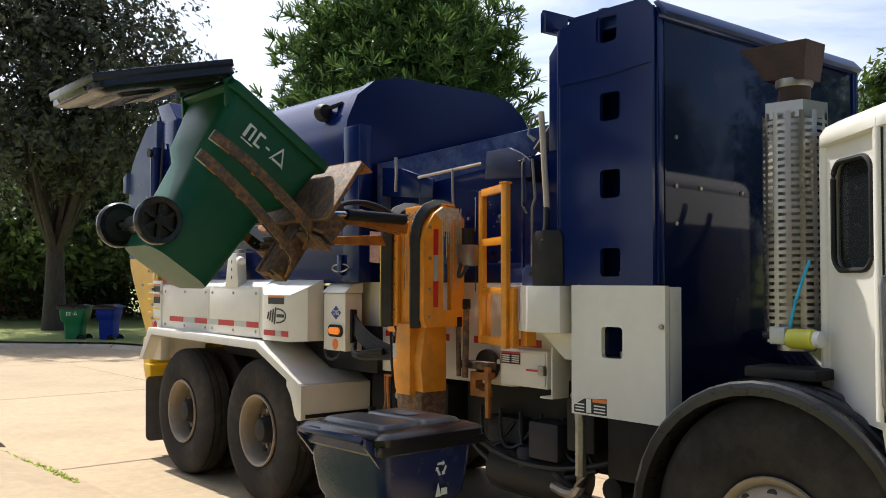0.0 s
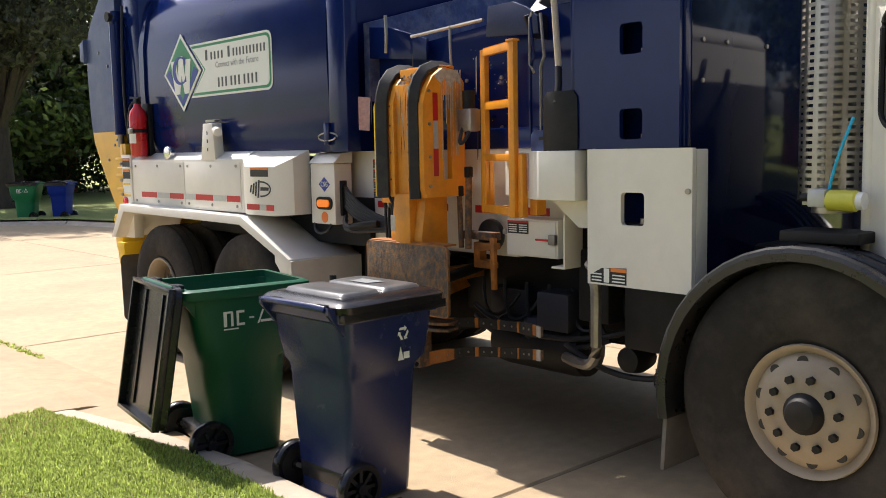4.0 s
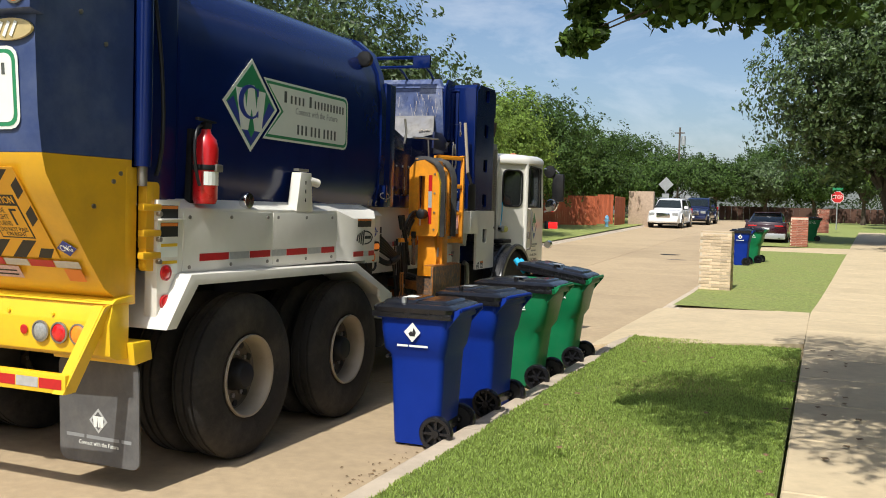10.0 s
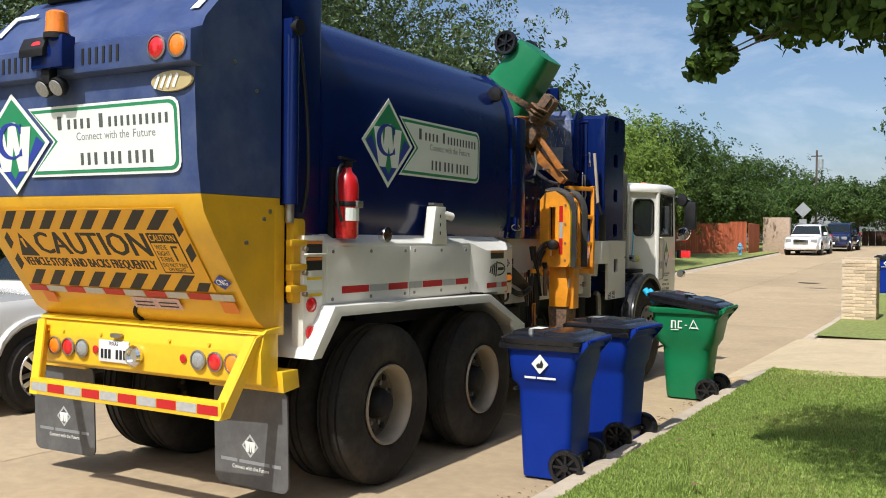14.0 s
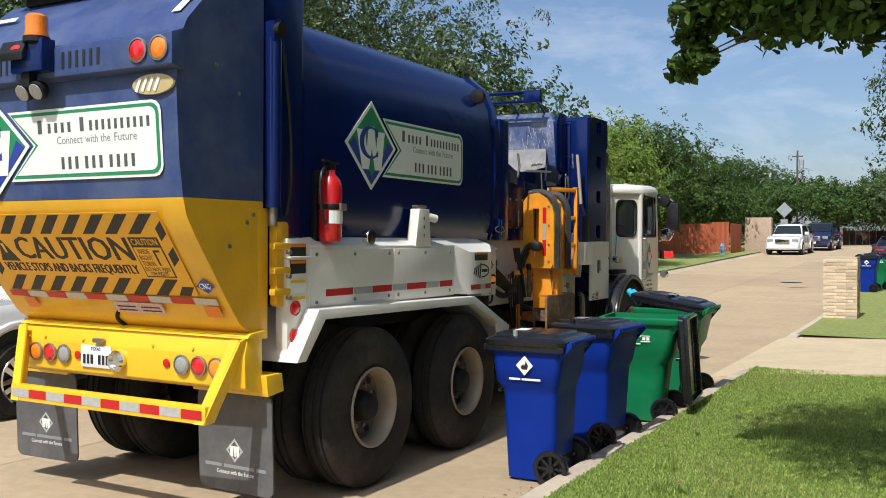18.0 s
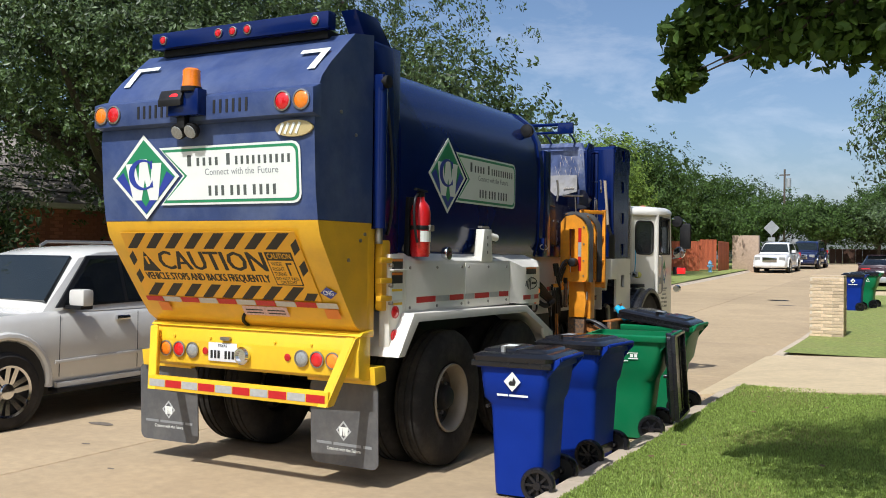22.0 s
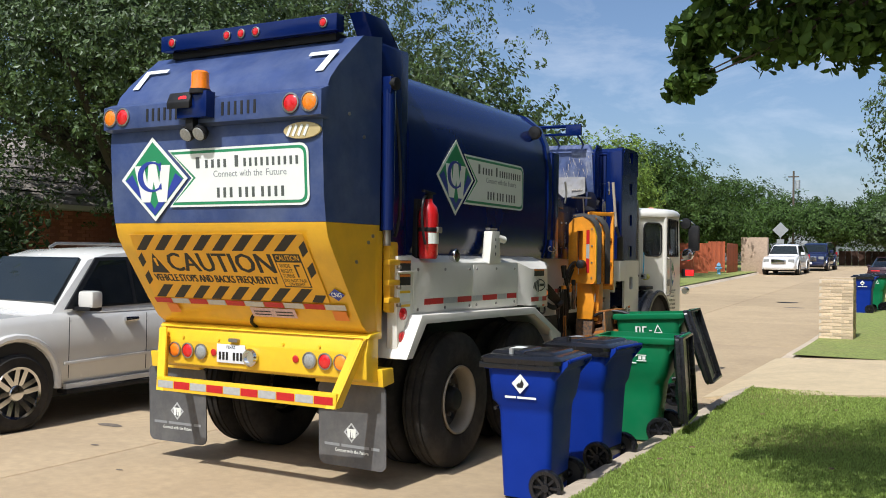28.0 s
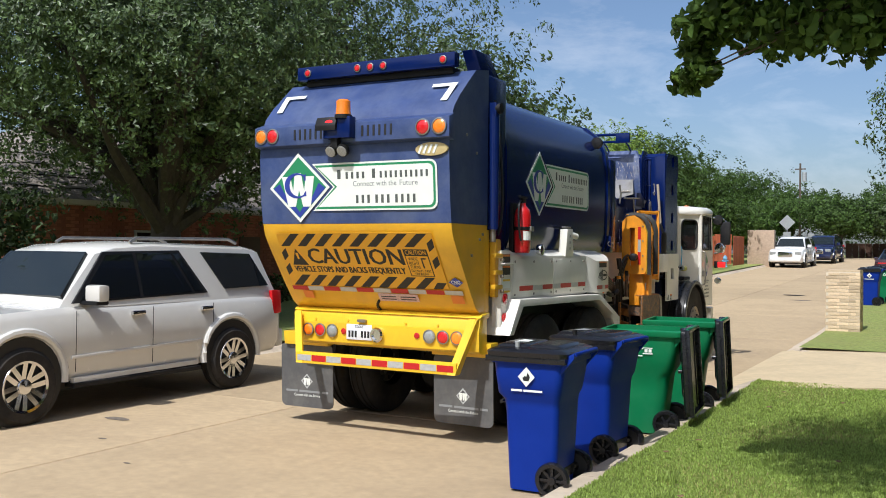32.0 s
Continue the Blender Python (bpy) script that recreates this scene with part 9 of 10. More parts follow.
brick_pillar("brick_mailbox", "tan brick mailbox pillar on the grass verge", -2.245, 22.1, rise(22.1) + 0.13, 0.69, 1.31, BRICK_TAN)
brick_pillar("brick_mailbox", "red brick mailbox pillar beside a driveway", -0.95, 42.0, rise(42) + 0.13, 0.69, 1.22, BRICK_RED)
brick_pillar("brick_mailbox", "red brick mailbox pillar farther up the street", -0.05, 57.0, rise(57) + 0.14, 0.62, 1.3, BRICK_RED)

st = thing("stop_sign", "red octagonal stop sign on a steel post", "road sign", pose(0.70, 62, rise(62) + 0.16))
part("sign_post", cyl(nb(), (0, 0.03, 0), (0, 0.03, 2.3), 0.03, n=8), SIGN_GREY, st)
oc = [(0.38 * math.cos(radians(22.5 + 45 * k)), 0.38 * math.sin(radians(22.5 + 45 * k))) for k in range(8)]
part("sign_edge", prism(nb(), oc, 1, -0.005, 0.005), DECAL_WHITE, st, at=Matrix.Translation((0, 0, 2.0)))
part("sign_face", prism(nb(), [(a * 0.93, b * 0.93) for a, b in oc], 1, -0.011, -0.005), SIGN_RED, st, at=Matrix.Translation((0, 0, 2.0)))
words("sign_word", "STOP", 0.30, Matrix.Translation((0, -0.013, 2.0)) @ REAR, DECAL_WHITE, st, 0.56)
part("street_name_plate", box(nb(), (0, 0.03, 2.5), (0.6, 0.01, 0.16)), DECAL_GREEN, st)
dm = thing("warning_sign_back", "grey back of a diamond road sign on a post", "road sign", pose(-10.95, 70, rise(70) + 0.1))
part("sign_post", cyl(nb(), (0, 0.03, 0), (0, 0.03, 3.0), 0.03, n=8), SIGN_GREY, dm)
part("sign_back", prism(nb(), [(0, 0.55), (0.55, 0), (0, -0.55), (-0.55, 0)], 1, -0.006, 0.006), SIGN_GREY, dm, at=Matrix.Translation((0, 0, 2.7)))
part("small_sign_back", box(nb(), (0, 0, 1.75), (0.50, 0.012, 0.55)), SIGN_GREY, dm)
sp2 = thing("speed_sign_back", "small grey sign back on a post", "road sign", pose(-9.6, 72, rise(72) + 0.1))
part("sign_post", cyl(nb(), (0, 0.03, 0), (0, 0.03, 1.9), 0.025, n=8), SIGN_GREY, sp2)
part("sign_back", box(nb(), (0, 0, 1.65), (0.40, 0.012, 0.50)), SIGN_GREY, sp2)
up = thing("utility_pole", "weathered wooden utility pole", "utility pole", pose(-12.4, 86, rise(80)))
part("pole", cyl(nb(), (0, 0, 0), (0, 0, 8.2), 0.11, 0.08, 12), BARK, up)
part("crossarm", box(nb(), (0, 0, 7.7), (0.9, 0.08, 0.10)), BARK, up)
part("transformer", cyl(nb(), (0.35, 0, 6.6), (0.35, 0, 7.4), 0.2, n=14), SIGN_GREY, up)
hy = thing("fire_hydrant", "pale blue fire hydrant on the verge", "fire hydrant", pose(-12.0, 55, rise(55) + 0.14))
part("barrel", lathe(nb(), [(0.13, 0), (0.13, 0.04), (0.10, 0.06), (0.10, 0.48), (0.13, 0.50), (0.12, 0.58), (0.07, 0.66), (0.03, 0.70), (0.001, 0.71)], 2, (0, 0, 0), 16), HYDRANT, hy)
for s in (-1, 1):
    part("side_cap", cyl(nb(), (s * 0.09, 0, 0.38), (s * 0.18, 0, 0.38), 0.055, n=12), HYDRANT, hy)
part("front_cap", cyl(nb(), (0, -0.09, 0.34), (0, -0.19, 0.34), 0.07, n=12), HYDRANT, hy)
fence = thing("cedar_fence", "red-stained cedar picket fence", "fence", kind="structure")
A, B = Vector((-19.5, 53.5, 0)), Vector((-12.0, 57.0, 0))
picket = bpy.data.meshes.new("picket")
bm = prism(nb(), [(-0.068, 0), (0.068, 0), (0.068, 1.78), (0.04, 1.82), (-0.04, 1.82), (-0.068, 1.78)], 1, -0.01, 0.01)
bm.to_mesh(picket), bm.free()
picket.materials.append(CEDAR)
d = B - A
N = int(d.length / 0.142)
for k in range(N):
    p = A + d * (k / N)
    o = new("picket", picket)
    o.parent = fence
    o.matrix_basis = pose(p.x, p.y, rise(p.y) + 0.14 + (0.10 if (k // 17) % 2 else 0), 0, 0, 25)
for k in range(22):
    o = new("picket", picket)
    o.parent = fence
    o.matrix_basis = pose(B.x + 0.05, B.y + k * 0.142, rise(B.y) + 0.14, 0, 0, 90)
part("fence_end_wall", box(nb(), (-11.0, 60.6, rise(60) + 1.15), (1.6, 0.5, 2.3), 0.02), mat("tan_wall", (0.42, 0.31, 0.22), 0.9, vary=0.15, scale=8), fence)
f2 = [(-8.5, 84), (-2, 86), (4, 84), (12, 80)]
# its brown is darkened to carry the tree shade that lies on it
low = thing("far_fence", "dark brown fence across the end of the street", "fence", kind="structure")
for (xa, ya), (xb, yb) in zip(f2, f2[1:]):
    n = int(abs(xb - xa) / 0.5)
    for k in range(n):
        t = (k + 0.5) / n
        part("fence_panel", box(nb(), (xa + (xb - xa) * t, ya + (yb - ya) * t, rise(80) + 0.6), (0.49, 0.05, 1.2)), mat("shaded_fence", (0.11, 0.055, 0.035), 0.85, vary=0.25, scale=10, rand=0.15), low)

# ---- houses ----


def brick_house(name, label, x, y, z, lx, ly, h, rh, turn, hole=True):
    """A single-storey brick house with a hipped shingle roof, window and door."""
    root = thing(name, label, "house", pose(x, y, z, 0, 0, turn), kind="")
    part("wall", box(nb(), (0, 0, h / 2), (lx, ly, h)), BRICK_RED, root)
    for k in range(int(h / 0.09)):
        bm = nb()
        zz = 0.045 + k * 0.09
        nx = int(ly / 0.26)
        for i in range(nx):
            u = -ly / 2 + (i + 0.5 + (0.5 if k % 2 else 0)) * ly / nx
            if u < ly / 2 - 0.1:
                for s in (1,):
                    box(bm, (s * lx / 2, u, zz), (0.03, ly / nx - 0.015, 0.075))
        part("brick_course", bm, mat("house_brick", (0.36, 0.13, 0.085), 0.85, vary=0.15, scale=30, island=0.3), root, smooth=0)
    e = 0.6
    for k in range(8):
        t0, t1 = k / 8, (k + 1) / 8
        hx0, hy0, hx1, hy1 = (lx / 2 + e) * (1 - t0), (ly / 2 + e) - (lx / 2 + e) * t0, (lx / 2 + e) * (1 - t1) + 0.01, (ly / 2 + e) - (lx / 2 + e) * t1
        z0, z1 = h + rh * t0 + 0.03, h + rh * t1
        part("shingle_course", loft(nb(), [[(-hx0, -hy0, z0), (hx0, -hy0, z0), (hx0, hy0, z0), (-hx0, hy0, z0)], [(-hx1, -hy1, z1), (hx1, -hy1, z1), (hx1, hy1, z1), (-hx1, hy1, z1)]]), SHINGLE, root, smooth=0)
    part("eave", box(nb(), (0, 0, h - 0.02), (lx + 1.2, ly + 1.2, 0.12)), TRIM, root)
    for u in (-ly * 0.28, ly * 0.1, ly * 0.36):
        w = part("window", box(nb(), (lx / 2 + 0.01, u, 1.45), (0.06, 1.2, 1.3)), CAR_GLASS, root)
        for a, b, c, dd in ((0, 0.66, 1.32, 0.06), (0, -0.66, 1.32, 0.06)):
            part("window_frame", box(nb(), (lx / 2 + 0.04, u, 1.45 + b), (0.06, c, dd)), TRIM, w)
        for s in (-0.62, 0, 0.62):
            part("window_frame", box(nb(), (lx / 2 + 0.04, u + s, 1.45), (0.06, 0.06, 1.32)), TRIM, w)
    part("door", box(nb(), (lx / 2 + 0.02, -ly * 0.08, 1.02), (0.06, 0.95, 2.04), 0.01), mat("door_paint", (0.10, 0.05, 0.03), 0.5), root)
    return root


brick_house("brick_house", "single-storey red brick house behind the oak", -23.5, 24, 0.16, 8, 20, 2.8, 2.6, 0)
brick_house("brick_house", "red brick house behind the trees at the bend", -9, -50, 0.16, 8, 18, 2.8, 2.6, 75)
brick_house("brick_house", "red brick house partly hidden by street trees", -25, 46, rise(46) + 0.16, 8, 14, 2.8, 2.6, 0)

# ---- trees ----


def tree(name, label, x, y, z, trunk_h, r, zc, rz, n, leaf, material, bark, seed, trunk_r=0.2, lobes=9, size=0.12, lean=0.0, pine=False):
    """Tapered trunk and limbs; a crown of leaf clumps gathered in uneven lobes, with gaps."""
    rg = random.Random(seed)
    nr = np.random.default_rng(seed)
    root = thing(name, label, "tree", pose(x, y, z), "street trees")
    top = Vector((lean, 0, trunk_h))
    part("trunk", cone_tube(nb(), [(0, 0, -0.1), (lean * 0.3, 0.03, trunk_h * 0.5), tuple(top)], [trunk_r * 1.3, trunk_r, trunk_r * 0.8], 10), bark, root)
    cs = []
    for k in range(lobes):
        a = 2.399 * k + rg.uniform(-0.4, 0.4)
        q = math.sqrt((k + 0.6) / lobes)
        u = rg.uniform(-0.75, 0.85)
        sq = math.sqrt(max(0.05, 1 - u * u))
        cs.append((Vector((lean + r * 0.70 * q * sq * math.cos(a), r * 0.72 * q * sq * math.sin(a), zc + rz * 0.75 * u)), r * rg.uniform(0.34, 0.52)))
    for c, cr in cs:
        s = top * rg.uniform(0.75, 1.0)
        mid = s.lerp(c, 0.5) + Vector((rg.uniform(-0.3, 0.3), rg.uniform(-0.3, 0.3), rg.uniform(0.0, 0.5)))
        part("limb", cone_tube(nb(), [tuple(s), tuple(mid), tuple(c)], [trunk_r * 0.5, trunk_r * 0.3, trunk_r * 0.1], 6), bark, root)
    # sprigs on the lobes, leaves on the sprigs
    g = 14
    per = max(1, n // lobes // g)
    P, D = [], []
    for c, cr in cs:
        d = nr.normal(size=(per, 3))
        d /= np.linalg.norm(d, axis=1)[:, None]
        rad = cr * (0.35 + 0.75 * nr.random(per) ** 0.6) * (1 + 0.35 * np.sin(3.1 * d[:, 0] * 3 + c.x) * np.sin(2.7 * d[:, 1] * 3 + c.y))
        p = d * rad[:, None]
        p[:, 2] *= min(1.0, rz / r * 1.1)
        p += np.array(c)
        if pine:
            # tufts: needles burst from the end of a shoot
            ax = d * 0.7 + np.array([0, 0, 0.6])
            ax /= np.linalg.norm(ax, axis=1)[:, None]
            q = ax[:, None, :] * 0.8 + nr.normal(size=(per, g, 3)) * 0.55
            q /= np.linalg.norm(q, axis=2)[:, :, None]
            P.append((p[:, None, :] + q * size * 1.1).reshape(-1, 3))
            D.append(q.reshape(-1, 3))
        else:
            P.append((p[:, None, :] + nr.normal(size=(per, g, 3)) * size * 1.7).reshape(-1, 3))
            # leaves turn their faces outwards and up, towards the light
            away = d * 0.8 + (np.array(c) - np.array([lean, 0, zc])) / r * 0.6 + np.array([0, 0, 0.35])
            D.append(np.repeat(away, g, axis=0))
    if pine:
        leaf_cloud("crown", np.concatenate(P), size * 1.3, material, root, nr, leaf, np.concatenate(D))
    else:
        leaf_cloud("crown", np.concatenate(P), size * 1.3, material, root, nr, leaf, None, np.concatenate(D))
    return root


def cone_tube(bm, pts, rs, n=8):
    """A tapering limb along a line."""
    pts = [Vector(p) for p in pts]
    rings = []
    for i, (p, r) in enumerate(zip(pts, rs)):
        d = (pts[min(i + 1, len(pts) - 1)] - pts[max(i - 1, 0)]).normalized()
        a = d.cross(Vector((0.3, 1, 0.1))).normalized()
        b = d.cross(a)
        rings.append([bm.verts.new(p + r * (math.cos(6.2832 * k / n) * a + math.sin(6.2832 * k / n) * b)) for k in range(n)])
    for q, w in zip(rings, rings[1:]):
        for k in range(n):
            bm.faces.new((q[k], q[(k + 1) % n], w[(k + 1) % n], w[k]))
    return bm


def leaf_cloud(name, P, size, material, parent, nr, shape=4, along=None, facing=None):
    """One mesh of small leaves, each turned at random, or roughly the way it is told to face."""
    n = len(P)
    a = nr.normal(size=(n, 3))
    if facing is not None:
        a = a * 0.55 + facing
    a /= np.linalg.norm(a, axis=1)[:, None]
    t = nr.normal(size=(n, 3))
    b = np.cross(a, t)
    b /= np.linalg.norm(b, axis=1)[:, None]
    if along is not None:
        b = along / np.linalg.norm(along, axis=1)[:, None]
        a = np.cross(b, t)
        a /= np.linalg.norm(a, axis=1)[:, None]
    s = size * (0.6 + 0.8 * nr.random(n))[:, None]
    c = np.cross(a, b)
    if shape == 4:
        ks = [(-1, 0, 0), (0, -0.5, 0.15), (1, 0, 0), (0, 0.5, 0.15)]
    elif shape == 2:
        ks = [(-1, -0.12, 0), (1, -0.10, 0.1), (1, 0.10, 0.1), (-1, 0.12, 0)]
    else:
        ks = [(-1, 0, 0), (-0.45, -0.52, 0.12), (0.35, -0.5, 0.12), (1, 0, -0.1), (0.35, 0.5, 0.12), (-0.45, 0.52, 0.12)]
    m = len(ks)
    V = np.stack([P + s * (k[0] * b + k[1] * c + k[2] * a) for k in ks], 1).reshape(-1, 3)
    F = (np.arange(n)[:, None] * m + np.arange(m)[None, :]).tolist()
    return raw(name, V.tolist(), F, material, parent)


tree("live_oak", "large dark live oak with a broad crown on the lawn", -16.0, 15.5, 0.15, 2.6, 7.2, 6.2, 4.2, 215000, 4, LEAF_OAK, BARK_DARK, 11, 0.38, 42, 0.040)
tree("live_oak", "dense live oak beside the street", -14.5, 25.0, 0.15, 2.6, 4.8, 5.2, 3.2, 24000, 4, LEAF_OAK, BARK_DARK, 12, 0.25, 18, 0.075)
tree("street_tree", "sunlit green street tree", -15.0, 33.5, 0.2, 1.8, 3.7, 4.5, 2.6, 36000, 4, LEAF_BRIGHT, BARK, 13, 0.18, 18, 0.06)
tree("street_tree", "sunlit green street tree", -14.6, 41, 0.6, 1.8, 3.8, 4.2, 2.6, 30000, 4, LEAF_BRIGHT, BARK, 14, 0.18, 18, 0.068)
tree("street_tree", "full dark green street tree", -16, 50, 0.9, 1.8, 4.6, 4.4, 3.2, 36000, 4, LEAF_MID, BARK, 15, 0.2, 20, 0.075)
tree("street_tree", "full dark green street tree", -15.5, 61, 1.1, 1.6, 4.4, 3.7, 2.8, 30000, 4, LEAF_MID, BARK, 16, 0.2, 18, 0.08)
tree("street_tree", "dark green tree behind the fence", -21, 60, 1.1, 1.8, 5.0, 4.4, 3.1, 26000, 4, LEAF_MID, BARK, 17, 0.2, 18, 0.085)
tree("street_tree", "dark green tree near the road sign", -16, 74, 1.3, 1.2, 4.0, 2.7, 2.1, 8000, 4, LEAF_MID, BARK, 18, 0.2, 14, 0.14)
for k, (x, y, r, zc, mt) in enumerate(((-13.5, 88, 4.2, 4.0, LEAF_MID), (-8.5, 80.5, 3.4, 3.5, LEAF_MID), (-4.6, 82, 3.2, 3.4, LEAF_OAK), (-0.8, 81, 3.2, 3.4, LEAF_MID), (2.8, 79, 3.2, 3.6, LEAF_OAK), (6.5, 77, 3.6, 4.0, LEAF_MID), (-19, 96, 5.6, 5.2, LEAF_MID), (-5.5, 94, 4.2, 5.0, LEAF_MID), (9, 90, 5, 4.6, LEAF_OAK))):
    tree("far_tree", "green tree closing the end of the street", x, y, 1.5, 1.9, r, zc, r * 0.55, 20000, 4, mt, BARK, 30 + k, 0.16, 16, 0.085)
tree("live_oak", "dark live oak overhanging the pavement", 3.0, 45, 0.75, 2.8, 5.4, 7.8, 5.0, 95000, 4, LEAF_OAK, BARK_DARK, 21, 0.3, 26, 0.085, -0.8)
tree("live_oak", "dark live oak beside the pavement", 6.2, 36, 0.6, 2.6, 4.6, 6.2, 3.8, 20000, 4, LEAF_OAK, BARK_DARK, 22, 0.25, 16, 0.12)
tree("street_tree", "bright sapling beyond the stop sign", 4.6, 70, 1.35, 2.2, 2.4, 4.4, 2.0, 9000, 4, LEAF_BRIGHT, BARK, 23, 0.12, 12, 0.085)
tree("live_oak", "thin silvery oak shading the lawn at the bend", -9.9, -32.5, 0.15, 3.2, 5.0, 8.6, 5.6, 34000, 4, LEAF_SILVER, BARK_DARK, 24, 0.32, 30, 0.085)
tree("live_oak", "dark oak behind the bend", -12.8, -40.5, 0.2, 2.4, 6.0, 4.9, 3.6, 42000, 4, LEAF_OAK, BARK_DARK, 25, 0.3, 26, 0.14)
tree("live_oak", "oak farther behind the bend", -19, -44, 0.2, 3.0, 5.8, 5.4, 4.2, 26000, 4, LEAF_OAK, BARK_DARK, 26, 0.3, 16, 0.14)
tree("live_oak", "leafy oak on the lawn across the street", -16.2, 1.0, 0.15, 2.0, 4.2, 4.4, 3.2, 26000, 4, LEAF_MID, BARK_DARK, 71, 0.2, 20, 0.08)
tree("live_oak", "leafy oak on the lawn across the street", -20.5, -4.6, 0.15, 2.0, 3.2, 4.3, 2.8, 16000, 4, LEAF_MID, BARK_DARK, 72, 0.2, 18, 0.09)
tree("pine_tree", "bright green full-crowned pine", -24.5, -32.8, 0.2, 3.0, 6.5, 9.0, 6.8, 96000, 2, LEAF_PINE, BARK_DARK, 27, 0.3, 46, 0.20, 0.0, True)
tree("street_tree", "green tree across the street", -38, -16, 0.2, 2.4, 3.2, 8.2, 3.0, 8000, 4, LEAF_MID, BARK, 28, 0.25, 14, 0.16)
brick_house("brick_house", "brick house behind the lawn across the street", -26, -1, 0.16, 8, 16, 2.8, 2.6, 0)
# ivy hedge on the boundary
nr = np.random.default_rng(5)
hedge = thing("ivy_hedge", "dark overgrown ivy hedge along the boundary", "hedge")
Ph = np.stack([nr.normal(-16.6, 0.45, 9000), nr.uniform(5.0, 12.6, 9000), 0.1 + 2.9 * nr.beta(2.2, 1.4, 9000)], 1)
leaf_cloud("hedge_leaves", Ph, 0.08, LEAF_HEDGE, hedge, nr, 4)
bm = nb()
for k in range(26):
    y = 5.1 + k * 0.29
    tube(bm, [(-16.6, y, 0.1), (-16.5 + 0.2 * math.sin(k), y + 0.2 * math.cos(k * 2), 1.4), (-16.6, y + 0.3 * math.sin(k * 3), 2.8)], 0.03, 5)
part("hedge_stems", bm, BARK_DARK, hedge)
sh2 = thing("garden_shrubs", "dark shrubs along the house wall", "shrubs", kind="stuff")
Ph = np.stack([nr.normal(-18.6, 0.5, 6000), nr.uniform(14, 34, 6000), 0.1 + 0.9 * nr.beta(1.6, 1.6, 6000)], 1)
leaf_cloud("shrub_leaves", Ph, 0.08, LEAF_HEDGE, sh2, nr, 4)
sh3 = thing("garden_shrubs", "dark shrubs at the bend of the street", "shrubs", kind="stuff")
Ph = np.stack([nr.uniform(-22, 6, 7000), nr.normal(-42, 0.8, 7000), 0.1 + 1.8 * nr.beta(1.8, 1.4, 7000)], 1)
leaf_cloud("shrub_leaves", Ph, 0.14, LEAF_HEDGE, sh3, nr, 4)
sh4 = thing("garden_shrubs", "dark shrubs along the far fence", "shrubs", kind="stuff")
Ph = np.stack([nr.uniform(-30, 14, 5000), nr.normal(90, 1.0, 5000), 1.3 + 2.6 * nr.beta(1.8, 1.4, 5000)], 1)
leaf_cloud("shrub_leaves", Ph, 0.16, LEAF_HEDGE, sh4, nr, 4)

# weeds and dirt in the joint between street and driveway
rgw = np.random.default_rng(3)
seam = np.array([(-2.66, -11.6), (-2.74, -10.1), (-2.82, -9.2), (-2.85, -8.2), (-2.83, -7.2), (-2.79, -6.4)])
vs, fs = [], []
for k in range(61):
    y = -11.6 + k * 5.2 / 60
    x, w = np.interp(y, seam[:, 1], seam[:, 0]) + rgw.normal(0, 0.012), rgw.uniform(0.006, 0.03) * (1.3 if y < -8.8 else 0.6)
    vs += [(x - w, y, 0.009), (x + w, y, 0.011)]
raw("joint_soil", vs, [(2 * k, 2 * k + 1, 2 * k + 3, 2 * k + 2) for k in range(60)], SOIL, road)
y = -11.6 + 3.0 * rgw.random(900) ** 1.2
x = np.interp(y, seam[:, 1], seam[:, 0]) + rgw.normal(0, 0.022, 900)
weeds = thing("joint_weeds", "low weeds growing in the gutter joint", "weeds", kind="stuff")
leaf_cloud("weed_leaves", np.stack([x, y, 0.012 + 0.03 * rgw.random(900)], 1), 0.022, BLADE, weeds, rgw, 4)
# the tree over the pavement: big single leaves on drooping twigs
near = thing("pear_tree", "broad-leaved street tree overhanging the pavement", "tree", pose(2.05, 5.9, 0.16))
bm = nb()
cone_tube(bm, [(0, 0, -0.1), (0.03, 0.02, 1.2), (0, 0, 2.4)], [0.15, 0.12, 0.10])
tips = []
rg = random.Random(8)
for k in range(44):
    a = 2.399 * k
    q = rg.uniform(0.35, 1.0)
    e = Vector((3.3 * q * math.cos(a), 3.0 * q * math.sin(a), 5.4 + rg.uniform(-1.6, 1.6) - 1.1 * q * q))
    if e.x < -1.2:
        e.z = max(e.z, 5.0)
    s = Vector((0, 0, rg.uniform(1.9, 2.6)))
    mid = s.lerp(e, 0.55) + Vector((0, 0, 0.7))
    cone_tube(bm, [tuple(s), tuple(mid), tuple(e)], [0.045, 0.025, 0.006], 5)
    tips.append((e, 0.75))
# dense boughs above the pavement, out of view, added for the shade they throw
for k in range(34):
    e = Vector((rg.uniform(-2.3, 0.6), rg.uniform(0.2, 3.4), rg.uniform(5.4, 6.6))) if k % 2 else Vector((rg.uniform(-1.9, 0.4), rg.uniform(-3.6, 0.6), rg.uniform(5.2, 6.2)))
    s = Vector((0, 0, rg.uniform(2.0, 2.6)))
    cone_tube(bm, [tuple(s), tuple(s.lerp(e, 0.55) + Vector((0, 0, 0.9))), tuple(e)], [0.045, 0.025, 0.006], 5)
    tips.append((e, 0.76))
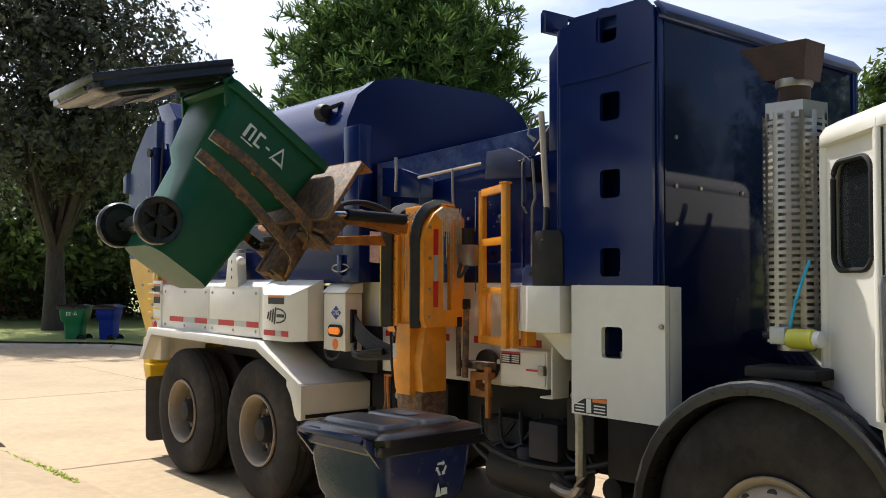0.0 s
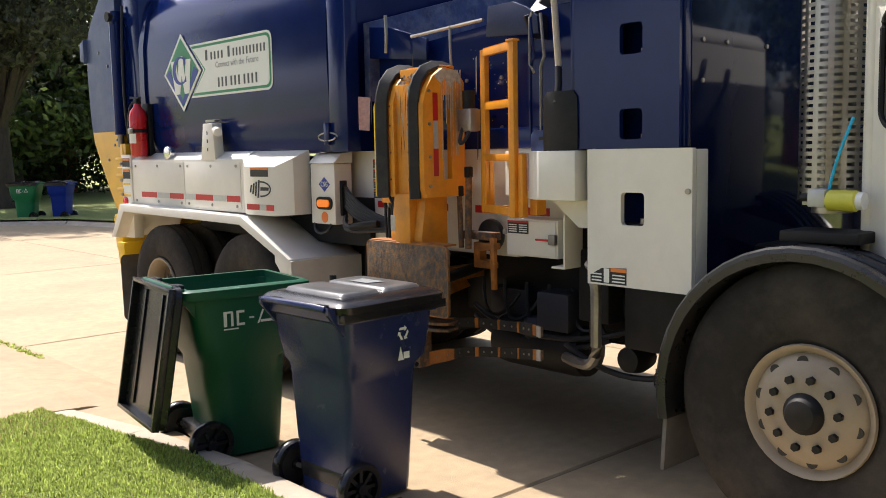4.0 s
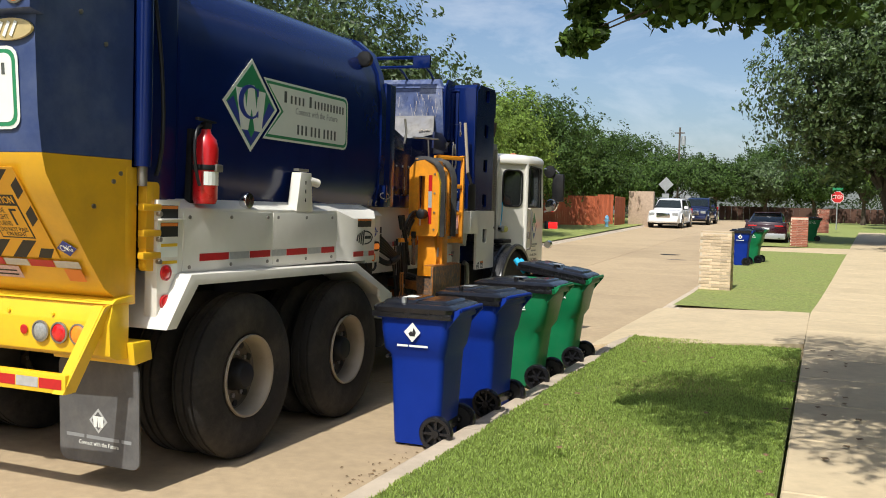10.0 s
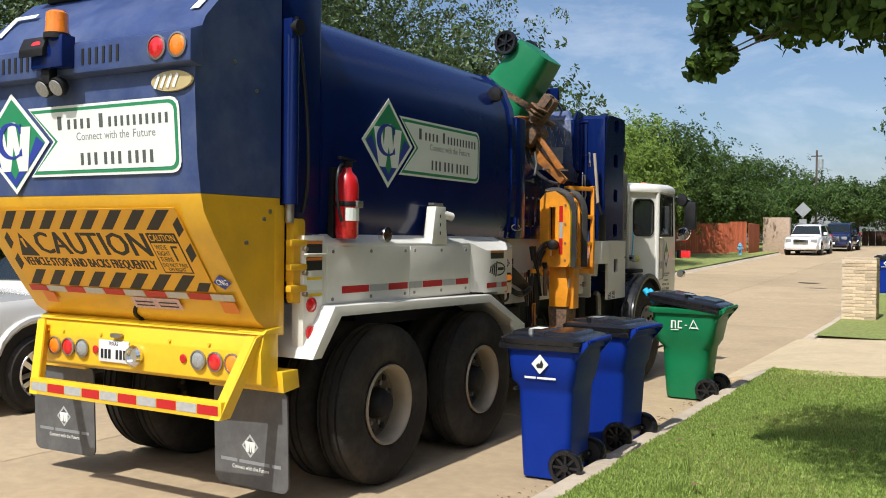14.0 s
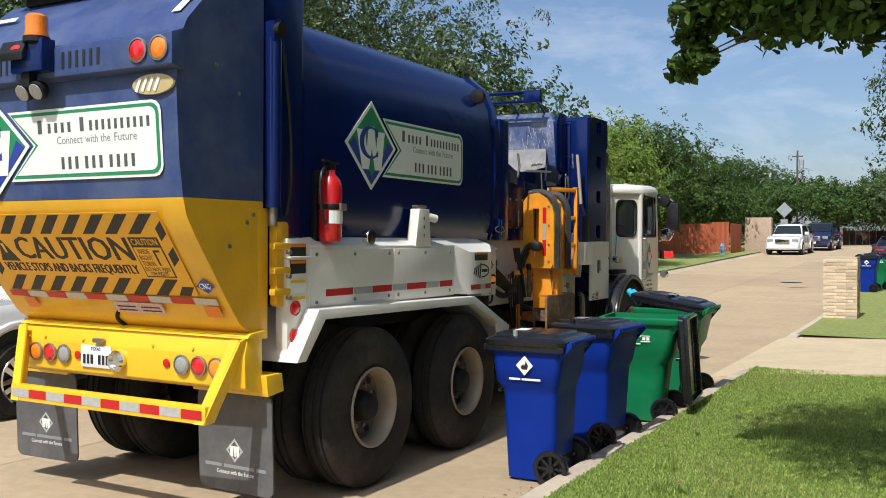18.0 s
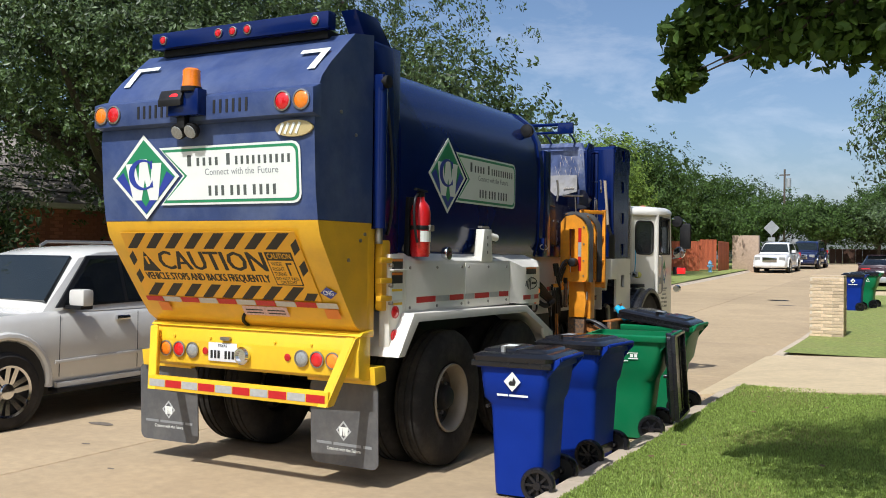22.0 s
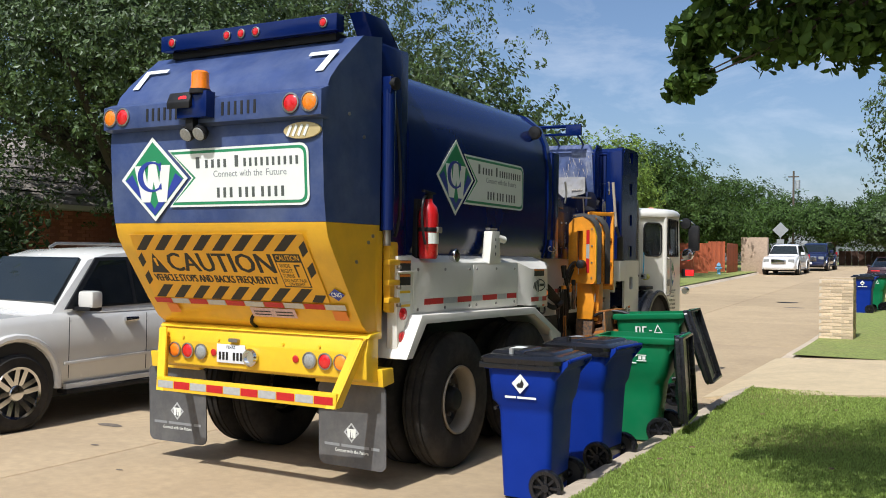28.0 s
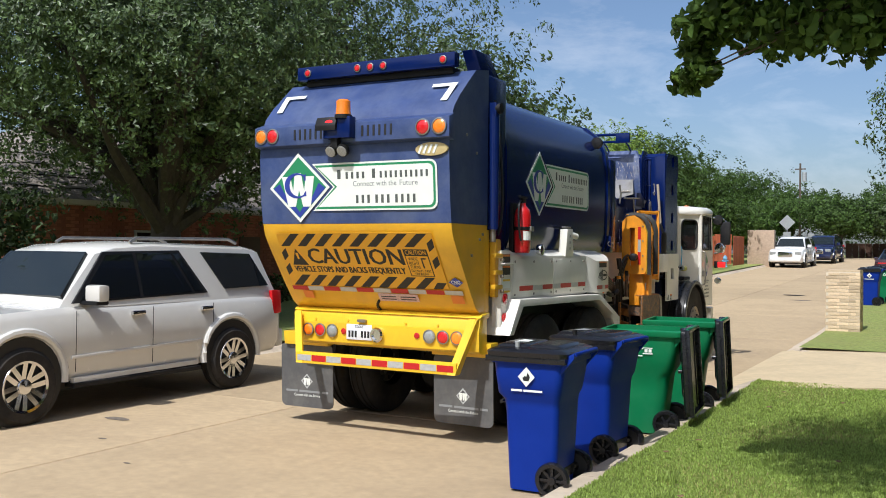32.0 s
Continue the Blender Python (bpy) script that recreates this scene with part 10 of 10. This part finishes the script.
# the low boughs in view
for x, y, z, rr in ((-3.73, 0.55, 2.88, 0.11), (-3.62, 0.52, 2.95, 0.13), (-3.66, 0.55, 3.12, 0.15), (-3.60, 0.5, 3.26, 0.2), (-3.40, 0.6, 3.28, 0.26), (-3.44, 0.5, 3.58, 0.28), (-3.14, 0.55, 3.16, 0.25), (-2.91, 0.6, 3.24, 0.28), (-2.71, 0.5, 3.12, 0.26), (-2.5, 0.6, 3.16, 0.3), (-2.99, 0.6, 3.55, 0.35), (-2.65, 0.5, 3.54, 0.4), (-2.32, 0.6, 3.24, 0.36), (-2.08, 0.5, 3.2, 0.4), (-1.8, 0.6, 3.5, 0.4), (-1.5, 0.9, 3.45, 0.4)):
    e = Vector((x, y, z))
    cone_tube(bm, [(-0.3, 0.1, 3.3), (x * 0.6, y * 0.8, z + 0.55), tuple(e)], [0.03, 0.016, 0.004], 5)
    tips.append((e, rr))
part("trunk", bm, BARK, near)
P = []
for e, rr in tips:
    n = int(1200 * rr) if rr < 0.7 else 950
    d = nr.normal(size=(n, 3))
    d = d / np.linalg.norm(d, axis=1)[:, None] * (nr.random((n, 1)) ** 0.6) * rr * 1.12 * np.array([1.0, 1.0, 0.8])
    P.append(d + np.array(e))
leaf_cloud("crown", np.concatenate(P), 0.043, LEAF_NEAR, near, nr, 6)

# unseen gardens added behind the camera: they close the near side and darken reflections
for k, (x, y, r, zc) in enumerate(((8, -19, 6.0, 7.5), (8.0, 12, 5.4, 7.2), (8.5, 21, 5.8, 7.5), (8.5, 30, 5.6, 7.4))):
    tree("live_oak", "unseen live oak added on the near side to darken reflections", x, y, 0.16, 2.6, r, zc, r * 0.7, 12000, 4, LEAF_OAK, BARK_DARK, 60 + k, 0.28, 22, 0.26)
for y in (3, 25, 47):
    brick_house("brick_house", "unseen brick house added on the near side to darken reflections", 14.5, y, rise(y) + 0.16, 9, 18, 3.0, 3.0, 180)

# ---- what moves ----
# the lifting of a bin: seconds from the start of the lift, x in the world, height, tilt, lid
LIFT = [(0.0, -2.90, 0.0, 0, 0), (0.3, -3.0, 0.02, 0, 0), (0.55, -2.80, 0.14, -2, 0), (0.8, -2.52, 0.47, -4.3, 0), (1.1, -2.27, 0.96, -9, 0), (1.4, -2.16, 1.57, -18.4, 0), (1.7, -2.20, 2.33, -35, 0),
        (2.0, -2.59, 3.14, -63, 0), (2.3, -3.53, 3.85, -104, 8), (2.6, -4.14, 3.91, -132, 40), (3.0, -4.27, 3.95, -142, 52), (3.3, -4.22, 3.93, -139, 46), (3.6, -4.28, 3.95, -142, 54), (4.1, -4.26, 3.94, -141, 50)]
# and its way down: seconds to the touch-down
DOWN = [(-2.5, -4.27, 3.95, -142, 52), (-2.15, -4.10, 3.92, -130, 60), (-1.85, -3.4, 3.75, -98, 110), (-1.55, -2.6, 3.15, -63, 170), (-1.2, -2.30, 1.96, -31.3, 216), (-0.9, -2.33, 1.22, -17.7, 241), (-0.6, -2.58, 0.61, -10.1, 234), (-0.3, -2.99, 0.27, -5.5, 262),
        (0.0, -3.06, 0.12, -2, 252), (0.22, -2.93, 0.06, -1, 258), (0.45, -2.90, 0.0, 0, 257), (0.8, -2.87, 0.0, 0, 253), (1.2, -2.83, 0.0, 0, 256)]


def cycle(start, touch):
    rows = []
    if start is not None:
        rows += [(start + t, *v) for t, *v in LIFT if start + t < touch - 2.55]
    return rows + [(touch + t, *v) for t, *v in DOWN]


def drive_at(t):
    """The truck's way at a time."""
    for (a, p), (b, q) in zip(DRIVE, DRIVE[1:]):
        if a <= t <= b:
            return p + (q - p) * (t - a) / (b - a)
    return DRIVE[-1][1]


def arm_rows():
    """Gripper and boom: at home while driving, out to the bin, up and down with it, open, and home again."""
    out = []
    for start, touch, leave in ((None, 1.2, 9.8), (11.0, 16.78, 21.5), (22.15, 28.10, 32.0)):
        if start is None:
            out.append(("c", 0.0, -2.135, 1.93, -35.0, True))
        else:
            out.append(("c", start - 0.2, -2.95, 0.0, 0, False))
        out += [("c", t, x, z, a, True) for t, x, z, a, l in cycle(start, touch) if 0.01 < t <= touch + 0.01]
        out += [("c", touch + 0.2, -3.24, 0.06, 0, False), ("h", touch + 0.5, 62), ("h", touch + 0.85, 58), ("h", touch + 1.1, 4), ("h", leave, 4)]
    return out


def motions():
    walk(truck, [(t, pose(-5.01, s, 0)) for t, s in DRIVE])
    # wheels roll with the way driven
    ts = [0.0, 2.5]
    ts += [2.5 + 0.5 * k for k in range(1, 5)] + [4.5 + 0.1 * k for k in range(1, 61)] + [18.5 + 0.25 * k for k in range(0, 13)] + [30.0 + 0.1 * k for k in range(0, 21)]
    ts = sorted(set(round(t, 2) for t in ts))
    for ob, (x, y, z), r in WHEELS:
        walk(ob, [(t, pose(x, y, z, -math.degrees((drive_at(t) - DRIVE[0][1]) / r), 0, 0)) for t in ts])
    # bins
    for ob, key, start, touch in ((green_a, "green1", 11.0, 16.78), (green_b, "green2", 22.15, 28.10), (green_c, "green0", None, 1.2)):
        rows = cycle(start, touch)
        y = YB[key]
        lid = LIDS[ob.name]
        if start is None:
            rows = [(0.0, -2.135, 1.93, -35.0, 229)] + [r for r in rows if r[0] > 0.05]
        else:
            rows = [(0.0, -2.90, 0, 0, 0)] + rows
        # how the open lid comes to hang
        rest = {"green0": 260, "green1": 266, "green2": 259}[key]
        rows = [(t, x, z, a, (max(l, 265) if key == "green0" and t > touch - 0.05 else l) if t < touch + 0.7 else rest) for t, x, z, a, l in rows]
        last = rows[-1][1:]
        if key == "green2":      # the lid settles against the tub at the end
            rows = rows + [(30.2, *last), (31.1, *last[:3], 267), (32.0, *last[:3], 267)]
        else:
            rows = rows + [(32.0, *last)]
        # a bin let go turns a little on its base
        spin = -8 if key == "green0" else 6
        walk(ob, [(t, pose(x, y, z, 0, a, spin if t > touch - 0.05 else 0)) for t, x, z, a, l in rows])
        walk(lid, [(t, pose(0.385, 0, 1.085, 0, l + (9 if l == 0 and key == "green2" else 0), 0)) for t, x, z, a, l in rows])
    # loose trash rides up and drops into the hopper
    rows = [(0.0, pose(-2.90, YB["green2"], 0))] + [(t, pose(x, YB["green2"], z, 0, a, 0)) for t, x, z, a, l in cycle(22.15, 28.10) if t <= 24.4]
    walk(trash, rows + [(24.75, pose(-5.2, 10.9, 3.5, 0, -150, 0)), (25.0, pose(-5.4, 10.9, 2.95, 0, -170, 0)), (30.0, pose(-5.4, 10.9, 2.95, 0, -170, 0)), (32.0, pose(-5.4, 10.9 + 1.77, 2.95, 0, -170, 0))])
    # gripper, fingers and boom, in the truck's space
    grows, frows, brows = [], [], []
    for row in arm_rows():
        t = row[1]
        if row[0] == "h":
            g, close = Matrix.Translation(GRIP_HOME), row[2]
        else:
            x, z, a = row[2], row[3], row[4]
            g = Matrix.Translation((x + 5.01, 1.17, z)) @ pose(0, 0, 0, 0, a, 0) @ Matrix.Translation((-0.47, 0, 0.88))
            close = 86 if row[5] else 48 if x < -3.2 else 6
        grows.append((t, g))
        frows.append((t, close))
        # boom: from the mast carriage towards the plate
        c = g @ Vector((-0.18, 0, 0.02))
        zc = max(1.02, min(2.42, c.z - 0.12))
        base = Vector((1.17, 1.17, zc))
        ang = math.atan2(c.z - zc, c.x - base.x) if row[0] != "h" else 0.0
        reach = max(0.0, math.hypot(c.x - base.x, c.z - zc) - 0.50)
        base = base + Vector((math.cos(ang), 0, math.sin(ang))) * reach
        brows.append((t, Matrix.Translation(base) @ pose(0, 0, 0, 0, -math.degrees(ang), 0)) if row[0] != "h" else (t, Matrix.Translation(BOOM_HOME)))
    walk(grip, grows)
    walk(boom, brows)
    for ob, sgn, zz in FINGERS:
        walk(ob, [(t, Matrix.Translation((-0.10, sgn * 0.11, zz)) @ pose(0, 0, 0, 0, 0, -sgn * c)) for t, c in frows])


motions()
